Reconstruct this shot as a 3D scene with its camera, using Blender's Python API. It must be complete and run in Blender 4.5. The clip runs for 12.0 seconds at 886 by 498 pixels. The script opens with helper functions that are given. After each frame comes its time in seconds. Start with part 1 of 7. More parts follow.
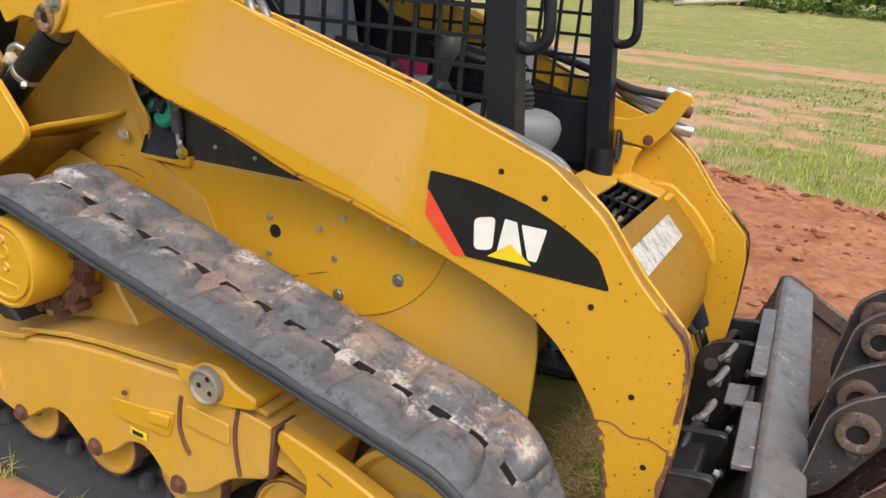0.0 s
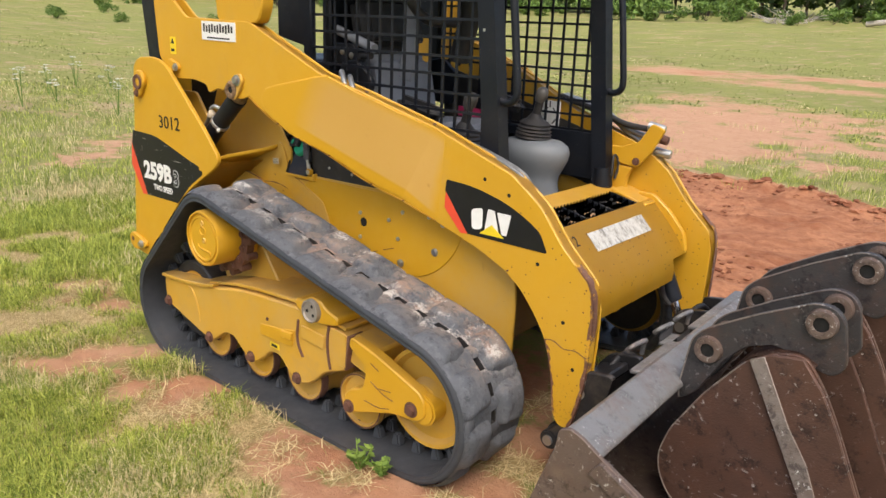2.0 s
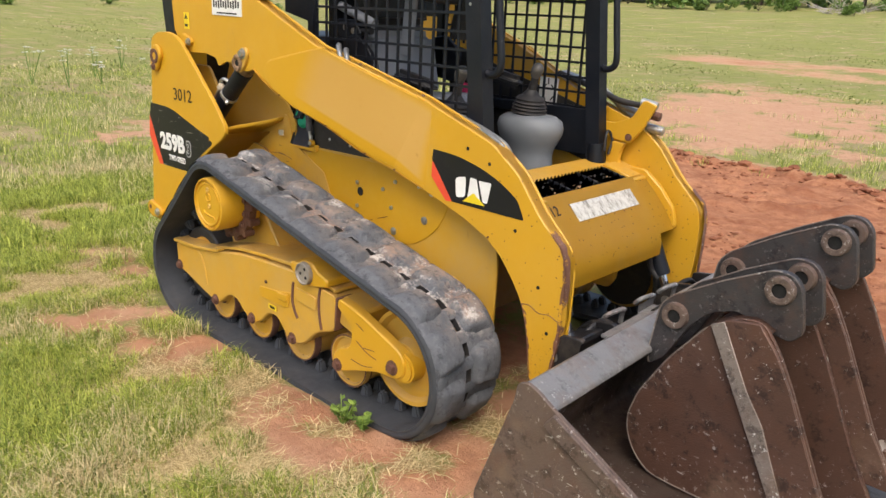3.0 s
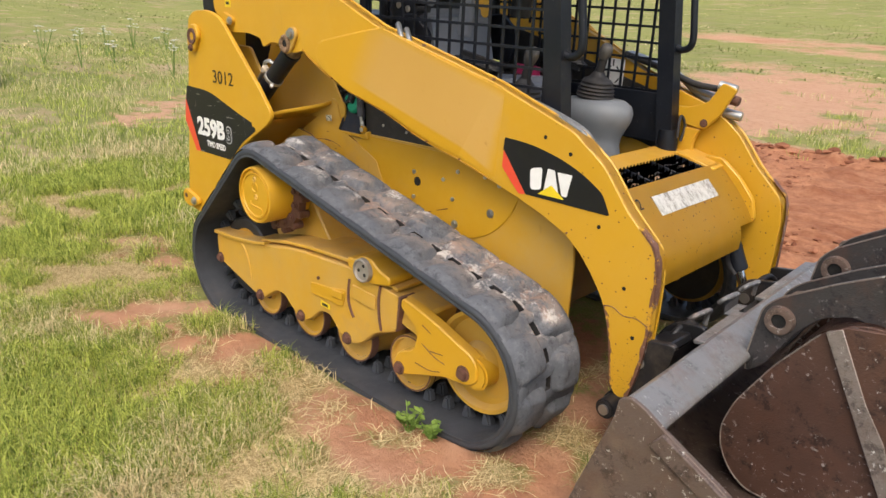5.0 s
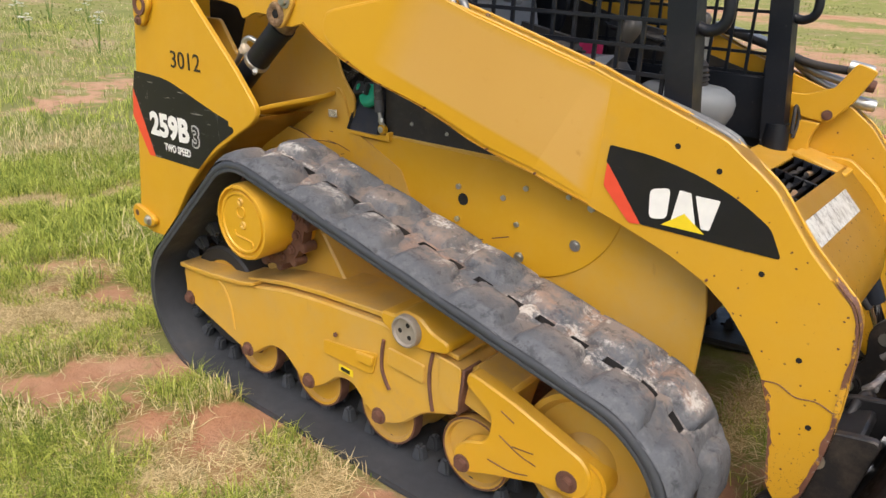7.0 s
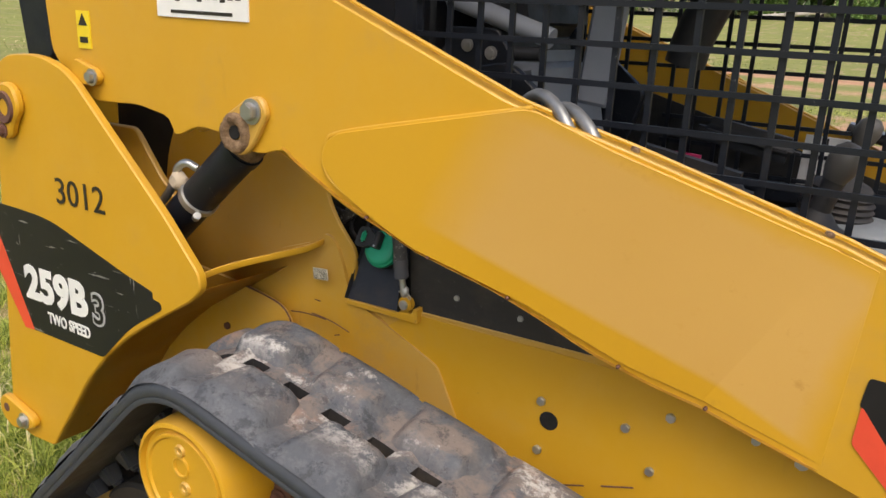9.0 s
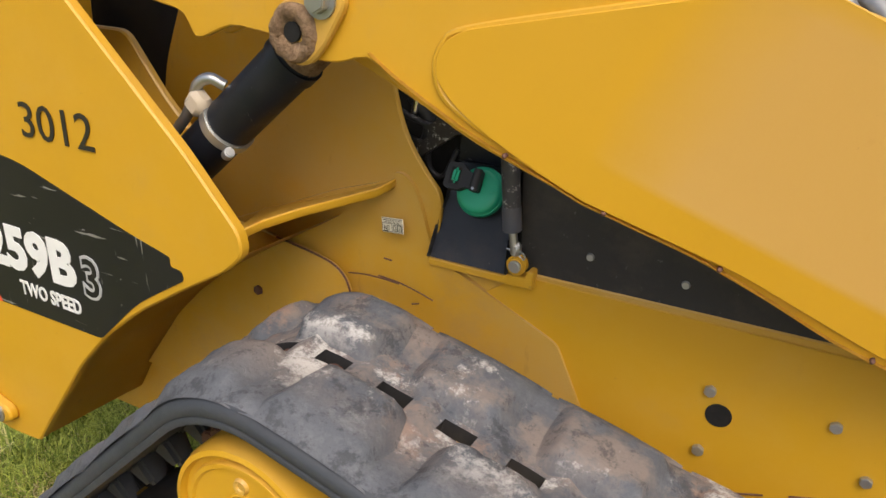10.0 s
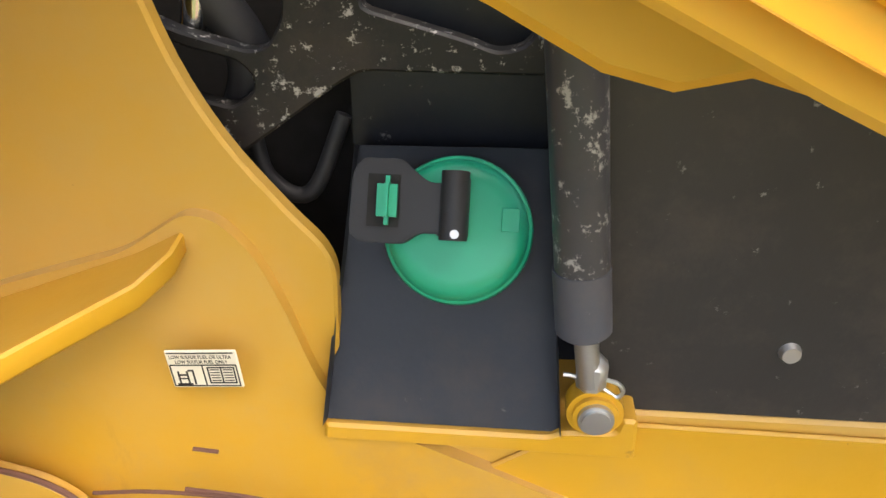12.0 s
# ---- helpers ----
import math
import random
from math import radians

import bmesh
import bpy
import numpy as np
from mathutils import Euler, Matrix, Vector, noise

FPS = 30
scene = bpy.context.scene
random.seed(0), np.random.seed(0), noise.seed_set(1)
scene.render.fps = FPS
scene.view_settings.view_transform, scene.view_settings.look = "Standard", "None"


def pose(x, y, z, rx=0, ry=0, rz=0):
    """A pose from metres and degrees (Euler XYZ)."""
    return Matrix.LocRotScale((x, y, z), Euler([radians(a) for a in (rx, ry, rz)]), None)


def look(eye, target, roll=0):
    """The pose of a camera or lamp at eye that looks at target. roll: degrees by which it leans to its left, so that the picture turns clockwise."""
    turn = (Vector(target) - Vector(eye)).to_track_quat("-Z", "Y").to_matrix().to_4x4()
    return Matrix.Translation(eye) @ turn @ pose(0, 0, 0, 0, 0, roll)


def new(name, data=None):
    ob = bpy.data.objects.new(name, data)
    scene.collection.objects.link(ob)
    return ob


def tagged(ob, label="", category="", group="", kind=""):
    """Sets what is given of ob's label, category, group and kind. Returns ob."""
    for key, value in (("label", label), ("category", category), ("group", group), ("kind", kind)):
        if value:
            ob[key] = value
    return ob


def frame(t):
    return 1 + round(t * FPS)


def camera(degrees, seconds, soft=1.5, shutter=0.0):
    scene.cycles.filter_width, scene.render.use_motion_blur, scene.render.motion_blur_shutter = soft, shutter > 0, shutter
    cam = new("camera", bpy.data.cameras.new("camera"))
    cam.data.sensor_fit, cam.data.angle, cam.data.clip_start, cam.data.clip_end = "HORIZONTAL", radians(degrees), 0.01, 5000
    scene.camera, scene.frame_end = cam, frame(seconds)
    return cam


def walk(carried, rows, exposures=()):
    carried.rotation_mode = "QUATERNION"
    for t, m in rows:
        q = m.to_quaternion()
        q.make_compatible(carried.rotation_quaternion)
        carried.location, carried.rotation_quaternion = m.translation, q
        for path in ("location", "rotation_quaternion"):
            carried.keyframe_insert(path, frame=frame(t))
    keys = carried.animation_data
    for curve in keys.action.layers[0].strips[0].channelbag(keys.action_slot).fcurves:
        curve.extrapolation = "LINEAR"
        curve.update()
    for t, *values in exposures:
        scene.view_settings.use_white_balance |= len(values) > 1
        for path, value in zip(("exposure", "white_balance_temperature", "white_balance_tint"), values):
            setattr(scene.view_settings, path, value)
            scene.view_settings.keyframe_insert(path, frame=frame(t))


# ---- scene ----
cam = camera(60.5, 12.0)
PATH = [
    (0, (1.271, -1.988, 1.353), (0.436, -0.282, 0.726), 5.0),
    (0.5, (1.47, -2.209, 1.496), (0.491, -0.582, 0.866), 3.5),
    (1, (1.784, -2.317, 1.507), (0.646, -0.785, 0.908), 2.7),
    (1.4, (1.972, -2.434, 1.538), (0.779, -0.937, 0.959), 1.9),
    (1.5, (2.019, -2.465, 1.524), (0.814, -0.974, 0.954), 1.8),
    (2, (2.191, -2.565, 1.521), (0.97, -1.088, 0.949), 2.1),
    (2.5, (2.373, -2.532, 1.481), (1.118, -1.091, 0.891), 2.5),
    (2.7, (2.431, -2.516, 1.48), (1.151, -1.098, 0.888), 2.4),
    (4.3, (2.427, -2.542, 1.459), (1.109, -1.176, 0.828), 2.2),
    (4.5, (2.337, -2.534, 1.446), (1.026, -1.165, 0.807), 2.2),
    (5, (2.125, -2.528, 1.466), (0.83, -1.151, 0.812), 2.3),
    (5.5, (1.948, -2.428, 1.43), (0.674, -1.041, 0.756), 2.4),
    (6, (1.786, -2.297, 1.424), (0.538, -0.896, 0.73), 2.3),
    (6.5, (1.585, -2.236, 1.384), (0.37, -0.813, 0.679), 2.3),
    (7, (1.32, -2.194, 1.394), (0.164, -0.725, 0.68), 2.4),
    (7.2, (1.243, -2.155, 1.391), (0.132, -0.65, 0.683), 2.6),
    (8.8, (0.556, -1.656, 1.447), (-0.433, -0.008, 0.895), 2.5),
    (9, (0.496, -1.64, 1.434), (-0.502, -0.007, 0.853), 2.6),
    (9.5, (0.274, -1.55, 1.381), (-0.681, 0.056, 0.667), 3.1),
    (10, (0.077, -1.442, 1.353), (-0.768, 0.19, 0.564), 2.6),
    (10.5, (-0.097, -1.357, 1.347), (-0.773, 0.343, 0.54), 0.9),
    (11, (-0.246, -1.188, 1.291), (-0.671, 0.62, 0.548), -0.3),
    (11.5, (-0.319, -0.973, 1.232), (-0.614, 0.853, 0.471), -0.5),
    (12, (-0.361, -0.791, 1.168), (-0.498, 0.939, 0.174), 0.9),
]
walk(cam, [(t, look(eye, target, roll)) for t, eye, target, roll in PATH],
     [(0.0, 0.70), (1.5, 0.71), (7.0, 0.69), (9.0, 0.58), (9.5, 0.60), (10.5, 0.72), (11.0, 0.80), (11.5, 1.03), (12.0, 1.80)])

# ---- daylight: thin cloud, soft sun from ahead of the machine ----
SUN_EL, SUN_AZ = 56.0, 309.0   # degrees; azimuth measured from +x towards +y
world = bpy.data.worlds.new("sky")
scene.world = world
world.use_nodes = True
wn = world.node_tree
sky = wn.nodes.new("ShaderNodeTexSky")
sky.sky_type, sky.sun_disc = "NISHITA", False
sky.sun_elevation, sky.sun_rotation = radians(SUN_EL), radians(90 - SUN_AZ)
sky.air_density, sky.dust_density, sky.ozone_density = 1.0, 5.0, 1.0
wn.links.new(sky.outputs[0], wn.nodes["Background"].inputs[0])
wn.nodes["Background"].inputs[1].default_value = 0.15
sun = new("sun", bpy.data.lights.new("sun", "SUN"))
sun.data.energy, sun.data.angle, sun.data.color = 0.78, radians(34), (1.0, 0.94, 0.86)
sun.matrix_world = look((0, 0, 10), (-10 * math.cos(radians(SUN_EL)) * math.cos(radians(SUN_AZ)),
                                    -10 * math.cos(radians(SUN_EL)) * math.sin(radians(SUN_AZ)),
                                    10 - 10 * math.sin(radians(SUN_EL))))


# ---- materials ----
class Mat:
    """A small node builder round one Principled material."""

    def __init__(self, name):
        self.m = bpy.data.materials.new(name)
        self.m.use_nodes = True
        self.t = self.m.node_tree
        self.b = self.t.nodes["Principled BSDF"]
        self.co = self.t.nodes.new("ShaderNodeTexCoord").outputs["Object"]

    def node(self, kind, **inputs):
        n = self.t.nodes.new(kind)
        for k, v in inputs.items():
            self.put(n.inputs[k.replace("_", " ")], v)
        return n

    def put(self, socket, v):
        if isinstance(v, bpy.types.NodeSocket):
            self.t.links.new(v, socket)
        else:
            socket.default_value = v

    def noise(self, scale, detail=4, rough=0.55, stretch=None):
        co = self.co
        if stretch:
            mp = self.node("ShaderNodeMapping", Vector=co)
            mp.inputs["Scale"].default_value = stretch
            co = mp.outputs[0]
        return self.node("ShaderNodeTexNoise", Vector=co, Scale=scale, Detail=detail, Roughness=rough).outputs["Fac"]

    def ramp(self, fac, lo, hi, a=0.0, b=1.0):
        return self.node("ShaderNodeMapRange", Value=fac, From_Min=lo, From_Max=hi, To_Min=a, To_Max=b).outputs[0]

    def mix(self, fac, a, b):
        n = self.t.nodes.new("ShaderNodeMix")
        n.data_type = "RGBA"
        for s, v in ((n.inputs[0], fac), (n.inputs[6], a), (n.inputs[7], b)):
            self.put(s, v if isinstance(v, bpy.types.NodeSocket) or not isinstance(v, tuple) else (*v, 1.0)[:4])
        return n.outputs[2]

    def math(self, op, a, b):
        n = self.t.nodes.new("ShaderNodeMath")
        n.operation = op
        self.put(n.inputs[0], a), self.put(n.inputs[1], b)
        return n.outputs[0]

    def bump(self, h, strength=0.3, dist=0.01):
        n = self.node("ShaderNodeBump", Strength=strength, Distance=dist, Height=h)
        self.put(self.b.inputs["Normal"], n.outputs[0])

    def done(self, color=None, rough=0.5, metal=0.0, spec=None):
        if color is not None:
            self.put(self.b.inputs["Base Color"], (*color, 1.0) if isinstance(color, tuple) else color)
        self.put(self.b.inputs["Roughness"], rough)
        self.put(self.b.inputs["Metallic"], metal)
        if spec is not None:
            self.put(self.b.inputs["Specular IOR Level"], spec)
        return self.m

    def up(self):
        """How far the surface faces the sky, for settled dust."""
        g = self.node("ShaderNodeNewGeometry")
        s = self.node("ShaderNodeSeparateXYZ", Vector=g.outputs["Normal"])
        return s.outputs["Z"]


def yellow_paint(name, dust=0.5, chips=0.0, nick=0.45):
    k = Mat(name)
    base = k.mix(k.noise(1.7, 3), (0.540, 0.285, 0.012), (0.630, 0.346, 0.018))
    base = k.mix(k.ramp(k.noise(9, 5, 0.7), 0.45, 0.75, 0.0, 0.35), base, (0.62, 0.36, 0.05))
    streak = k.ramp(k.noise(14, 3, 0.6, (1, 1, 0.12)), 0.55, 0.8, 0.0, 0.25 * dust)
    base = k.mix(streak, base, (0.46, 0.27, 0.07))
    grime = k.ramp(k.noise(4.5, 8, 0.72), 0.56, 0.74, 0.0, 0.55 * dust)
    base = k.mix(grime, base, (0.36, 0.22, 0.09))
    settled = k.math("MULTIPLY", k.ramp(k.up(), 0.35, 0.95), k.ramp(k.noise(11, 6, 0.7), 0.35, 0.7, 0.1, 0.8 * dust))
    base = k.mix(settled, base, (0.36, 0.235, 0.12))
    base = k.mix(k.ramp(k.noise(2.6, 8, 0.7), 0.35, 0.65, 0.0, max(0.0, dust - 0.4) * 0.9), base, (0.50, 0.345, 0.135))
    rough = k.ramp(k.noise(6, 5), 0.3, 0.75, 0.30, 0.5)
    if chips:
        # stone chips, thickest towards the front of the arm
        fwd = k.ramp(k.node("ShaderNodeSeparateXYZ", Vector=k.co).outputs["X"], 0.55, 1.05)
        v = k.node("ShaderNodeTexVoronoi", Vector=k.co, Scale=52.0)
        pick = k.ramp(k.math("ADD", k.node("ShaderNodeSeparateColor", Color=v.outputs["Color"]).outputs[0], k.math("MULTIPLY", fwd, 0.42)), 1.03, 1.05)
        spot = k.math("MULTIPLY", k.ramp(k.math("ADD", v.outputs["Distance"], k.math("MULTIPLY", k.noise(110, 5, 0.7), 0.42)), 0.34, 0.38, 1.0, 0.0), pick)
        base = k.mix(spot, base, (0.125, 0.055, 0.028))
        low = k.ramp(k.node("ShaderNodeSeparateXYZ", Vector=k.co).outputs["Z"], 0.62, 0.30, 0.66, 0.58)
        fine = k.math("MULTIPLY", k.ramp(k.math("SUBTRACT", k.noise(85, 6, 0.75), low), 0.0, 0.03), k.math("MULTIPLY", fwd, k.ramp(k.noise(6, 3), 0.42, 0.58)))
        base = k.mix(fine, base, (0.13, 0.06, 0.03))
    # small nicks and oil specks
    base = k.mix(k.ramp(k.noise(48, 6, 0.72), 0.70, 0.73, 0.0, nick), base, (0.20, 0.10, 0.035))
    base = k.mix(k.ramp(k.noise(28, 5, 0.6, (1, 1, 0.3)), 0.66, 0.78, 0.0, 0.35 * dust), base, (0.24, 0.14, 0.045))
    k.bump(k.noise(240, 2), 0.05, 0.002)
    return k.done(base, rough, spec=0.5)


def dark_coat(name, color, rough=0.45, speck=0.3, dust=0.3, thick=0.66, fine=75):
    k = Mat(name)
    base = k.mix(k.noise(5, 6, 0.6), color, tuple(c * 1.7 + 0.001 for c in color))
    base = k.mix(k.ramp(k.noise(fine, 5, 0.75), thick, thick + 0.06, 0.0, speck), base, (0.34, 0.33, 0.31))
    base = k.mix(k.ramp(k.noise(9, 7, 0.7), 0.5, 0.8, 0.0, dust), base, (0.20, 0.15, 0.11))
    k.bump(k.noise(180, 3), 0.08, 0.002)
    return k.done(base, k.ramp(k.noise(12, 4), 0.3, 0.7, rough - 0.1, rough + 0.15), spec=0.32)


YELLOW = yellow_paint("yellow paint", 0.35)
YELLOW_WORN = yellow_paint("chipped yellow paint", 0.45, 1.0)
YELLOW_DIRTY = yellow_paint("dusty yellow paint", 1.0)


def pale_patch_paint():
    """Yellow paint with a paler panel in the middle of the arm."""
    k = Mat("pale-patched yellow paint")
    base = k.mix(k.noise(1.7, 3), (0.540, 0.285, 0.012), (0.630, 0.346, 0.018))
    pale = k.mix(k.noise(2.0, 4), (0.55, 0.315, 0.072), (0.62, 0.38, 0.118))
    pale = k.mix(k.ramp(k.noise(7, 6, 0.7), 0.60, 0.74, 0.0, 0.45), pale, (0.52, 0.27, 0.03))
    s = k.node("ShaderNodeSeparateXYZ", Vector=k.co)
    wob = k.math("MULTIPLY", k.math("SUBTRACT", k.noise(9, 4), 0.5), 0.05)
    x, z = k.math("ADD", s.outputs["X"], wob), s.outputs["Z"]
    low = k.ramp(k.math("ADD", z, k.math("MULTIPLY", s.outputs["X"], 0.46)), 1.056, 1.068)
    top = k.ramp(k.math("ADD", z, k.math("MULTIPLY", s.outputs["X"], 0.40)), 1.300, 1.335, 1.0, 0.0)
    left = k.ramp(k.math("SUBTRACT", x, k.math("MULTIPLY", z, 0.5)), -0.72, -0.60)
    right = k.ramp(k.math("SUBTRACT", x, k.math("MULTIPLY", z, 0.25)), 0.20, 0.245, 1.0, 0.0)
    m = k.math("MULTIPLY", k.math("MULTIPLY", low, top), k.math("MULTIPLY", left, right))
    base = k.mix(k.math("MULTIPLY", m, 0.85), base, pale)
    base = k.mix(k.ramp(k.noise(45, 5, 0.7), 0.72, 0.76, 0.0, 0.7), base, (0.30, 0.14, 0.03))
    # thumbed grease marks
    smear = k.math("MULTIPLY", k.ramp(k.noise(11, 6, 0.7), 0.62, 0.70, 0.0, 0.5), k.ramp(k.noise(2.4, 3), 0.46, 0.58))
    base = k.mix(smear, base, (0.40, 0.20, 0.03))
    k.bump(k.noise(200, 2), 0.05, 0.002)
    return k.done(base, k.ramp(k.noise(5, 4), 0.3, 0.7, 0.30, 0.45), spec=0.5)


YELLOW_PALE = pale_patch_paint()
BLACK = dark_coat("black coat", (0.005, 0.0065, 0.010), 0.40, 0.4, 0.05)
PANEL_BLACK = dark_coat("dusty matt black panel", (0.023, 0.0215, 0.020), 0.5, 0.5, 0.21)
BLACK_PLASTIC = dark_coat("black plastic", (0.018, 0.018, 0.019), 0.5, 0.1, 0.15)
TRAY = dark_coat("slate plastic", (0.048, 0.053, 0.066), 0.42, 0.5, 0.3)
DECAL_BLACK = dark_coat("black film", (0.008, 0.008, 0.009), 0.4, 0.35, 0.03)


def scratched_film():
    k = Mat("scratched black film")
    base = k.mix(k.noise(6, 5), (0.008, 0.008, 0.009), (0.018, 0.018, 0.02))
    for stretch, at in (((0.10, 1, 1.2), 0.665), ((1.3, 1, 0.12), 0.675), ((0.5, 1, 0.9), 0.70)):
        base = k.mix(k.ramp(k.noise(70, 3, 0.6, stretch), at, at + 0.02, 0.0, 0.6), base, (0.34, 0.33, 0.30))
    return k.done(base, 0.4, spec=0.32)


SCRATCHED = scratched_film()
GREY_PLASTIC = dark_coat("grey plastic", (0.13, 0.14, 0.15), 0.5, 0.0, 0.08)
SEAT_GREY = dark_coat("grey vinyl", (0.17, 0.18, 0.20), 0.55, 0.0, 0.1)
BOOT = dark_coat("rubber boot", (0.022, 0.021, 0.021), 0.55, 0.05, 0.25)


def plain(name, color, rough=0.5, metal=0.0, vary=0.15, scale=20):
    k = Mat(name)
    base = k.mix(k.noise(scale, 5), tuple(c * (1 - vary) for c in color), tuple(min(1, c * (1 + vary)) for c in color))
    k.bump(k.noise(scale * 8, 2), 0.05, 0.002)
    return k.done(base, k.ramp(k.noise(scale * 2, 3), 0.3, 0.7, rough * 0.85, min(1, rough * 1.15)), metal)


WHITE_FILM = plain("white film", (0.78, 0.77, 0.74), 0.4)
RED_FILM = plain("red film", (0.72, 0.075, 0.035), 0.4)
PINK_FILM = plain("magenta film", (0.55, 0.03, 0.12), 0.4)
YELLOW_FILM = plain("yellow film", (0.80, 0.60, 0.02), 0.4)
INK = plain("black ink", (0.02, 0.016, 0.012), 0.5)
CREAM_FILM = plain("cream film", (0.72, 0.66, 0.50), 0.4)
GREEN = plain("green plastic", (0.012, 0.32, 0.17), 0.45)
STEEL = plain("bare steel", (0.42, 0.42, 0.41), 0.4, 0.9)
ZINC = plain("zinc plate", (0.50, 0.50, 0.48), 0.38, 0.85)
RUST = plain("rusted bolt", (0.13, 0.06, 0.04), 0.75, 0.1, 0.5, 60)


def dried_mud():
    k = Mat("dried mud")
    base = k.mix(k.ramp(k.noise(60, 8, 0.75), 0.3, 0.7), (0.13, 0.075, 0.04), (0.42, 0.28, 0.17))
    k.bump(k.math("ADD", k.noise(90, 8, 0.75), k.noise(260, 4)), 0.9, 0.006)
    return k.done(base, 0.95, spec=0.15)


MUD = dried_mud()
# near-black stand-in for the shade inside holes, slots and recesses
HOLE_SHADE = plain("hole and recess shade", (0.008, 0.007, 0.006), 0.9)
CHROME = plain("chrome rod", (0.75, 0.75, 0.75), 0.15, 1.0, 0.03)


def rubber():
    k = Mat("track rubber")
    base = k.mix(k.noise(6, 7, 0.7), (0.046, 0.050, 0.058), (0.135, 0.142, 0.154))
    base = k.mix(k.ramp(k.noise(40, 7, 0.75), 0.48, 0.72, 0.0, 0.5), base, (0.20, 0.20, 0.205))
    g = k.node("ShaderNodeSeparateXYZ", Vector=k.node("ShaderNodeNewGeometry").outputs["Position"])
    place = k.node("ShaderNodeNewGeometry").outputs["Position"]
    def field(scale, detail, rough=0.7):
        return k.node("ShaderNodeTexNoise", Vector=place, Scale=scale, Detail=detail, Roughness=rough).outputs["Fac"]
    up = k.math("MULTIPLY", k.ramp(k.up(), 0.30, 0.80), k.math("MULTIPLY", k.ramp(g.outputs["Z"], 0.30, 0.48), k.ramp(k.math("ABSOLUTE", g.outputs["Y"], 0.0), 0.86, 0.76, 0.0, 1.0)))
    clay = k.math("MULTIPLY", up, k.ramp(field(7.5, 7), 0.44, 0.56, 0.0, 0.75))
    base = k.mix(clay, base, (0.235, 0.185, 0.15))
    red = k.math("MULTIPLY", up, k.ramp(field(4.3, 6), 0.57, 0.63, 0.0, 0.6))
    base = k.mix(red, base, (0.33, 0.205, 0.14))
    ay = k.math("ABSOLUTE", g.outputs["Y"], 0.0)
    # scuffed whitish where the sprocket bars pass
    middle = k.math("MULTIPLY", k.ramp(ay, 0.80, 0.745), k.ramp(ay, 0.66, 0.715))
    pale = k.math("MULTIPLY", up, k.ramp(k.math("ADD", field(8.0, 9, 0.78), k.math("MULTIPLY", middle, 0.035)), 0.56, 0.63, 0.0, 0.8))
    base = k.mix(pale, base, (0.56, 0.53, 0.48))
    h = k.math("ADD", field(30, 6, 0.65), k.math("MULTIPLY", field(150, 4), 0.35))
    base = k.mix(k.ramp(field(22, 8, 0.8), 0.53, 0.60, 0.0, 0.6), base, (0.028, 0.029, 0.032))
    k.bump(h, 0.6, 0.006)
    return k.done(base, k.ramp(k.noise(20, 4), 0.3, 0.7, 0.55, 0.85), spec=0.35)


RUBBER = rubber()


def sidewall():
    k = Mat("smooth belt sidewall")
    base = k.mix(k.noise(9, 7, 0.7), (0.022, 0.025, 0.031), (0.062, 0.067, 0.076))
    base = k.mix(k.ramp(k.noise(3.0, 7, 0.7), 0.58, 0.75, 0.0, 0.3), base, (0.12, 0.10, 0.08))
    k.bump(k.noise(50, 6, 0.7), 0.3, 0.004)
    return k.done(base, k.ramp(k.noise(14, 5), 0.3, 0.7, 0.45, 0.7), spec=0.4)


SIDEWALL = sidewall()


def worn_steel(name, a, b, scratch=0.6, rusty=0.5, rough=0.5, stain=0.75):
    k = Mat(name)
    base = k.mix(k.noise(3.5, 7, 0.65), a, b)
    base = k.mix(k.ramp(k.noise(9, 8, 0.72), 0.48, 0.68, 0.0, rusty), base, (0.13, 0.055, 0.03))
    base = k.mix(k.ramp(k.noise(16, 8, 0.78), 0.53, 0.62, 0.0, stain), base, tuple(c * 0.42 for c in a))
    base = k.mix(k.ramp(k.noise(2.2, 6, 0.65), 0.56, 0.70, 0.0, 0.5), base, (0.27, 0.19, 0.13))
    base = k.mix(k.ramp(k.noise(30, 8, 0.8), 0.60, 0.64, 0.0, scratch * 0.4), base, (0.34, 0.29, 0.25))
    spat = k.math("MULTIPLY", k.ramp(k.noise(55, 6, 0.75), 0.60, 0.63), k.ramp(k.noise(4, 5, 0.65), 0.44, 0.52))
    base = k.mix(k.math("MULTIPLY", spat, scratch), base, (0.78, 0.75, 0.70))
    base = k.mix(k.math("MULTIPLY", k.math("MULTIPLY", k.ramp(k.noise(42, 3, 0.5, (0.25, 1, 1.4)), 0.70, 0.72), k.ramp(k.noise(3, 3), 0.45, 0.55)), scratch), base, (0.72, 0.70, 0.66))
    k.bump(k.math("ADD", k.noise(25, 8, 0.7), k.noise(140, 3)), 0.4, 0.004)
    return k.done(base, k.ramp(k.noise(8, 6), 0.3, 0.75, rough - 0.12, rough + 0.2), 0.25)


BROWN_STEEL = worn_steel("brown bucket steel", (0.056, 0.029, 0.021), (0.14, 0.075, 0.052), 0.5, 0.45)
BLACK_STEEL = dark_coat("oily black steel", (0.011, 0.011, 0.012), 0.38, 0.15, 0.35)
DARK_STEEL = worn_steel("dark ear steel", (0.030, 0.029, 0.031), (0.062, 0.055, 0.053), 0.15, 0.3)
BUCKET_STEEL = worn_steel("loader bucket steel", (0.105, 0.074, 0.060), (0.17, 0.122, 0.098), 0.5, 0.4)
LIP_STEEL = worn_steel("scuffed lip steel", (0.145, 0.145, 0.145), (0.27, 0.265, 0.26), 0.6, 0.45, 0.45, 0.5)
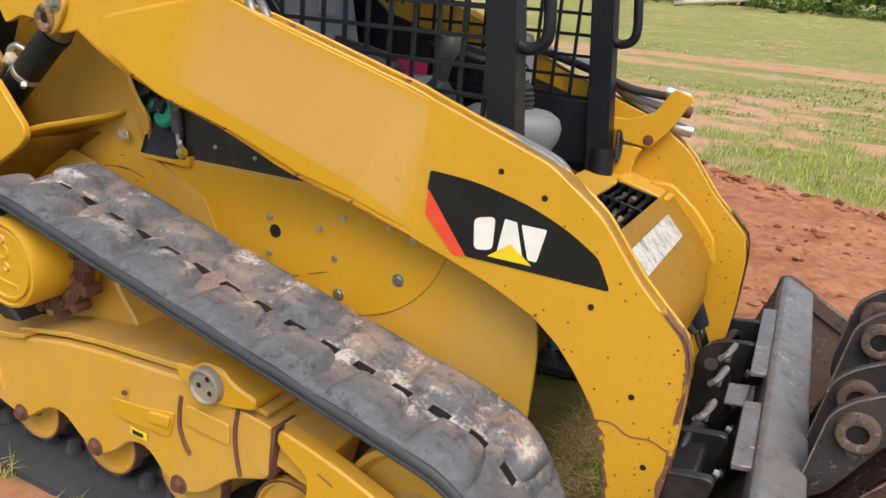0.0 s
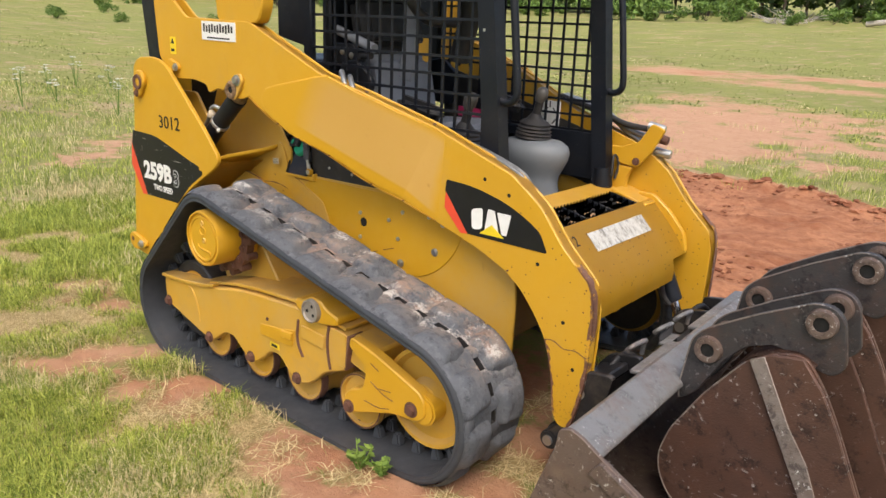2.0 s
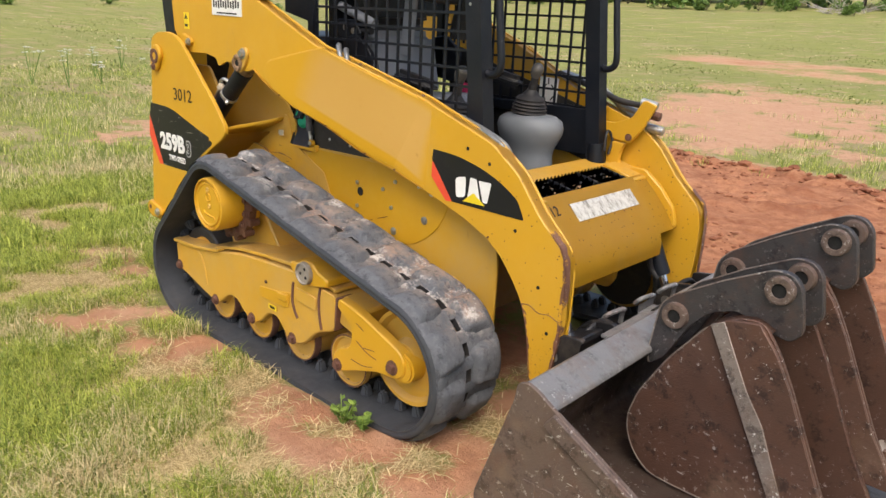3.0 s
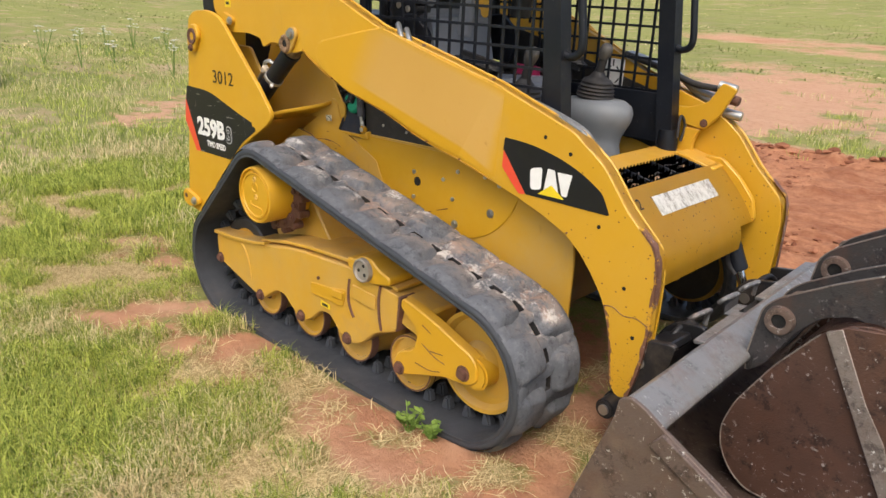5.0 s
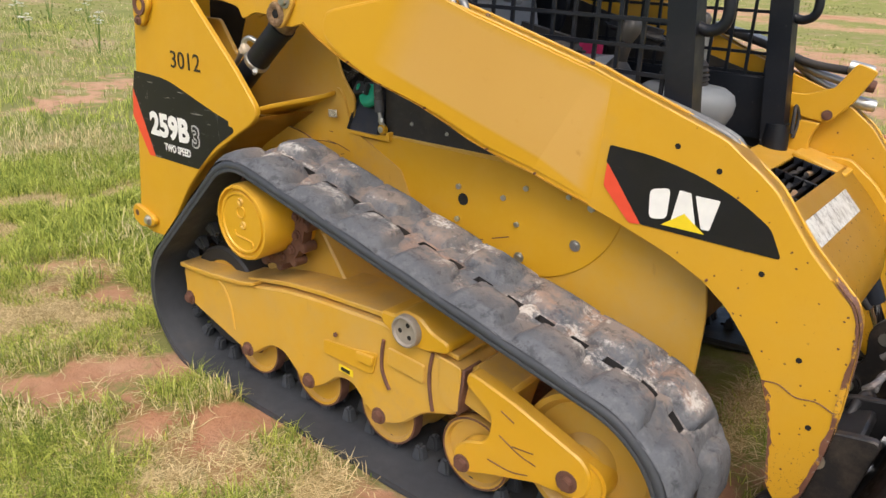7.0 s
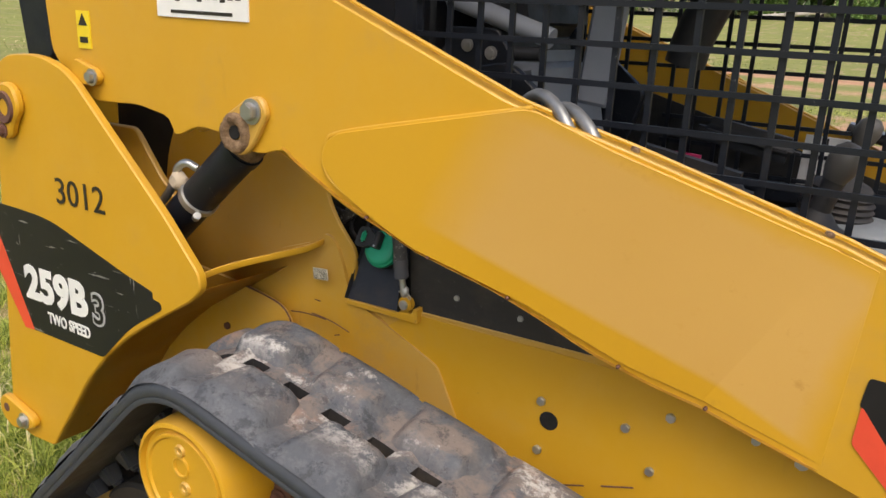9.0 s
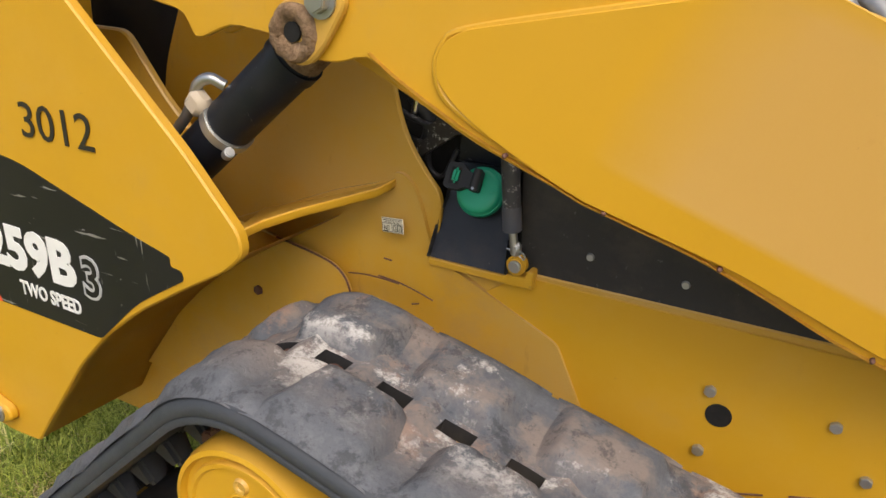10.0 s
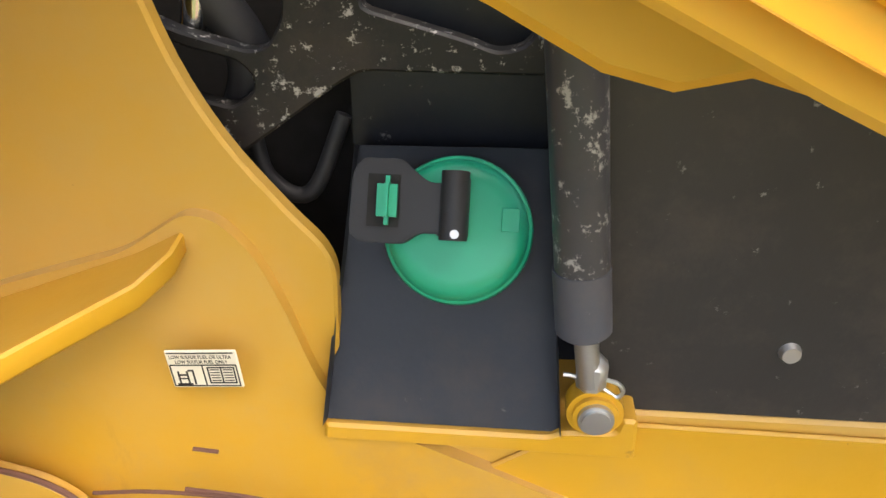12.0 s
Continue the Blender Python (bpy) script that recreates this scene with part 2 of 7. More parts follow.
RUBBED = worn_steel("rubbed bucket steel", (0.11, 0.075, 0.060), (0.36, 0.32, 0.28), 0.8, 0.5, 0.5, 0.7)


def rusted_edge():
    """Paint worn off along an edge: brown rust and bare steel with yellow left between."""
    k = Mat("rusted paint edge")
    rust = k.mix(k.noise(18, 7, 0.7), (0.075, 0.030, 0.020), (0.24, 0.11, 0.065))
    rust = k.mix(k.ramp(k.noise(45, 6, 0.75), 0.58, 0.66), rust, (0.36, 0.33, 0.30))
    base = k.mix(k.ramp(k.noise(13, 7, 0.75), 0.56, 0.60), rust, (0.62, 0.33, 0.02))
    k.bump(k.noise(60, 6), 0.4, 0.003)
    return k.done(base, k.ramp(k.noise(20, 4), 0.3, 0.7, 0.45, 0.8))


RUST_EDGE = rusted_edge()
POLISHED = worn_steel("polished cutting steel", (0.38, 0.34, 0.30), (0.52, 0.47, 0.42), 0.5, 0.1, 0.38)


# ---- mesh helpers ----
def part(name, bm, material, parent=None, label="", smooth=40):
    """Links a bmesh as one mesh object under a thing or a part."""
    me = bpy.data.meshes.new(name)
    bmesh.ops.recalc_face_normals(bm, faces=bm.faces[:])
    bm.to_mesh(me)
    bm.free()
    for mat in material if isinstance(material, (list, tuple)) else [material]:
        me.materials.append(mat)
    if smooth:
        me.shade_smooth()
        me.set_sharp_from_angle(angle=radians(smooth))
    ob = new(name, me)
    ob.parent = parent
    if label:
        ob["label"] = label
    return ob


def thing(name, label, category, at=(0, 0, 0), **tags):
    ob = new(name)
    ob.location = at
    ob.empty_display_size = 0.1
    return tagged(ob, label, category, **tags)


def bevel(bm, w, seg=2, angle=35):
    if w:
        es = [e for e in bm.edges if len(e.link_faces) == 2 and e.calc_face_angle(0) > radians(angle)]
        bmesh.ops.bevel(bm, geom=es, offset=w, segments=seg, affect="EDGES", clamp_overlap=True)
    return bm


def rounded(pts, r, n=4):
    """A 2D outline with its corners rounded by r (one number, or one a corner)."""
    out = []
    for i, p in enumerate(pts):
        ri = r[i] if isinstance(r, (list, tuple)) else r
        p = Vector(p)
        a, b = Vector(pts[i - 1]) - p, Vector(pts[(i + 1) % len(pts)]) - p
        ri = min(ri, a.length * 0.45, b.length * 0.45)
        if ri <= 1e-5:
            out.append(tuple(p))
            continue
        s, e = p + a.normalized() * ri, p + b.normalized() * ri
        for j in range(n + 1):
            u = j / n
            out.append(tuple(s * (1 - u) ** 2 + p * 2 * u * (1 - u) + e * u * u))
    return out


def plate(poly, y0, y1, bev=0.002, bm=None):
    """An x-z outline as a plate from y0 to y1."""
    b = bmesh.new()
    f = b.faces.new([b.verts.new((x, y0, z)) for x, z in poly])
    r = bmesh.ops.extrude_face_region(b, geom=[f])
    bmesh.ops.translate(b, vec=(0, y1 - y0, 0), verts=[v for v in r["geom"] if isinstance(v, bmesh.types.BMVert)])
    bmesh.ops.recalc_face_normals(b, faces=b.faces[:])
    bevel(b, bev, 1, 50)
    return add(bm, b)


def add(bm, other):
    """Joins two bmeshes into one."""
    if bm is None:
        return other
    me = bpy.data.meshes.new("join")
    other.to_mesh(me)
    other.free()
    bm.from_mesh(me)
    bpy.data.meshes.remove(me)
    return bm


def box(c, s, rot=(0, 0, 0), bev=0.003, bm=None, seg=1):
    b = bmesh.new()
    bmesh.ops.create_cube(b, size=1.0)
    bmesh.ops.scale(b, vec=s, verts=b.verts[:])
    bevel(b, min(bev, min(s) * 0.45), seg)
    bmesh.ops.transform(b, matrix=pose(*c, *rot), verts=b.verts[:])
    return add(bm, b)


def rod(p0, p1, r, r1=None, seg=20, bev=0.0, bm=None):
    p0, p1 = Vector(p0), Vector(p1)
    b = bmesh.new()
    bmesh.ops.create_cone(b, cap_ends=True, segments=seg, radius1=r, radius2=r if r1 is None else r1, depth=(p1 - p0).length)
    bevel(b, bev, 2, 50)
    q = (p1 - p0).to_track_quat("Z", "Y").to_matrix().to_4x4()
    bmesh.ops.transform(b, matrix=Matrix.Translation((p0 + p1) / 2) @ q, verts=b.verts[:])
    return add(bm, b)


def lathe(profile, p0, axis, seg=32, bm=None):
    """Turns (along, radius) pairs round an axis from p0; ends closed where the radius is 0."""
    b = bmesh.new()
    rings = []
    for h, r in profile:
        rings.append([b.verts.new((r * math.cos(2 * math.pi * i / seg), r * math.sin(2 * math.pi * i / seg), h)) for i in range(seg)] if r > 0 else [b.verts.new((0, 0, h))])
    for u, v in zip(rings, rings[1:]):
        for i in range(seg):
            j = (i + 1) % seg
            vs = [u[i % len(u)], u[j % len(u)], v[j % len(v)], v[i % len(v)]]
            vs = list(dict.fromkeys(vs))
            if len(vs) > 2:
                b.faces.new(vs)
    q = Vector(axis).to_track_quat("Z", "Y").to_matrix().to_4x4()
    bmesh.ops.transform(b, matrix=Matrix.Translation(p0) @ q, verts=b.verts[:])
    return add(bm, b)


def smooth_path(pts, n=6):
    """A Catmull-Rom line through the points."""
    p = [Vector(v) for v in pts]
    p = [p[0] * 2 - p[1], *p, p[-1] * 2 - p[-2]]
    out = []
    for a, b, c, d in zip(p, p[1:], p[2:], p[3:]):
        for i in range(n):
            t = i / n
            out.append(0.5 * (2 * b + (c - a) * t + (2 * a - 5 * b + 4 * c - d) * t * t + (3 * b - a - 3 * c + d) * t ** 3))
    return [*out, p[-2]]


def tube(pts, r, seg=10, bm=None, n=6):
    pts = smooth_path(pts, n)
    b = bmesh.new()
    rings, ref = [], Vector((0.3, 0.2, 0.93))
    for i, p in enumerate(pts):
        d = (pts[min(i + 1, len(pts) - 1)] - pts[max(i - 1, 0)]).normalized()
        u = (ref - d * ref.dot(d)).normalized()
        ref = u
        w = d.cross(u)
        rings.append([b.verts.new(p + (u * math.cos(2 * math.pi * j / seg) + w * math.sin(2 * math.pi * j / seg)) * r) for j in range(seg)])
    for u, v in zip(rings, rings[1:]):
        for j in range(seg):
            b.faces.new((u[j], u[(j + 1) % seg], v[(j + 1) % seg], v[j]))
    b.faces.new(rings[0][::-1])
    b.faces.new(rings[-1])
    return add(bm, b)


def bolt(parent, p, axis, r=0.011, h=0.008, material=None, name="bolt", washer=True):
    a = Vector(axis).normalized()
    p = Vector(p)
    b = rod(p, p + a * 0.003, r * 1.35, seg=18) if washer else None
    b = rod(p, p + a * h, r, r * 0.95, seg=6, bev=r * 0.12, bm=b)
    return part(name, b, material or ZINC, parent)


def text_mesh(name, body, size, material, m, parent, thick=0.0006, squeeze=1.0, shear=0.0, label="", weight=0.0):
    cu = bpy.data.curves.new(name, "FONT")
    cu.body, cu.size, cu.extrude, cu.shear, cu.offset, cu.resolution_u = body, size, thick, shear, weight, 3
    ob = bpy.data.objects.new(name, cu)
    scene.collection.objects.link(ob)
    me = bpy.data.meshes.new_from_object(ob.evaluated_get(bpy.context.evaluated_depsgraph_get()))
    bpy.data.objects.remove(ob)
    me.transform(m @ Matrix.Diagonal((squeeze, 1, 1, 1)))
    me.materials.clear()
    me.materials.append(material)
    o = new(name, me)
    o.parent = parent
    if label:
        o["label"] = label
    return o


def on_side(x, y, z, turn=0.0, yaw=0.0):
    """A pose for lettering on a face that looks towards -y, its baseline along +x."""
    return pose(x, y, z) @ pose(0, 0, 0, 0, 0, yaw) @ pose(0, 0, 0, 90, 0, 0) @ pose(0, 0, 0, 0, 0, turn)


# ---- the machine: a compact track loader, front towards +x, centre line y = 0 ----
loader = thing("track_loader", "yellow compact track loader with black decals, parked on grass", "track loader")
SIDE, ARM_R, ARM_F, TOWER, BELT = -0.447, -0.664, -0.518, -0.70, -0.905


def arm_y(x, z):
    """The arm's outer face: flush at the back, folding inwards towards the front."""
    s = x - (z - 1.17) * 0.55
    return ARM_R + (ARM_F - ARM_R) * min(1.0, max(0.0, (s + 0.10) / 0.55))


ARM = rounded([(-1.13, 1.70), (-1.10, 1.33), (-1.03, 1.262), (-0.96, 1.238), (-0.826, 1.243), (-0.735, 1.228), (-0.722, 1.190), (-0.655, 1.219), (-0.577, 1.212),
               (-0.545, 1.19), (-0.485, 1.187), (-0.44, 1.203), (-0.39, 1.166), (-0.29, 1.118), (-0.19, 1.084), (-0.10, 1.048), (-0.03, 1.020), (0.05, 0.978), (0.12, 0.937), (0.175, 0.912),
               (0.245, 0.884), (0.345, 0.854), (0.45, 0.826), (0.561, 0.793), (0.68, 0.754), (0.779, 0.710), (0.845, 0.660), (0.899, 0.597), (0.945, 0.530), (0.974, 0.453),
               (0.994, 0.377), (1.010, 0.245), (1.040, 0.212), (1.072, 0.222), (1.088, 0.262), (1.114, 0.385), (1.122, 0.50), (1.124, 0.655), (1.107, 0.735),
               (0.995, 0.842), (0.905, 0.955), (0.867, 0.985), (0.78, 1.046), (0.50, 1.142), (0.16, 1.268), (0.01, 1.318), (-0.32, 1.452), (-0.42, 1.495),
               (-0.87, 1.503), (-1.0, 1.60), (-1.02, 1.70)], 0.018, 2)


def folded(poly, out, thick, bev=0.002, side=-1, cuts=(-0.10, 0.06, 0.22, 0.45)):
    """A plate whose outer face follows the fold of the lift arm."""
    b = bmesh.new()
    b.faces.new([b.verts.new((x, 0, z)) for x, z in poly])
    for c in cuts:
        bmesh.ops.bisect_plane(b, geom=b.verts[:] + b.edges[:] + b.faces[:], plane_co=(c, 0, 1.17), plane_no=(1, 0, -0.55))
    r = bmesh.ops.extrude_face_region(b, geom=b.faces[:])
    inner = {v for v in r["geom"] if isinstance(v, bmesh.types.BMVert)}
    for v in b.verts:
        v.co.y = -side * (arm_y(v.co.x, v.co.z) - out + (thick if v in inner else 0))
    bmesh.ops.recalc_face_normals(b, faces=b.faces[:])
    if bev:
        es = [e for e in b.edges if len(e.link_faces) == 2 and e.calc_face_angle(0) > radians(50)]
        bmesh.ops.bevel(b, geom=es, offset=bev, segments=1, affect="EDGES", clamp_overlap=True)
    return b


def fade_in(v, a, b):
    return min(1.0, max(0.0, (v - a) / (b - a)))


def lift_arm(side):
    arm = part("lift_arm", folded(ARM, 0.0, 0.014, side=side), YELLOW_WORN, loader, "yellow steel lift arm with chipped front leg")
    inner = [(x, z) for x, z in ARM if x > -2]
    # inner skin and the rails that close the box section
    b = folded(inner, -0.055, 0.010, side=side)
    part("inner_skin", b, YELLOW_WORN, arm)
    top = smooth_path([(-0.42, 0, 1.490), (-0.32, 0, 1.447), (0.01, 0, 1.312), (0.16, 0, 1.262), (0.5, 0, 1.136), (0.78, 0, 1.040), (0.867, 0, 0.979), (0.905, 0, 0.949), (0.995, 0, 0.836), (1.105, 0, 0.730), (1.121, 0, 0.655), (1.118, 0, 0.50), (1.10, 0, 0.35)], 4)
    low = smooth_path([(-0.435, 0, 1.207), (-0.39, 0, 1.178), (-0.29, 0, 1.128), (-0.19, 0, 1.090), (-0.10, 0, 1.054), (-0.03, 0, 1.026), (0.05, 0, 0.984), (0.12, 0, 0.943), (0.175, 0, 0.918), (0.245, 0, 0.890), (0.345, 0, 0.860), (0.45, 0, 0.832), (0.561, 0, 0.799), (0.68, 0, 0.760), (0.779, 0, 0.716), (0.845, 0, 0.666), (0.899, 0, 0.603), (0.945, 0, 0.536), (0.974, 0, 0.459), (0.996, 0, 0.383), (1.012, 0, 0.26)], 4)
    for name, line in (("top_rail", top), ("bottom_rail", low)):
        b = bmesh.new()
        rows = []
        for i, p in enumerate(line):
            y = arm_y(p.x, p.z)
            ext = 0.008 if name == "bottom_rail" and p.x < 0.45 else -0.004
            rows.append([b.verts.new((p.x, -side * (y - ext), p.z)), b.verts.new((p.x, -side * (y + 0.062), p.z))])
        for u, v in zip(rows, rows[1:]):
            b.faces.new((u[0], u[1], v[1], v[0]))
        bmesh.ops.solidify(b, geom=b.faces[:], thickness=0.008)
        part(name, b, YELLOW_WORN, arm)
    # worn steel showing along the front edge of the leg
    edge = smooth_path([(1.050, 0, 0.794), (1.078, 0, 0.767), (1.106, 0, 0.738), (1.124, 0, 0.660), (1.123, 0, 0.50), (1.116, 0, 0.40), (1.098, 0, 0.30), (1.078, 0, 0.226)], 5)
    inner_line = []
    for i, p in enumerate(edge):
        w = 0.001 + 0.010 * fade_in(p.z, 0.79, 0.58) + 0.010 * noise.noise(p * 32) * fade_in(p.z, 0.80, 0.68)
        inner_line.append((p.x - max(0.002, w), p.z - 0.35 * max(0.002, w)))
    face = [(p.x + 0.001, p.z) for p in edge] + inner_line[::-1]
    part("worn_edge", plate(face, -side * (ARM_F - 0.0015), -side * (ARM_F + 0.004), 0), RUST_EDGE, arm, "edge worn to rusty bare steel", 0)
    b = bmesh.new()
    rows = [[b.verts.new((p.x + 0.0035, -side * (ARM_F - 0.001), p.z + 0.001)), b.verts.new((p.x + 0.0035, -side * (ARM_F + 0.026 + 0.012 * noise.noise(p * 35)), p.z + 0.001))] for p in edge]
    for u, v in zip(rows, rows[1:]):
        b.faces.new((u[0], u[1], v[1], v[0]))
    part("worn_edge", b, RUST_EDGE, arm, "edge worn to rusty bare steel")
    back_edge = smooth_path([(0.955, 0, 0.512), (0.974, 0, 0.460), (0.990, 0, 0.395), (1.000, 0, 0.32), (1.010, 0, 0.255)], 5)
    ragged = [(p.x + max(0.001, 0.006 + 0.012 * noise.noise(p * 45)), p.z) for p in back_edge]
    part("worn_edge", plate([(p.x - 0.0005, p.z) for p in back_edge] + ragged[::-1], -side * (ARM_F - 0.0015), -side * (ARM_F + 0.004), 0), RUST_EDGE, arm, "edge worn to rusty bare steel", 0)
    part("paint_crack", tube([(0.952, -side * (ARM_F - 0.0005), 0.512), (0.99, -side * (ARM_F - 0.0005), 0.517), (1.03, -side * (ARM_F - 0.0005), 0.500), (1.075, -side * (ARM_F - 0.0005), 0.505), (1.112, -side * (ARM_F - 0.0005), 0.492)], 0.0016, 6), RUST, arm, "thin rusty crack")
    # doubler plate over the fold
    doub = rounded([(-0.345, 1.190), (-0.340, 1.225), (-0.310, 1.246), (0.03, 1.318), (0.14, 1.268), (0.49, 1.138), (0.47, 0.836), (0.30, 0.884), (0.17, 0.930), (0.02, 1.010), (-0.20, 1.096), (-0.270, 1.130), (-0.318, 1.160)], [0.03, 0.02, 0.03, 0.02, 0.002, 0.002, 0.002, 0.01, 0.01, 0.02, 0.03, 0.04, 0.03], 5)
    bd = folded(doub, 0.007, 0.007, 0.003, side)
    for v in bd.verts:
        v.co.y -= side * 0.0065 * fade_in(v.co.x, 0.10, 0.47)
    part("doubler_plate", bd, YELLOW_PALE, arm, "yellow doubler plate, paler in the middle")
    crest = smooth_path([(-0.268, 0, 1.130), (-0.312, 0, 1.153), (-0.335, 0, 1.172), (-0.345, 0, 1.20), (-0.336, 0, 1.228), (-0.305, 0, 1.247), (-0.15, 0, 1.281), (0.03, 0, 1.318)], 6)
    part("weld_bead", tube([(p.x, -side * (arm_y(p.x, p.z) - 0.0012), p.z) for p in crest], 0.0044, 8, n=1), YELLOW, arm, "smooth painted weld bead")
    part("under_web", plate([(-0.56, 1.205), (-0.493, 1.185), (-0.43, 1.160), (-0.365, 1.131), (-0.339, 1.117), (-0.322, 1.113), (-0.305, 1.117), (-0.265, 1.106), (-0.20, 1.080), (-0.20, 1.12), (-0.30, 1.16), (-0.45, 1.23)], -side * -0.620, -side * -0.592, 0.003), YELLOW, arm)
    for x, z in ((0.673, 1.014), (0.776, 0.975), (0.907, 0.765), (1.021, 0.590), (1.071, 0.437)):
        y = arm_y(x, z)
        part("bolt_hole", rod((x, -side * (y - 0.0012), z), (x, -side * (y + 0.006), z), 0.0068, seg=20), HOLE_SHADE, arm)
    for x, z in ((-0.25, 1.112), (-0.13, 1.066), (-0.004, 1.014), (0.168, 0.922), (0.30, 0.875), (0.79, 0.716)):
        y = arm_y(x, z)
        part("bead", lathe([(-0.008, 0.0030), (0.0, 0.0034), (0.002, 0.002), (0.003, 0)], (x, -side * (y - 0.006), z), (0, side, 0), 8), RUST, arm, "rusty weld bead")
    return arm


near_arm = lift_arm(-1)
far_arm = lift_arm(1)

# lettered panel on the arm
NOSE = ARM_F - 0.0015
decal = part("decal", plate(rounded([(0.505, 0.988), (0.62, 0.982), (0.748, 0.953), (0.84, 0.915), (0.908, 0.872), (0.941, 0.808), (0.609, 0.809), (0.500, 0.945)], [0.006, 0.05, 0.05, 0.05, 0.015, 0.01, 0.004, 0.004]), NOSE, NOSE + 0.003, 0), DECAL_BLACK, near_arm, "black decal panel with white mark and red edge", 0)
part("red_edge", plate(rounded([(0.503, 0.945), (0.609, 0.809), (0.578, 0.806), (0.500, 0.885)], 0.006), NOSE - 0.0006, NOSE + 0.002, 0), RED_FILM, decal, "orange-red stripe", 0)
# the mark as plain blocks
for pts, r in (([(0.628, 0.830), (0.622, 0.902), (0.672, 0.914), (0.672, 0.838)], 0.014), ([(0.682, 0.832), (0.694, 0.914), (0.722, 0.912), (0.744, 0.834)], 0.004), ([(0.756, 0.834), (0.733, 0.909), (0.791, 0.909), (0.776, 0.834)], 0.004)):
    part("mark", plate(rounded(pts, r), NOSE - 0.001, NOSE, 0), WHITE_FILM, decal, "plain white block", 0)
part("mark", plate([(0.661, 0.822), (0.713, 0.861), (0.766, 0.823)], NOSE - 0.0014, NOSE, 0), YELLOW_FILM, decal, "plain yellow triangle", 0)

# clevis and lift cylinder under the arm's rear
for side in (-1, 1):
    arm = near_arm if side < 0 else far_arm
    o = lambda y: -side * y
    clev = part("pin_retainer", plate(rounded([(-0.581, 1.225), (-0.566, 1.185), (-0.521, 1.180), (-0.496, 1.205), (-0.461, 1.262), (-0.476, 1.29), (-0.506, 1.288), (-0.566, 1.25)], 0.022), o(ARM_R - 0.014), o(ARM_R), 0.003), YELLOW_DIRTY, arm, "mud-caked pin retainer plate")
    b = lathe([(-0.012, 0.038), (0, 0.037), (0.006, 0.035), (0.010, 0.031), (0.011, 0.025), (0.009, 0.018), (0.002, 0.0125)], (-0.539, o(ARM_R - 0.013), 1.222), (0, side, 0), 44)
    for v in b.verts:
        d = v.co - Vector((-0.539, o(ARM_R), 1.222))
        d.y = 0
        v.co += d * (0.08 * noise.noise(v.co * 24) + 0.05 * noise.noise(v.co * 90)) + Vector((0, side * (0.006 * noise.noise(v.co * 60) + 0.003 * noise.noise(v.co * 150)), 0))
    part("mud", b, MUD, clev, "caked dry mud", 80)
    part("pin", rod((-0.539, o(ARM_R - 0.018), 1.222), (-0.539, o(ARM_R + 0.01), 1.222), 0.0125), HOLE_SHADE, clev)
    bolt(clev, (-0.497, o(ARM_R - 0.014), 1.263), (0, side, 0), 0.017, 0.016, STEEL)
    lug = part("stop_lug", plate(rounded([(-1.02, 1.30), (-1.0, 1.325), (-0.975, 1.315), (-0.935, 1.305), (-0.925, 1.285), (-0.94, 1.272), (-1.0, 1.268)], 0.012), o(ARM_R - 0.016), o(ARM_R), 0.003), YELLOW, arm)
    bolt(lug, (-0.945, o(ARM_R - 0.016), 1.288), (0, side, 0), 0.013, 0.012, STEEL)
    cyl = part("lift_cylinder", rod((-0.581, o(-0.615), 1.184), (-0.881, o(-0.615), 0.920), 0.0385, seg=32, bev=0.005), BLACK, loader, "glossy black lift cylinder with a zinc hose clamp")
    part("gland", rod(Vector((-0.581, o(-0.615), 1.184)), Vector((-0.601, o(-0.615), 1.1664)), 0.0415, seg=32, bev=0.004), BLACK, cyl)
    part("rod_eye", rod((-0.536, o(-0.615), 1.223), (-0.587, o(-0.615), 1.178), 0.036, 0.037, seg=24, bev=0.006), MUD, cyl, "mud-covered rod eye")
    d = Vector((-0.30, 0, -0.264)).normalized()
    c = Vector((-0.581, o(-0.615), 1.184)) + d * 0.185
    part("clamp_band", rod(c - d * 0.009, c + d * 0.009, 0.0425, seg=32, bev=0.002), ZINC, cyl, "zinc hose clamp")
    part("clamp_screw", rod(c + Vector((0.022, o(-0.030), -0.034)), c + Vector((0.036, o(-0.036), -0.024)), 0.008, seg=12, bev=0.002), ZINC, cyl)
    part("clamp_block", box(c + Vector((-0.034, o(-0.020), 0.034)), (0.034, 0.03, 0.036), (0, 42, 0), 0.008), plain("muddy plastic", (0.46, 0.38, 0.28), 0.8, 0, 0.3, 30), cyl, "muddy pale pipe block")
    part("oil_pipe", tube([c + Vector((0.006, o(-0.005), 0.062)), c + Vector((-0.012, o(-0.015), 0.072)), c + Vector((-0.032, o(-0.02), 0.062)), c + Vector((-0.046, o(-0.02), 0.034)), c + Vector((-0.075, o(-0.02), -0.005)), c + Vector((-0.16, o(-0.02), -0.085))], 0.0085), STEEL, cyl, "bent steel oil pipe")

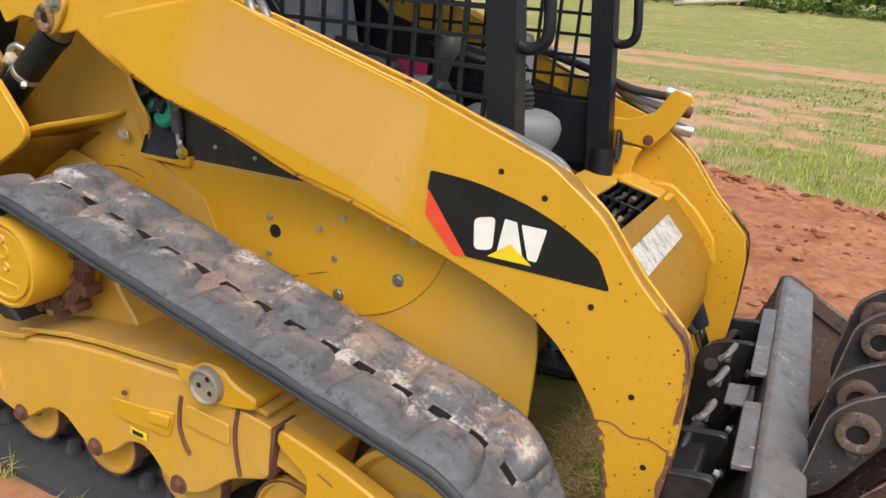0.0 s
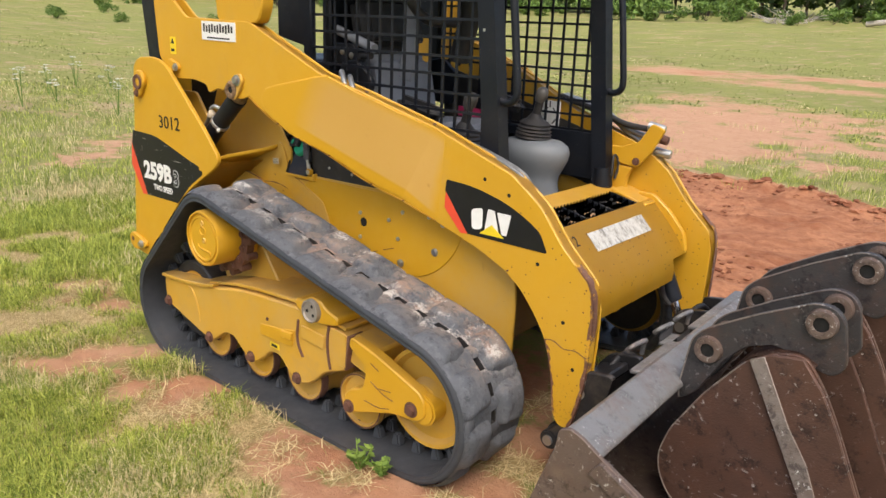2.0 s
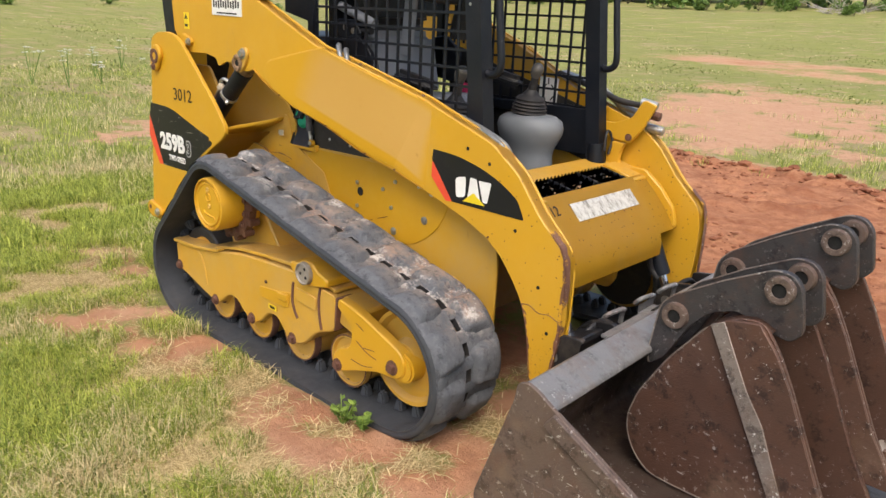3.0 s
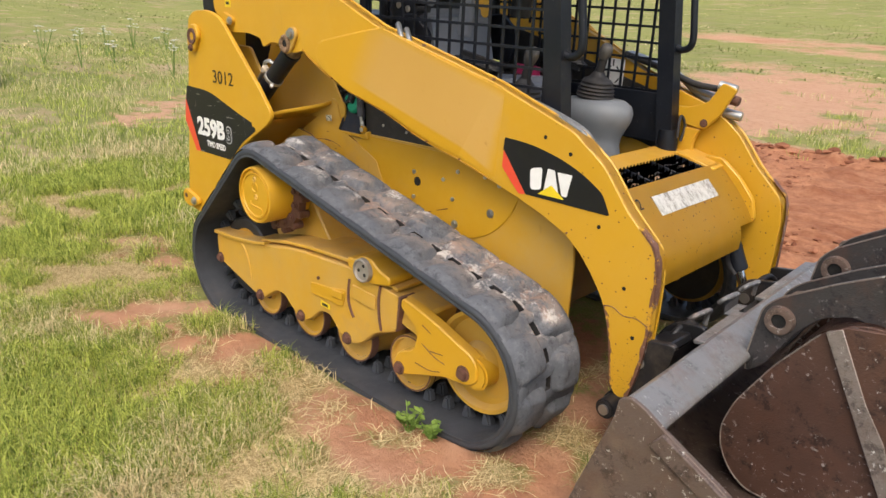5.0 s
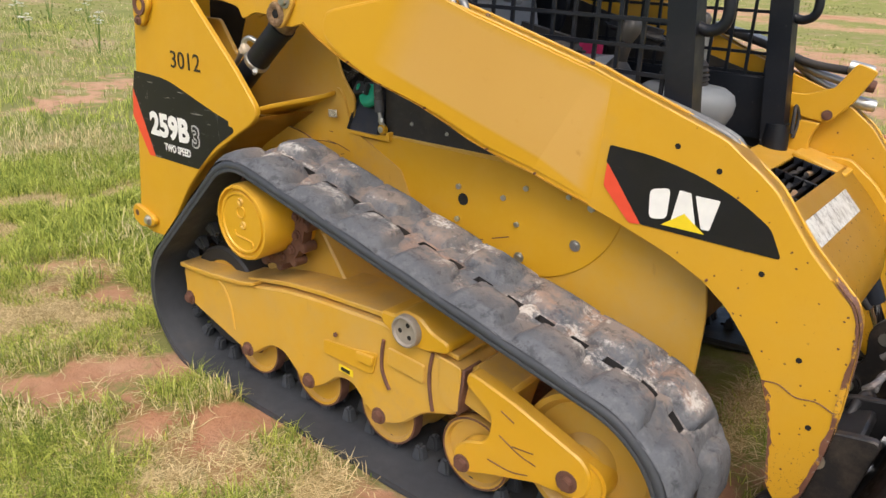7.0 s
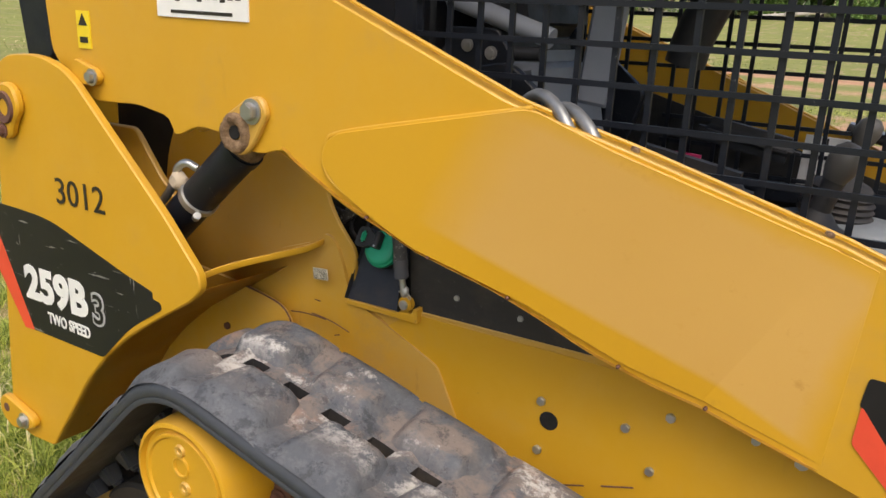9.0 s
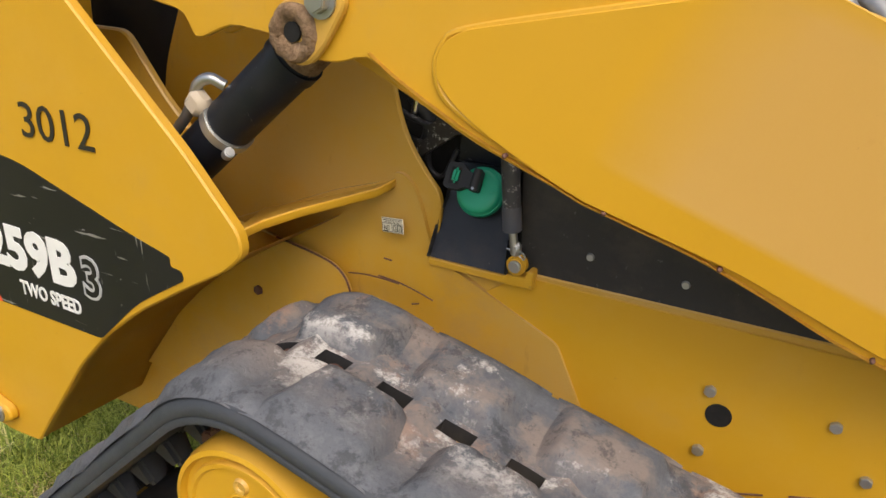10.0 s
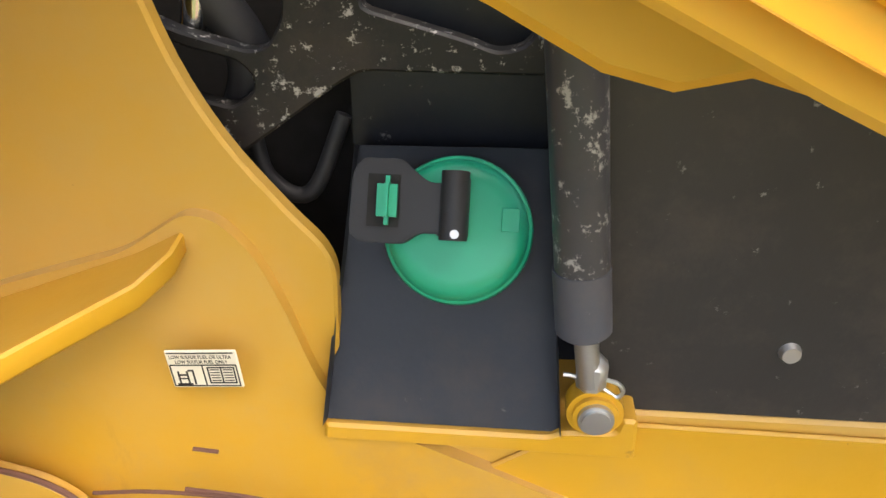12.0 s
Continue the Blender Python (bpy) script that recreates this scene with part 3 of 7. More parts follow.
# ---- rear upright (tower) with its wheel arch ----
TW = rounded([(-1.275, 1.285), (-1.22, 1.318), (-1.10, 1.326), (-1.0, 1.297), (-0.727, 1.041), (-0.632, 0.937), (-0.628, 0.905), (-0.66, 0.873), (-0.756, 0.815), (-0.865, 0.745), (-0.959, 0.668), (-1.035, 0.588),
              (-1.098, 0.502), (-1.16, 0.42), (-1.208, 0.352), (-1.30, 0.345), (-1.39, 0.36)], [0.04, 0.05, 0.05, 0.05, 0.02, 0.025, 0.02, 0.03, 0.03, 0.03, 0.03, 0.03, 0.03, 0.02, 0.01, 0.01, 0.02], 4)
for side in (-1, 1):
    o = lambda y: -side * y
    tw = part("tower_plate", plate(TW, o(TOWER), o(TOWER + 0.02), 0.003), YELLOW, loader, "yellow rear upright plate with a stencilled fleet number")
    if side < 0:
        near_tower = tw
    # sheet that closes the wheel arch and the tower's sloping edge
    b = bmesh.new()
    rows = [[b.verts.new((x, o(TOWER + 0.012), z)), b.verts.new((x + 0.01, o(SIDE), z - 0.006))] for x, z in ((-0.638, 0.90), (-0.668, 0.880), (-0.756, 0.825), (-0.865, 0.755), (-0.959, 0.678), (-1.035, 0.598), (-1.098, 0.512), (-1.16, 0.43), (-1.20, 0.362))]
    for u, v in zip(rows, rows[1:]):
        b.faces.new((u[0], u[1], v[1], v[0]))
    bmesh.ops.solidify(b, geom=b.faces[:], thickness=0.006)
    part("arch_sheet", b, YELLOW_DIRTY, tw)
    b = plate(rounded([(-1.36, 0.36), (-1.25, 0.36), (-1.2, 1.28), (-1.27, 1.28)], 0.01), o(TOWER + 0.02), o(-0.44), 0.004)
    part("rear_frame", b, YELLOW, tw)
    part("inner_web", plate(rounded([(-1.103, 1.172), (-0.972, 1.173), (-0.896, 1.076), (-0.827, 1.01), (-0.87, 0.94), (-0.95, 0.957), (-1.074, 1.077)], 0.02), o(-0.57), o(-0.555), 0.003), YELLOW_DIRTY, tw, "dusty yellow inner web")
    boss = part("pivot_boss", plate(rounded([(-1.262, 1.150), (-1.262, 1.215), (-1.225, 1.262), (-1.175, 1.255), (-1.158, 1.205), (-1.19, 1.17), (-1.20, 1.145), (-1.23, 1.128)], 0.025), o(TOWER - 0.02), o(TOWER), 0.005), YELLOW, tw)
    part("pivot_pin", lathe([(0.0, 0.036), (0.006, 0.034), (0.004, 0.02), (-0.01, 0.015), (-0.012, 0)], (-1.213, o(TOWER - 0.02), 1.205), (0, side, 0), 20), RUST, boss, "rusty hollow pin")
    bolt(boss, (-1.228, o(TOWER - 0.02), 1.153), (0, side, 0), 0.013, 0.011, RUST)
    lug = part("tie_lug", plate(rounded([(-1.41, 0.43), (-1.385, 0.452), (-1.33, 0.44), (-1.262, 0.42), (-1.255, 0.395), (-1.285, 0.378), (-1.36, 0.36), (-1.405, 0.385)], 0.02), o(TOWER - 0.02), o(TOWER), 0.004), YELLOW, tw)
    part("lug_hole", rod((-1.375, o(TOWER - 0.021), 0.416), (-1.375, o(TOWER), 0.416), 0.012), RUST, lug)
    bolt(lug, (-1.298, o(TOWER - 0.02), 0.402), (0, side, 0), 0.016, 0.014, ZINC)
    # shelf between the tower and the side panel
    b = bmesh.new()
    outer = [(-0.668, -0.690, 0.932), (-0.648, -0.630, 0.944), (-0.620, -0.580, 0.953), (-0.570, -0.530, 0.968), (-0.533, -0.497, 0.980), (-0.522, -0.476, 0.987)]
    back = [(-0.805, -0.450, 0.872), (-0.745, -0.450, 0.893), (-0.684, -0.450, 0.915), (-0.624, -0.450, 0.939), (-0.555, -0.450, 0.967), (-0.524, -0.450, 0.984)]
    lines = [[b.verts.new((x, o(y), z - dz)) for x, y, z in pts] for pts, dz in ((outer, 0.010), (back, 0.006), (back, 0.020), (outer, 0.025))]
    for p, q in zip(lines, lines[1:] + lines[:1]):
        for i in range(len(outer) - 1):
            b.faces.new((p[i], p[i + 1], q[i + 1], q[i]))
    for i in (0, -1):
        b.faces.new([p[i] for p in lines])
    bmesh.ops.recalc_face_normals(b, faces=b.faces[:])
    bevel(b, 0.002, 1, 50)
    part("gusset_shelf", b, YELLOW, tw)
    # liner of the wheel arch, its curved edge standing off the side panel
    liner = plate(rounded([(-0.90, 0.845), (-0.753, 0.831), (-0.681, 0.821), (-0.626, 0.806), (-0.601, 0.780), (-0.592, 0.732), (-0.590, 0.45), (-1.13, 0.45), (-1.02, 0.60)], [0.01, 0.02, 0.03, 0.03, 0.03, 0.02, 0, 0, 0], 4), o(-0.4800), o(-0.470), 0.001)
    lin = part("arch_liner", liner, YELLOW_DIRTY, tw, "grimy curved wheel arch liner")
    part("seam", tube([(x, o(-0.4800), z) for x, z in ((-0.753, 0.831), (-0.681, 0.821), (-0.630, 0.809), (-0.603, 0.784), (-0.592, 0.74), (-0.591, 0.69))], 0.0020, 6), RUST, lin, "dirt-filled seam")
    for x, z in ((-0.80, 0.715), (-0.745, 0.665)):
        bolt(lin, (x, o(-0.480), z), (0, side, 0), 0.010, 0.007, RUST, washer=False)

TD = TOWER - 0.0015
dec2 = part("decal", plate(rounded([(-1.325, 0.968), (-1.23, 0.967), (-1.12, 0.962), (-0.99, 0.925), (-0.86, 0.888), (-0.775, 0.868), (-0.775, 0.852), (-0.752, 0.850), (-0.748, 0.835), (-0.86, 0.765), (-0.962, 0.668), (-1.235, 0.665), (-1.345, 0.90)], [0.004, 0.03, 0.05, 0.04, 0.04, 0.004, 0.004, 0.006, 0.02, 0.04, 0.01, 0.004, 0.004]), TD, TD + 0.003, 0), SCRATCHED, near_tower, "scratched black model decal with white figures", 0)
part("red_edge", plate([(-1.348, 0.885), (-1.345, 0.905), (-1.232, 0.665), (-1.27, 0.662), (-1.36, 0.80)], TD - 0.0006, TD + 0.002, 0), RED_FILM, dec2, "red stripe", 0)
text_mesh("lettering", "259B", 0.112, WHITE_FILM, on_side(-1.246, TD - 0.0006, 0.752, 0.5), dec2, squeeze=1.04, weight=0.005)
text_mesh("lettering", "3", 0.100, plain("grey outline film", (0.42, 0.42, 0.42), 0.4), on_side(-0.988, TD - 0.0006, 0.748), dec2, squeeze=0.95, weight=0.006)
text_mesh("lettering", "3", 0.100, DECAL_BLACK, on_side(-0.988, TD - 0.0014, 0.748), dec2, squeeze=0.95, weight=0.0005)
text_mesh("lettering", "TWO SPEED", 0.038, WHITE_FILM, on_side(-1.165, TD - 0.0006, 0.702), dec2, squeeze=0.78, weight=0.001)
text_mesh("lettering", "3012", 0.083, INK, on_side(-1.085, TD - 0.0006, 1.008, 0.5), near_tower, squeeze=1.08, label="black stencilled fleet number")

# stickers on the rear of the arm
AR = ARM_R - 0.0015
card = part("sticker", box((-0.628, AR, 1.452), (0.236, 0.003, 0.076), (0, 0.6, 0), 0.0), WHITE_FILM, near_arm, "white dealer sticker with unreadable black lettering", 0)
for i in range(11):
    part("ink_bar", box((-0.728 + i * 0.0195, AR - 0.0016, 1.460 + 0.004 * (i % 3 == 0)), (0.0125, 0.001, 0.034 - 0.008 * (i % 3 == 1)), (0, 0.6, 0), 0.0), INK, card, "", 0)
part("ink_bar", box((-0.628, AR - 0.0016, 1.424), (0.16, 0.001, 0.006), (0, 0.6, 0), 0.0), INK, card, "", 0)
warn = part("warning_label", box((-0.980, AR, 1.380), (0.042, 0.003, 0.074), (0, 0, 0), 0.0), YELLOW_FILM, near_arm, "yellow warning label with black triangle", 0)
part("ink_triangle", plate([(-0.995, 1.388), (-0.965, 1.388), (-0.980, 1.412)], AR - 0.0022, AR - 0.001, 0), INK, warn, "", 0)
part("ink_bar", box((-0.980, AR - 0.0018, 1.360), (0.026, 0.001, 0.012), (0, 0, 0), 0.0), INK, warn, "", 0)

# ---- main body ----
front_panel = rounded([(-1.28, 0.28), (0.74, 0.28), (0.775, 0.33), (0.782, 0.60), (0.76, 0.72), (0.70, 0.80), (0.45, 0.872), (0.16, 0.876), (-0.285, 0.868), (-0.290, 0.845), (-0.455, 0.836), (-0.448, 0.88),
                       (-0.446, 0.953), (-0.452, 0.968), (-0.468, 0.985), (-0.498, 1.022), (-0.518, 1.059), (-0.531, 1.10), (-0.56, 1.22), (-0.60, 1.27), (-0.80, 1.275), (-0.95, 1.26), (-1.02, 1.10), (-1.05, 0.95), (-1.28, 0.95)], [0, 0.02, 0.03, 0.05, 0.05, 0.05, 0.05, 0.05, 0.006, 0.004, 0.004, 0.01, 0.012, 0.012, 0.02, 0.03, 0.03, 0.03, 0.01, 0.02, 0.03, 0.03, 0.03, 0.03, 0], 3)
for side in (-1, 1):
    o = lambda y: -side * y
    sp = part("side_panel", plate(front_panel, o(SIDE), o(SIDE + 0.012), 0.002), YELLOW_DIRTY, loader, "yellow side panel with bolt heads and scuffs")
    disc = [(0.235 + 0.308 * math.cos(radians(a)), 0.858 + 0.308 * math.sin(radians(a))) for a in range(-3, -104, -6)] + [(0.082, 0.590), (0.02, 0.604), (-0.04, 0.615), (-0.20, 0.655), (-0.245, 0.768), (-0.36, 0.818), (-0.30, 0.862), (0.50, 0.866)]
    part("cover_plate", plate(disc, o(SIDE - 0.004), o(SIDE), 0.0015), YELLOW, sp, "round-ended yellow access cover")
    rear = rounded([(-1.38, 0.285), (-0.185, 0.285), (-0.180, 0.60), (-0.178, 0.660), (-0.230, 0.765), (-0.362, 0.823), (-0.430, 0.852), (-0.450, 0.866), (-0.461, 0.89), (-0.474, 0.932), (-0.488, 0.966), (-0.506, 0.985), (-0.522, 0.988), (-0.56, 0.962), (-0.64, 0.935), (-0.90, 0.82), (-1.38, 0.80)], [0, 0, 0.03, 0.012, 0.012, 0.01, 0.01, 0.012, 0.015, 0.015, 0.015, 0.015, 0.01, 0.01, 0.02, 0.02, 0], 3)
    bb = bmesh.new()
    f = bb.faces.new([bb.verts.new((x, o(-0.456), z)) for x, z in rear])
    f.normal_update()
    if f.normal.y * side < 0:
        f.normal_flip()
    ring = bmesh.ops.inset_region(bb, faces=[f], thickness=0.016, depth=0.022)
    r2 = bmesh.ops.extrude_edge_only(bb, edges=[e for e in bb.edges if e.is_boundary])
    for v in [v for v in r2["geom"] if isinstance(v, bmesh.types.BMVert)]:
        v.co.y = o(SIDE + 0.002)
    part("rear_panel", bb, YELLOW_DIRTY, sp, "stepped rear side panel, scuffed by the belt")
    for pts in ([(-0.60, 0.801), (-0.565, 0.806), (-0.53, 0.807), (-0.50, 0.8055)], [(-0.54, 0.811), (-0.50, 0.808), (-0.465, 0.801), (-0.436, 0.793)], [(-0.475, 0.776), (-0.462, 0.780)], [(-0.53, 0.845), (-0.515, 0.844)]):
        part("scuff", tube([(x, o(-0.4782), z) for x, z in pts], 0.0014, 6), RUST, sp, "dark belt scuff")
    for pts in ([(0.006, 0.596), (0.05, 0.602), (0.098, 0.618)], [(0.13, 0.63), (0.189, 0.650)], [(0.03, 0.575), (0.06, 0.573)], [(0.60, 0.46), (0.66, 0.425)]):
        part("scuff", tube([(x, o(SIDE - 0.0045), z) for x, z in pts], 0.0016, 6), RUST, sp, "dark scuff")
    for x, z, r, mt in ((0, 0.762, 0.0095, ZINC), (0, 0.660, 0.0095, ZINC), (0.162, 0.762, 0.009, ZINC), (0.236, 0.806, 0.009, ZINC), (0.213, 0.694, 0.009, ZINC), (0.228, 0.597, 0.012, STEEL), (0.404, 0.680, 0.012, STEEL), (0.372, 0.811, 0.008, ZINC), (0.442, 0.796, 0.012, ZINC), (-0.047, 0.600, 0.014, RUST)):
        bolt(sp, (x, o(SIDE - 0.004 if x > -0.1 else -0.478), z), (0, side, 0), r, 0.008, mt, washer=mt is STEEL)
    # near-black plug draws the shade of the hole
    part("access_hole", rod((0.017, o(SIDE - 0.0052), 0.725), (0.017, o(SIDE), 0.725), 0.0185, seg=28), HOLE_SHADE, sp, "dark round access hole")
    part("inner_panel", plate([(-0.30, 0.80), (0.60, 0.80), (0.60, 1.06), (-0.33, 1.32)], o(SIDE + 0.003), o(SIDE + 0.010), 0), PANEL_BLACK, loader, "matt black cab side panel")
    for x, z in ((-0.198, 0.916), (-0.06, 0.908)):
        part("bolt", rod((x, o(SIDE + 0.004), z), (x, o(SIDE - 0.001), z), 0.0065, 0.005, seg=14), ZINC, sp)

b = box((-0.36, 0, 0.50), (1.80, 0.84, 0.40), bev=0.02)
part("chassis", b, YELLOW_DIRTY, loader, "yellow chassis tub under the cab")
part("front_wall", box((0.585, 0, 0.56), (0.02, 0.86, 0.52), bev=0.004), dark_coat("oily grime", (0.16, 0.095, 0.036), 0.6, 0.1, 0.5), loader, "oily dirty wall below the step")
part("tie_down_ring", tube([(0.60 + 0.0, -0.33 + 0.045 * math.cos(a), 0.42 + 0.045 * math.sin(a)) for a in [i * 0.5236 for i in range(13)]], 0.011), RUST, loader, "rusty tie-down ring")
part("engine_cover", box((-0.97, 0, 1.02), (0.68, 0.80, 0.62), bev=0.03), BLACK, loader, "black engine cover behind the cab")
part("rear_door", box((-1.40, 0, 0.82), (0.12, 1.24, 0.92), bev=0.04), YELLOW, loader, "yellow rear door")
for side in (-1, 1):
    part("rear_post", plate(rounded([(-1.24, 1.30), (-1.13, 1.31), (-1.16, 1.75), (-1.30, 1.75)], 0.02), -side * -0.64, -side * -0.56, 0.01), BLACK, loader, "black rear post")
    # upper link above the arm
    part("arm_link", plate(rounded([(-0.64, 1.49), (-0.66, 1.70), (-0.35, 1.70), (-0.335, 1.56), (-0.37, 1.49)], 0.03), -side * -0.66, -side * -0.60, 0.006), YELLOW, loader)

# ---- fuel filler recess ----
TB = [(-0.453, -0.462, 0.861), (-0.319, -0.462, 0.863), (-0.334, -0.400, 1.010), (-0.440, -0.400, 1.007)]
b = bmesh.new()
b.faces.new([b.verts.new(p) for p in TB])
bmesh.ops.solidify(b, geom=b.faces[:], thickness=0.004)
filler = part("filler_tray", b, TRAY, loader, "slate plastic filler tray")
tn = Vector((0, -0.92, 0.39))


def tray_wall(p, q, h0, h1):
    b = bmesh.new()
    p, q = Vector(p), Vector(q)
    b.faces.new([b.verts.new(v) for v in (p - tn * 0.003, q - tn * 0.003, q + tn * h1, p + tn * h0)])
    bmesh.ops.solidify(b, geom=b.faces[:], thickness=0.003)
    return part("tray_edge", b, TRAY, filler)


tray_wall(TB[0], Vector(TB[0]).lerp(Vector(TB[3]), 0.33), 0.013, 0.016)
tray_wall(Vector(TB[0]).lerp(Vector(TB[3]), 0.33), TB[3], 0.010, 0.012)
tray_wall(TB[1], Vector(TB[1]).lerp(Vector(TB[2]), 0.33), 0.013, 0.016)
tray_wall(Vector(TB[1]).lerp(Vector(TB[2]), 0.33), TB[2], 0.010, 0.012)
tray_wall(TB[3], TB[2], 0.012, 0.012)
part("filler_backplate", plate([(-0.445, 0.99), (-0.33, 0.99), (-0.32, 1.25), (-0.445, 1.25)], -0.390, -0.384, 0), BLACK, loader, "black plate behind the filler")
# near-black colour paints the recess's deep shade onto this wall
part("inner_wall", plate([(-0.60, 0.85), (-0.445, 0.85), (-0.445, 1.10), (-0.60, 1.10)], -0.345, -0.335, 0), HOLE_SHADE, loader, "inner wall with the recess shade painted near-black")
fn = Vector((0.0, -math.cos(radians(30)), math.sin(radians(30))))
cc = Vector((-0.381, SIDE + 0.002, 0.981))
part("filler_neck", lathe([(-0.06, 0.034), (0.004, 0.034), (0.004, 0.0395), (0.010, 0.0395)], cc - fn * 0.02, fn, 40), BLACK_PLASTIC, filler)
cap = part("fuel_cap", lathe([(-0.004, 0.034), (-0.004, 0.0385), (0.002, 0.0395), (0.006, 0.0385), (0.007, 0.037), (0.013, 0.0355), (0.0165, 0.032), (0.0175, 0.026), (0.0175, 0)], cc - fn * 0.008, fn, 56), GREEN, filler, "green fuel cap with a black locking lever")
cm = Matrix.Translation(cc) @ pose(0, 0, 0, 60, 0, 0)


def on_cap(bm):
    bmesh.ops.transform(bm, matrix=cm, verts=bm.verts[:])
    return bm


LEV = rounded([(-0.052, 0.026), (-0.047, 0.033), (-0.027, 0.033), (-0.022, 0.028), (-0.014, 0.022), (-0.006, 0.022), (-0.002, 0.026), (0.006, 0.028), (0.006, -0.006), (-0.008, -0.006), (-0.008, -0.003), (-0.018, -0.003), (-0.026, -0.009), (-0.048, -0.009), (-0.053, -0.004)], 0.003, 2)
bl = bmesh.new()
f = bl.faces.new([bl.verts.new((x, y, 0.0105)) for x, y in LEV])
r = bmesh.ops.extrude_face_region(bl, geom=[f])
bmesh.ops.translate(bl, vec=(0, 0, 0.012), verts=[v for v in r["geom"] if isinstance(v, bmesh.types.BMVert)])
bevel(bl, 0.0015, 2, 40)
bl = rod((-0.001, -0.006, 0.022), (-0.001, 0.028, 0.022), 0.007, seg=18, bm=bl)
part("cap_lever", on_cap(bl), BLACK_PLASTIC, cap, "black cap lever")
part("lever_slot", on_cap(box((-0.036, 0.012, 0.0226), (0.016, 0.026, 0.001), bev=0)), HOLE_SHADE, cap)
part("lever_tongue", on_cap(box((-0.034, 0.012, 0.022), (0.010, 0.024, 0.016), bev=0.004, seg=2)), GREEN, cap)
part("lever_screw", on_cap(rod((0.000, -0.003, 0.0225), (0.000, -0.003, 0.0292), 0.0022, seg=12)), ZINC, cap)
part("embossed_mark", on_cap(box((0.027, 0.006, 0.0103), (0.009, 0.012, 0.001), bev=0.0003)), GREEN, cap)
shelf = part("filler_shelf", plate(rounded([(-0.454, 0.860), (-0.325, 0.862), (-0.318, 0.866), (-0.288, 0.868), (-0.286, 0.878), (-0.277, 0.878), (-0.275, 0.849), (-0.455, 0.848)], 0.003), -0.466, SIDE + 0.05, 0.002), YELLOW_WORN, loader, "yellow shelf lip below the filler")
ear = part("strut_ear", rod((-0.302, -0.474, 0.886), (-0.302, -0.455, 0.886), 0.0155, seg=24, bev=0.003), YELLOW, shelf)
part("strut_pin", rod((-0.302, -0.479, 0.886), (-0.302, -0.46, 0.886), 0.0098, seg=24, bev=0.002), ZINC, ear, "zinc pin end")
strut = part("gas_strut", rod((-0.3135, -0.468, 0.940), (-0.337, -0.462, 1.13), 0.0138, seg=24, bev=0.003), dark_coat("scuffed strut", (0.035, 0.035, 0.038), 0.4, 1.0, 0.15, 0.575, 80), loader, "scuffed black gas strut")
part("strut_sleeve", rod((-0.3133, -0.468, 0.938), (-0.3185, -0.4666, 0.978), 0.0146, seg=24, bev=0.002), TRAY, strut)
part("strut_rod", rod((-0.307, -0.468, 0.905), (-0.3135, -0.468, 0.945), 0.0065, seg=16), STEEL, strut, "steel rod end")
part("rod_eye", box((-0.306, -0.466, 0.910), (0.016, 0.016, 0.024), bev=0.005), ZINC, strut)
part("retaining_clip", tube([(-0.299, -0.468, 0.908), (-0.292, -0.470, 0.907), (-0.289, -0.470, 0.902), (-0.292, -0.470, 0.898), (-0.30, -0.468, 0.902), (-0.315, -0.466, 0.907), (-0.321, -0.466, 0.908)], 0.0013, 6), ZINC, strut, "bent wire retaining clip")
# dark works behind the filler
BRK = [(-0.468, 1.16), (-0.472, 1.080), (-0.480, 1.066), (-0.49, 1.063), (-0.525, 1.072), (-0.56, 1.086), (-0.56, 1.078), (-0.524, 1.064), (-0.497, 1.058), (-0.489, 1.050), (-0.490, 1.042), (-0.502, 1.033), (-0.54, 1.042),
       (-0.54, 1.022), (-0.515, 1.0), (-0.496, 1.010), (-0.445, 1.048), (-0.433, 1.055), (-0.345, 1.056), (-0.30, 1.06), (-0.30, 1.10), (-0.344, 1.082), (-0.352, 1.070), (-0.365, 1.067), (-0.382, 1.073), (-0.432, 1.086), (-0.436, 1.16)]
brk = part("pressed_bracket", plate(rounded(BRK, 0.004, 2), -0.420, -0.408, 0.0015), dark_coat("spattered black steel", (0.007, 0.007, 0.0075), 0.5, 1.0, 0.2, 0.57, 100), loader, "black pressed bracket spattered with paint")
part("cable_conduit", tube([(-0.53, -0.395, 1.10), (-0.505, -0.39, 1.065), (-0.50, -0.39, 1.04), (-0.515, -0.39, 1.0)], 0.013), BLACK_PLASTIC, brk)
part("pipe", rod((-0.525, -0.40, 1.07), (-0.515, -0.40, 1.12), 0.007), CHROME, brk, "bright pipe end")
# added sheet, coloured near-black to paint in the shade behind the filler
part("recess_back", plate([(-0.62, 0.80), (-0.28, 0.80), (-0.28, 1.30), (-0.62, 1.30)], SIDE + 0.18, SIDE + 0.19, 0), HOLE_SHADE, loader, "near-black backing sheet that paints the recess shade")
part("wiring", tube([(-0.52, SIDE + 0.05, 1.0), (-0.505, SIDE + 0.055, 1.02), (-0.495, SIDE + 0.05, 0.985), (-0.47, SIDE + 0.05, 0.975), (-0.45, SIDE + 0.06, 1.02)], 0.005), BLACK_PLASTIC, loader)
flab = part("fuel_label", box((-0.514, -0.4788, 0.906), (0.040, 0.0016, 0.025), (0, -5, 0), 0.0006), CREAM_FILM, loader, "cream low sulfur fuel label", 0)
LY = -0.4800
LM = Matrix.Translation((-0.514, LY, 0.906)) @ pose(0, 0, 0, 0, -5, 0)


def on_label(x, z, sx, sz, bm=None):
    q = box((x, 0, z), (sx, 0.0004, sz), bev=0)
    bmesh.ops.transform(q, matrix=LM, verts=q.verts[:])
    return add(bm, q)


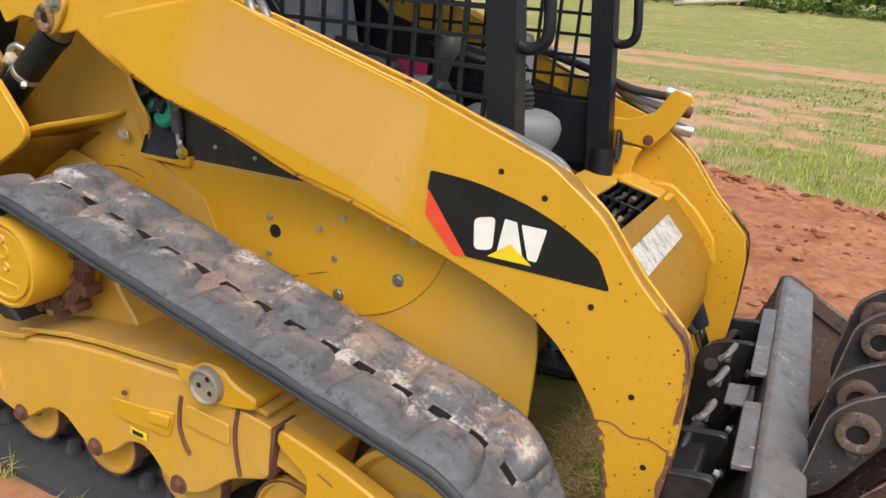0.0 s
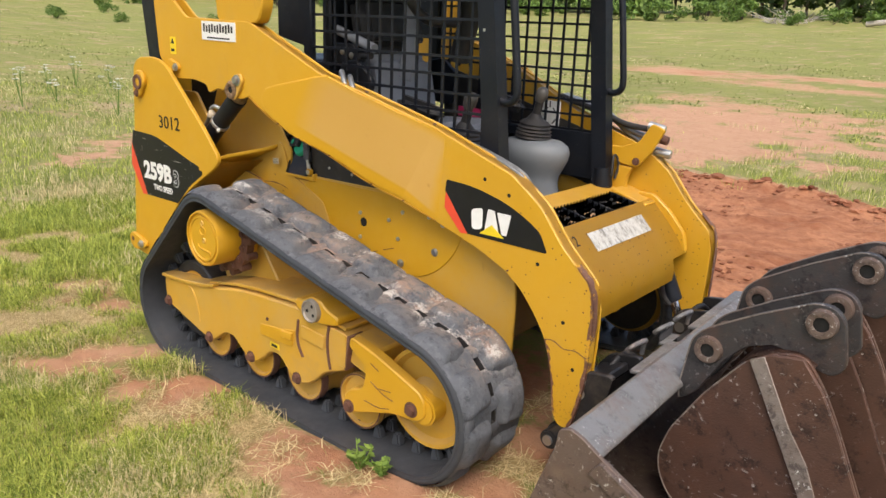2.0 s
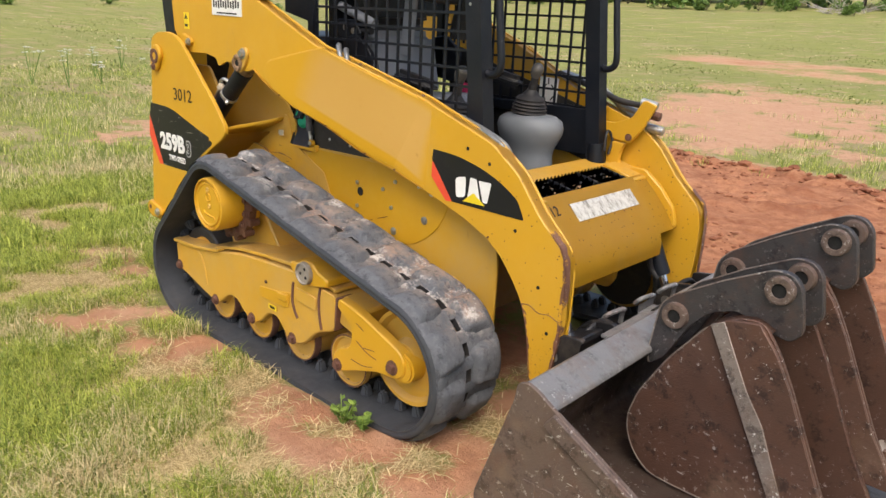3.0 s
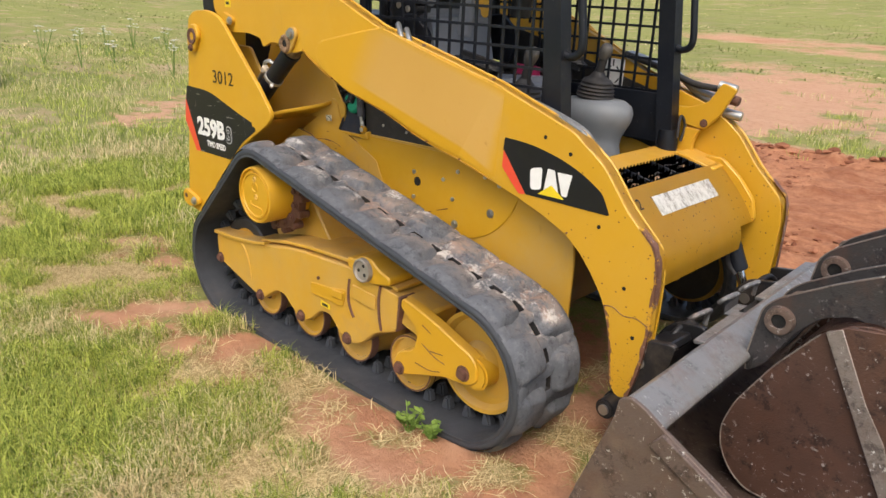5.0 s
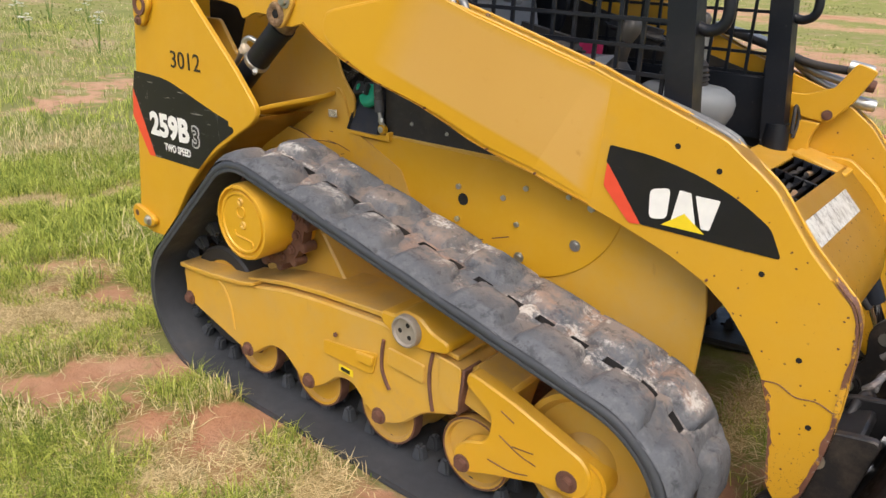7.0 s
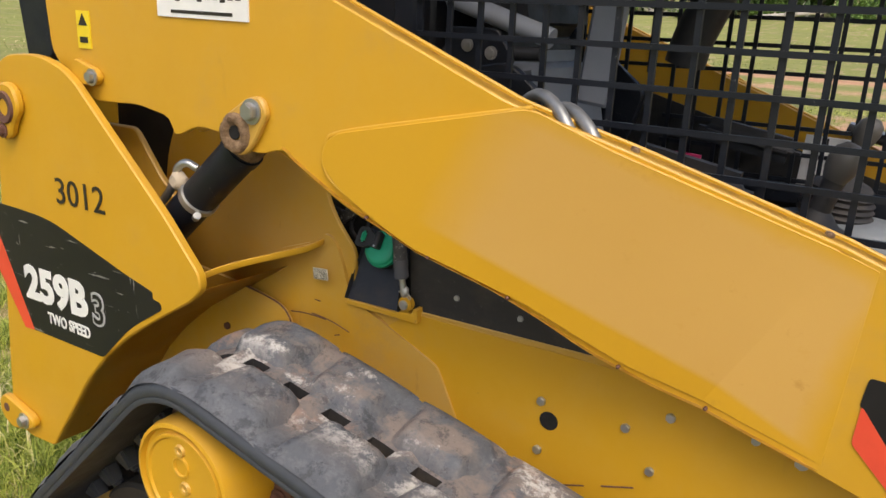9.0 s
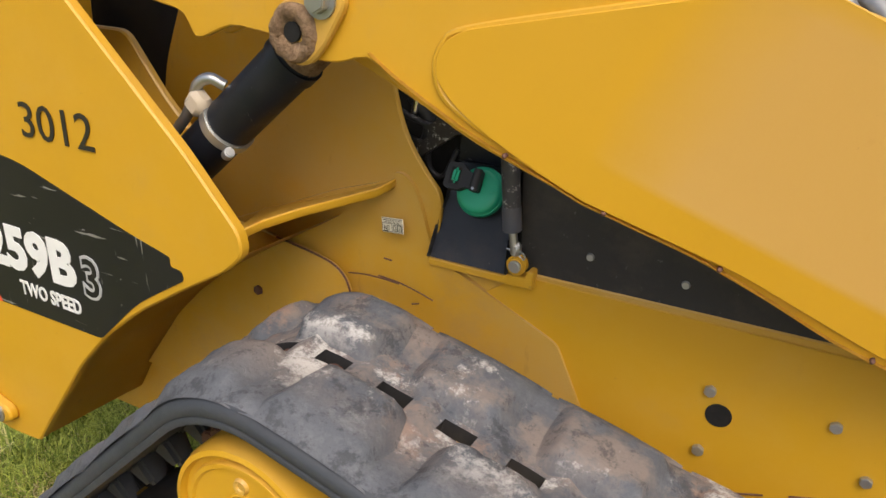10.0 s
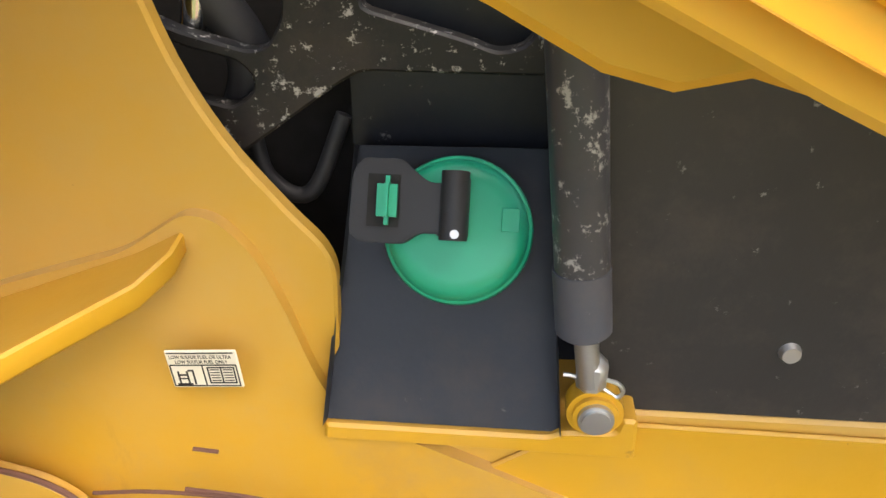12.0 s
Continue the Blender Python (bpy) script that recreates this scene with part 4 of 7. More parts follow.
for line, x, z in (("LOW SULFUR FUEL OR ULTRA", -0.0178, 0.0075), ("LOW SULFUR FUEL ONLY", -0.0150, 0.0043)):
    text_mesh("lettering", line, 0.0032, INK, LM @ pose(x, 0, z, 90, 0, 0), flab, 0.0001, 0.80)
b = on_label(0, 0.0032, 0.037, 0.0006)
for sx in (-0.0185, -0.0005, 0.0185):
    b = on_label(sx, -0.004, 0.0006, 0.014, b)
b = on_label(0, -0.0108, 0.037, 0.0006, b)
part("label_frame", on_label(0, 0.0112, 0.037, 0.0006, b), INK, flab, "", 0)
b = on_label(-0.0125, -0.0035, 0.0058, 0.0009)
for args in ((-0.0150, -0.0055, 0.0009, 0.009), (-0.0100, -0.0055, 0.0009, 0.009), (-0.0125, -0.0098, 0.0085, 0.0012), (-0.0125, -0.006, 0.004, 0.0007), (-0.0065, -0.005, 0.0009, 0.0095), (-0.0078, -0.0005, 0.003, 0.0009)):
    b = on_label(*args, b)
part("pump_sign", b, INK, flab, "", 0)
b = None
for dx in (0.0022, 0.0095, 0.0168):
    b = on_label(dx, -0.0035, 0.0007, 0.0105, b)
for dz in (-0.0088, 0.0015):
    b = on_label(0.0095, dz, 0.0150, 0.0007, b)
for i in range(5):
    b = on_label(0.0058, -0.0072 + i * 0.0018, 0.0052, 0.0004, b)
    b = on_label(0.0132, -0.0072 + i * 0.0018, 0.0052, 0.0004, b)
part("book_sign", b, INK, flab, "", 0)


# ---- undercarriage ----
def hull(pts):
    pts = sorted(set(pts))
    def half(seq):
        h = []
        for p in seq:
            while len(h) > 1 and (h[-1][0] - h[-2][0]) * (p[1] - h[-2][1]) - (h[-1][1] - h[-2][1]) * (p[0] - h[-2][0]) <= 0:
                h.pop()
            h.append(p)
        return h[:-1]
    return half(pts) + half(pts[::-1])


def belt_line(n, inset=0.0):
    """Evenly spaced points and outward normals round the belt."""
    pts = []
    for x, z, r in ((-0.475, 0.635, 0.192), (0.668, 0.285, 0.262), (-0.752, 0.262, 0.262), (0.40, 0.262, 0.262)):
        pts += [(x + (r - inset) * math.cos(2 * math.pi * i / 160), z + (r - inset) * math.sin(2 * math.pi * i / 160)) for i in range(160)]
    loop = [Vector((x, 0, z)) for x, z in hull(pts)]
    seg = [(b - a).length for a, b in zip(loop, loop[1:] + loop[:1])]
    total, out, k, acc = sum(seg), [], 0, 0.0
    for i in range(n):
        s = total * i / n
        while acc + seg[k] < s:
            acc += seg[k]
            k += 1
        a, b = loop[k], loop[(k + 1) % len(loop)]
        out.append((a.lerp(b, (s - acc) / seg[k])))
    res = []
    for i, p in enumerate(out):
        d = (out[(i + 1) % n] - out[i - 1]).normalized()
        res.append((p, d, Vector((d.z, 0, -d.x))))
    return res


def undercarriage(side):
    o = lambda y: -side * y
    uc = part("track_frame", plate(rounded([(-0.905, 0.362), (-0.895, 0.235), (-0.62, 0.155), (-0.54, 0.138), (-0.48, 0.185), (-0.43, 0.215), (-0.375, 0.212), (-0.32, 0.165), (-0.25, 0.132), (-0.19, 0.165), (-0.13, 0.222), (-0.07, 0.225),
                                            (-0.01, 0.165), (0.05, 0.140), (0.12, 0.165), (0.20, 0.24), (0.32, 0.285), (0.335, 0.40), (0.30, 0.425), (0.05, 0.46), (-0.22, 0.445), (-0.36, 0.43), (-0.55, 0.392), (-0.72, 0.372)], 0.03, 3), o(-0.83), o(-0.665), 0.006), YELLOW_DIRTY, loader, "yellow track roller frame with worn dusty top")
    # top sheet and details
    part("top_flange", plate(rounded([(-0.56, 0.402), (-0.36, 0.438), (-0.22, 0.453), (0.05, 0.468), (0.30, 0.432), (0.30, 0.446), (0.05, 0.484), (-0.22, 0.468), (-0.37, 0.452), (-0.56, 0.412)], 0.004), o(-0.815), o(-0.62), 0.003), YELLOW_DIRTY, uc)
    part("access_cover", plate(rounded([(-0.185, 0.332), (-0.186, 0.285), (-0.02, 0.286), (0.018, 0.290), (0.034, 0.364), (-0.05, 0.345)], 0.014), o(-0.836), o(-0.83), 0.002), YELLOW, uc)
    part("cover_tab", plate(rounded([(-0.045, 0.345), (-0.040, 0.318), (0.020, 0.318), (0.026, 0.352)], 0.008), o(-0.845), o(-0.835), 0.003), YELLOW, uc)
    part("warning_label", plate([(-0.118, 0.274), (-0.118, 0.252), (-0.060, 0.250), (-0.060, 0.272)], o(-0.8375), o(-0.836), 0), YELLOW_FILM, uc, "small yellow warning label", 0)
    for line in ([(0.056, 0.414), (0.050, 0.37), (0.050, 0.325), (0.064, 0.29), (0.080, 0.266)], [(0.230, 0.437), (0.222, 0.39), (0.222, 0.341), (0.228, 0.30), (0.236, 0.266)]):
        part("weld_rib", tube([(x, o(-0.833), z) for x, z in line], 0.0055, 8), RUST, uc, "rust-brown weld line")
    part("clamp_plate", plate(rounded([(0.075, 0.400), (0.075, 0.345), (0.205, 0.336), (0.205, 0.392)], 0.008), o(-0.838), o(-0.83), 0.003), YELLOW_DIRTY, uc)
    part("clamp_plate", plate(rounded([(0.254, 0.440), (0.254, 0.350), (0.283, 0.300), (0.325, 0.300), (0.325, 0.430)], 0.008), o(-0.838), o(-0.83), 0.003), YELLOW_DIRTY, uc)
    part("ink_bar", plate([(-0.108, 0.268), (-0.108, 0.257), (-0.072, 0.256), (-0.072, 0.267)], o(-0.8385), o(-0.837), 0), INK, uc, "", 0)
    lugb = part("grease_boss", plate(rounded([(0.050, 0.506), (0.052, 0.470), (0.105, 0.445), (0.20, 0.435), (0.285, 0.455), (0.285, 0.485), (0.225, 0.500), (0.19, 0.530), (0.13, 0.530), (0.10, 0.505)], 0.02), o(-0.842), o(-0.72), 0.006), YELLOW, uc)
    part("boss_ring", lathe([(0.0, 0.046), (0.018, 0.044), (0.020, 0.039), (0.012, 0.036), (0.010, 0)], (0.152, o(-0.842), 0.481), (0, side, 0), 28), plain("dull worn cap", (0.30, 0.265, 0.225), 0.6, 0.3, 0.4, 40), lugb, "scuffed steel end cap")
    for a in (70, 190, 310):
        part("cap_hole", rod((0.152 + 0.02 * math.cos(radians(a)), o(-0.8535), 0.481 + 0.02 * math.sin(radians(a))), (0.152 + 0.02 * math.cos(radians(a)), o(-0.845), 0.481 + 0.02 * math.sin(radians(a))), 0.007, seg=10), HOLE_SHADE, lugb)
    for x, z in ((-0.558, 0.157), (-0.259, 0.158), (0.038, 0.162)):
        bolt(uc, (x, o(-0.83), z), (0, side, 0), 0.019, 0.016, RUST)
    bolt(uc, (-0.875, o(-0.83), 0.245), (0, side, 0), 0.019, 0.016, RUST)
    bolt(uc, (-0.13, o(-0.836), 0.365), (0, side, 0), 0.008, 0.006, RUST, washer=False)
    # front yoke that carries the idler
    yk = part("front_yoke", plate(rounded([(0.345, 0.40), (0.355, 0.438), (0.44, 0.418), (0.50, 0.402), (0.69, 0.334), (0.715, 0.30), (0.71, 0.245), (0.68, 0.222), (0.57, 0.212), (0.44, 0.168), (0.36, 0.138), (0.318, 0.150), (0.322, 0.20), (0.355, 0.235), (0.415, 0.255), (0.43, 0.30), (0.43, 0.345)], 0.02, 3), o(-0.845), o(-0.80), 0.005), YELLOW, loader, "scratched yellow front idler yoke")
    part("yoke_block", box((0.39, o(-0.74), 0.36), (0.13, 0.15, 0.13), (0, 14, 0), 0.012), YELLOW_DIRTY, yk)
    part("seam", box((0.327, o(-0.80), 0.36), (0.010, 0.075, 0.14), (0, 6, 0), 0.003), RUST, yk, "rust-stained seam")
    bolt(yk, (0.350, o(-0.845), 0.163), (0, side, 0), 0.019, 0.016, RUST)
    bolt(yk, (0.655, o(-0.845), 0.262), (0, side, 0), 0.021, 0.018, RUST)
    part("axle_collar", rod((0.690, o(-0.835), 0.268), (0.690, o(-0.76), 0.268), 0.058, seg=28, bev=0.008), YELLOW, yk)
    # rollers and idlers
    for x in (-0.558, -0.259, 0.038, 0.352):
        rl = part("track_roller", lathe([(h, r * (1.06 if x > 0.3 else 1.03)) for h, r in ((0.0, 0), (0.0, 0.035), (0.012, 0.04), (0.012, 0.085), (0.0, 0.090), (0.0, 0.102), (0.03, 0.102), (0.05, 0.092), (0.12, 0.092), (0.14, 0.102), (0.17, 0.102), (0.17, 0))], (x, o(-0.792), 0.163), (0, -side, 0), 40), YELLOW_DIRTY, uc, "yellow track roller with brown worn rim")
        part("worn_rim", lathe([(-0.0015, 0.101), (-0.0015, 0.107), (0.03, 0.1085), (0.03, 0.10)], (x, o(-0.792), 0.163), (0, -side, 0), 40), RUST, rl, "brown worn rim")
        part("roller_hub", lathe([(-0.006, 0), (-0.006, 0.03), (0.002, 0.036)], (x, o(-0.792), 0.163), (0, -side, 0), 20), RUST, rl)
    fi = part("front_idler", lathe([(0.0, 0), (0.0, 0.06), (0.03, 0.075), (0.035, 0.150), (0.015, 0.166), (0.015, 0.180), (0.05, 0.183), (0.11, 0.183), (0.13, 0.166), (0.13, 0)], (0.668, o(-0.80), 0.285), (0, -side, 0), 56), YELLOW_DIRTY, uc, "large yellow front idler wheel")
    ri = part("rear_idler", lathe([(0.02, 0), (0.02, 0.09), (0.0, 0.125), (0.0, 0.135)], (-0.745, o(-0.765), 0.270), (0, -side, 0), 56), YELLOW_DIRTY, uc)
    part("tyre", lathe([(0.0, 0.130), (-0.008, 0.136), (-0.008, 0.172), (0.0, 0.180), (0.10, 0.180), (0.10, 0.12)], (-0.745, o(-0.765), 0.270), (0, -side, 0), 56), BOOT, ri, "black rubber rim")
    # near-black disc that darkens the idler's inner face
    part("inner_disc", lathe([(0.132, 0), (0.132, 0.165), (0.137, 0.15), (0.138, 0)], (0.668, o(-0.80), 0.285), (0, -side, 0), 40), BOOT, fi, "black disc on the wheel's inner face")
    part("pressed_fold", tube([(-0.70, o(-0.829), 0.360), (-0.668, o(-0.830), 0.340), (-0.640, o(-0.830), 0.285), (-0.627, o(-0.829), 0.205)], 0.005, 8), YELLOW_DIRTY, uc, "pressed fold line")
    part("flared_lip", plate(rounded([(-0.905, 0.358), (-0.905, 0.374), (-0.72, 0.384), (-0.56, 0.404), (-0.50, 0.418), (-0.50, 0.404), (-0.56, 0.390), (-0.72, 0.368)], 0.004), o(-0.842), o(-0.70), 0.003), YELLOW_DIRTY, uc)
    for q in ([(0.46, 0.30), (0.52, 0.272), (0.57, 0.262)], [(0.50, 0.285), (0.56, 0.292)], [(0.43, 0.215), (0.50, 0.212), (0.55, 0.225)], [(0.46, 0.37), (0.50, 0.352)]):
        part("scratch", tube([(x, o(-0.8455), z) for x, z in q], 0.0016, 5), RUST, yk, "dark scratch")
    # final drive
    hb = part("final_drive", lathe([(0.0, 0), (0.0, 0.085), (-0.004, 0.088), (-0.004, 0.094), (0.004, 0.096), (0.004, 0.104), (-0.006, 0.107), (-0.004, 0.114), (0.01, 0.118), (0.14, 0.118), (0.15, 0.14), (0.17, 0.14), (0.17, 0)], (-0.475, o(-0.888), 0.635), (0, -side, 0), 56), YELLOW, loader, "yellow final drive housing with a ribbed end cover")
    part("cover_plug", lathe([(0.002, 0), (0.002, 0.005), (0.004, 0.006), (0.005, 0.011), (0.0, 0.013)], (-0.468, o(-0.888), 0.628), (0, side, 0), 20), YELLOW_DIRTY, hb, "threaded plug")
    part("cover_plug", lathe([(0.002, 0), (0.002, 0.005), (0.004, 0.006), (0.005, 0.010), (0.0, 0.012)], (-0.476, o(-0.888), 0.700), (0, side, 0), 20), YELLOW_DIRTY, hb, "threaded plug")
    part("cover_rib", add(tube([(-0.476 + 0.018 * math.cos(a), o(-0.889), 0.668 + 0.018 * math.sin(a)) for a in [2 * math.pi * i / 12 for i in range(13)]], 0.003, 6), tube([(-0.51, o(-0.889), 0.605), (-0.50, o(-0.889), 0.590), (-0.43, o(-0.889), 0.585), (-0.432, o(-0.889), 0.565)], 0.003, 6, n=2)), YELLOW, hb)
    sk = part("sprocket", lathe([(0.0, 0.10), (0.0, 0.158), (0.035, 0.158), (0.035, 0.10)], (-0.475, o(-0.785), 0.635), (0, -side, 0), 44), RUST, loader, "rusty toothed drive sprocket")
    for i in range(14):
        a = 2 * math.pi * i / 14
        part("tooth", rod((-0.475 + 0.163 * math.cos(a), o(-0.785), 0.635 + 0.163 * math.sin(a)), (-0.475 + 0.163 * math.cos(a), o(-0.735), 0.635 + 0.163 * math.sin(a)), 0.017, seg=10, bev=0.003), RUST, sk)
        bolt(sk, (-0.475 + 0.134 * math.cos(a + 0.2), o(-0.788), 0.635 + 0.134 * math.sin(a + 0.2)), (0, side, 0), 0.013, 0.012, RUST)
    part("drive_mount", plate(rounded([(-0.62, 0.44), (-0.60, 0.60), (-0.50, 0.70), (-0.38, 0.66), (-0.22, 0.45), (-0.05, 0.45), (-0.05, 0.40), (-0.6, 0.38)], 0.03), o(-0.70), o(-0.45), 0.006), YELLOW_DIRTY, loader)
    # belt: a carcass with real slots for the sprocket, tread blocks in two staggered rows
    m = 48
    n = m * 4
    line = belt_line(n)
    prof = [(0.002, -0.036), (0.0, -0.028), (0.0025, -0.0255), (0.0, -0.023), (0.002, -0.011), (0.010, -0.003), (0.026, 0.001), (0.050, -0.002), (0.095, -0.011), (0.134, -0.016), (0.158, -0.016), (0.184, -0.016), (0.208, -0.016),
            (0.245, -0.011), (0.290, -0.002), (0.315, 0.0), (0.329, -0.008), (0.335, -0.020), (0.333, -0.036), (0.184, -0.036), (0.158, -0.036)]
    top, under, np_ = 10, 19, len(prof)
    b = bmesh.new()
    rings = []
    for i, (p, d, nn) in enumerate(line):
        ring = []
        for j, (w, h) in enumerate(prof):
            if 8 < j < 13:
                h += 0.013 * (0.3, 0.3, 0.3, 1.0)[i % 4]
            if 3 < j < 17:
                h += 0.0022 * noise.noise(p * 11 + Vector((0, w * 18, side))) + 0.0015 * noise.noise(p * 40 + Vector((0, w * 30, 3)))
            ring.append(b.verts.new(p + nn * h + Vector((0, o(BELT + w), 0))))
        rings.append(ring)
    for i in range(n):
        u, v = rings[i], rings[(i + 1) % n]
        gap = i % 4 < 2
        for j in range(np_):
            if gap and j in (top, under):
                continue
            k2 = (j + 1) % np_
            f = b.faces.new((u[j], u[k2], v[k2], v[j]))
            f.material_index = 0 if 4 < j < 17 else 1
        if gap:
            for jt, jb in ((top, under + 1), (top + 1, under)):
                b.faces.new((u[jt], v[jt], v[jb], u[jb])).material_index = 2
            ends = ([u] if i % 4 == 0 else []) + ([v] if i % 4 == 1 else [])
            for e in ends:
                b.faces.new((e[top], e[top + 1], e[under], e[under + 1])).material_index = 2
    belt = part("track_belt", b, [RUBBER, SIDEWALL, BOOT], loader, "worn black rubber track belt crusted with dried clay", 60)
    rnd = random.Random(5 if side < 0 else 6)
    pitch = sum((q[0] - p[0]).length for p, q in zip(line, line[1:] + line[:1])) / (m / 2)
    span = n * 2
    track = belt_line(span)

    def along(at):
        """The belt's point and directions at a share of its length."""
        f = (at % 1.0) * span
        i, u = int(f), f - int(f)
        p, q = track[i % span], track[(i + 1) % span]
        return p[0].lerp(q[0], u), p[2].lerp(q[2], u).normalized()

    total = pitch * m / 2
    for i in range(m // 2):
        for wlo, whi, row_no in ((0.006, 0.152, 0), (0.190, 0.330, 1)):
            q = bmesh.new()
            W, nx, ny = whi - wlo, 14, 14
            var = rnd.random() * 40
            tall = 0.9 + 0.25 * rnd.random()
            grid = []
            for iy in range(ny + 1):
                row = []
                for ix in range(nx + 1):
                    u, w = ix / nx * 2 - 1, iy / ny
                    c = w if row_no == 0 else 1 - w          # 0 at the belt's edge, 1 beside the slots
                    half = pitch * (0.47 - 0.085 * c + 0.03 * noise.noise(Vector((c * 3, var, row_no))))
                    rim = min(1.0, (1 - abs(u)) / 0.36)
                    rim = rim * rim * (3 - 2 * rim)
                    mid = min(1.0, (1 - c) / 0.16) ** 0.6
                    shoulder = min(1.0, 0.10 + c / 0.30)
                    shoulder = shoulder * shoulder * (3 - 2 * shoulder)
                    wear = 0.0040 * noise.noise(Vector((u * 1.4 + var, w * 1.8 + var, row_no * 9))) + 0.0022 * noise.noise(Vector((u * 5 + var, w * 6, row_no * 9)))
                    deep = -0.005 - 0.013 * c
                    z = deep + rim * mid * shoulder * (0.0180 * tall + 1.3 * wear - deep) + 0.004 * (1 - shoulder) * (1 - abs(u)) ** 0.5
                    p, nn = along((4 * i + 1 + 2 * row_no) / (2 * m) + u * half / total)
                    p = p + nn * z
                    row.append(q.verts.new((p.x, o(BELT + wlo + w * W), p.z)))
                grid.append(row)
            for r0, r1 in zip(grid, grid[1:]):
                for ix in range(nx):
                    q.faces.new((r0[ix], r0[ix + 1], r1[ix + 1], r1[ix]))
            part("tread_block", q, RUBBER, belt, "", 180)
    q = bmesh.new()
    bmesh.ops.create_cube(q, size=1.0)
    bmesh.ops.scale(q, vec=(0.046, 0.040, 0.050), verts=q.verts[:])
    for v in q.verts:
        if v.co.z < 0:
            v.co.x *= 0.5
            v.co.y *= 0.7
    bevel(q, 0.007, 2)
    lugme = bpy.data.meshes.new("drive_lug")
    q.to_mesh(lugme)
    q.free()
    lugme.materials.append(SIDEWALL)
    fine = belt_line(m * 2)
    for i in range(m):
        p, d, nn = fine[(2 * i + 3) % (2 * m)]
        for yo in (0.138, 0.204):
            ob = new("drive_lug", lugme)
            rot = Matrix((d, Vector((0, 1, 0)), nn)).transposed().to_4x4()
            ob.matrix_world = Matrix.Translation(p - nn * 0.058 + Vector((0, o(BELT + yo), 0))) @ rot
            ob.parent = belt


undercarriage(-1)
undercarriage(1)

# ---- front: cross member, step, cab cage and controls ----
def sheet(profile, y0, y1, thick, bm=None):
    """An x-z line swept across y, with thickness."""
    b = bmesh.new()
    rows = [[b.verts.new((x, y0, z)), b.verts.new((x, y1, z))] for x, z in profile]
    for u, v in zip(rows, rows[1:]):
        b.faces.new((u[0], u[1], v[1], v[0]))
    bmesh.ops.solidify(b, geom=b.faces[:], thickness=thick)
    return add(bm, b)


def curve2(pts, n=5):
    return [(p.x, p.z) for p in smooth_path([(x, 0, z) for x, z in pts], n)]


FACE = curve2([(0.862, 0.842), (0.905, 0.800), (0.952, 0.752), (0.995, 0.700), (1.028, 0.645), (1.042, 0.595), (1.040, 0.545)])
cross = part("cross_member", sheet(FACE, -0.462, 0.30, 0.016), YELLOW_WORN, loader, "curved yellow cross member between the arms, rust spotted")
part("notched_end", sheet(FACE[:22], 0.30, 0.44, 0.016), YELLOW_WORN, cross)
part("under_tube", rod((0.90, -0.46, 0.68), (0.90, 0.46, 0.68), 0.045, seg=28), YELLOW_DIRTY, cross)
part("top_sheet", box((0.665, 0.0, 0.858), (0.13, 0.92, 0.014), (0, 6, 0), 0.004), YELLOW_WORN, cross)
part("side_cheek", box((0.80, -0.38, 0.846), (0.17, 0.15, 0.014), (0, 14, 0), 0.004), YELLOW_WORN, cross)
part("side_cheek", box((0.80, 0.385, 0.846), (0.17, 0.14, 0.014), (0, 14, 0), 0.004), YELLOW_WORN, cross)
part("well", box((0.80, 0.0, 0.795), (0.18, 0.60, 0.02), bev=0.004), BLACK, cross)
def worn_label():
    """White film rubbed through to grey and black, a trace of yellow left."""
    k = Mat("worn label film")
    base = k.mix(k.ramp(k.noise(38, 8, 0.75), 0.45, 0.6), (0.56, 0.545, 0.49), (0.36, 0.34, 0.29))
    base = k.mix(k.ramp(k.noise(16, 7, 0.7, (1, 2.2, 1)), 0.54, 0.62, 0.0, 0.8), base, (0.15, 0.13, 0.10))
    base = k.mix(k.ramp(k.noise(7, 5, 0.6), 0.60, 0.66), base, (0.66, 0.40, 0.03))
    return k.done(base, 0.5)


tread = part("step_tread", box((0.79, 0.005, 0.822), (0.14, 0.60, 0.02), (0, 12, 0), 0.004), BLACK, loader, "black serrated steel step tread, muddy")
rm = random.Random(8)
for i in range(5):
    x0, z0 = 0.735 + i * 0.028, 0.836 - i * 0.006
    saw = [(-0.29, 0.0), (-0.29, 0.022)]
    for j in range(24):
        saw += [(-0.286 + j * 0.0238, 0.024), (-0.277 + j * 0.0238, 0.034), (-0.270 + j * 0.0238, 0.034), (-0.2645 + j * 0.0238, 0.024)]
    saw += [(0.29, 0.022), (0.29, 0.0)]
    q = bmesh.new()
    f = q.faces.new([q.verts.new((x0, y, z0 + h)) for y, h in saw])
    bmesh.ops.solidify(q, geom=[f], thickness=0.006)
    part("serrated_bar", q, BLACK, tread)
for y in (-0.292, -0.1, 0.1, 0.292):
    part("cross_bar", box((0.79, y, 0.838), (0.13, 0.008, 0.026), (0, 12, 0), 0.002), BLACK, tread)
for i in range(26):
    y, x = rm.uniform(-0.28, 0.24), rm.uniform(0.74, 0.84)
    part("mud_clump", lathe([(0, 0), (0, rm.uniform(0.012, 0.024)), (0.007, 0.012), (0.010, 0)], (x, y, 0.843 - (x - 0.74) * 0.21), (rm.uniform(-0.3, 0.3), rm.uniform(-0.3, 0.3), 1), 7), MUD if rm.random() < 0.35 else BOOT, tread)
lab = part("safety_label", box((0.928, 0.022, 0.7795), (0.076, 0.43, 0.002), (0, 47, 0), 0.0), worn_label(), loader, "worn peeling safety label, lettering gone", 0)
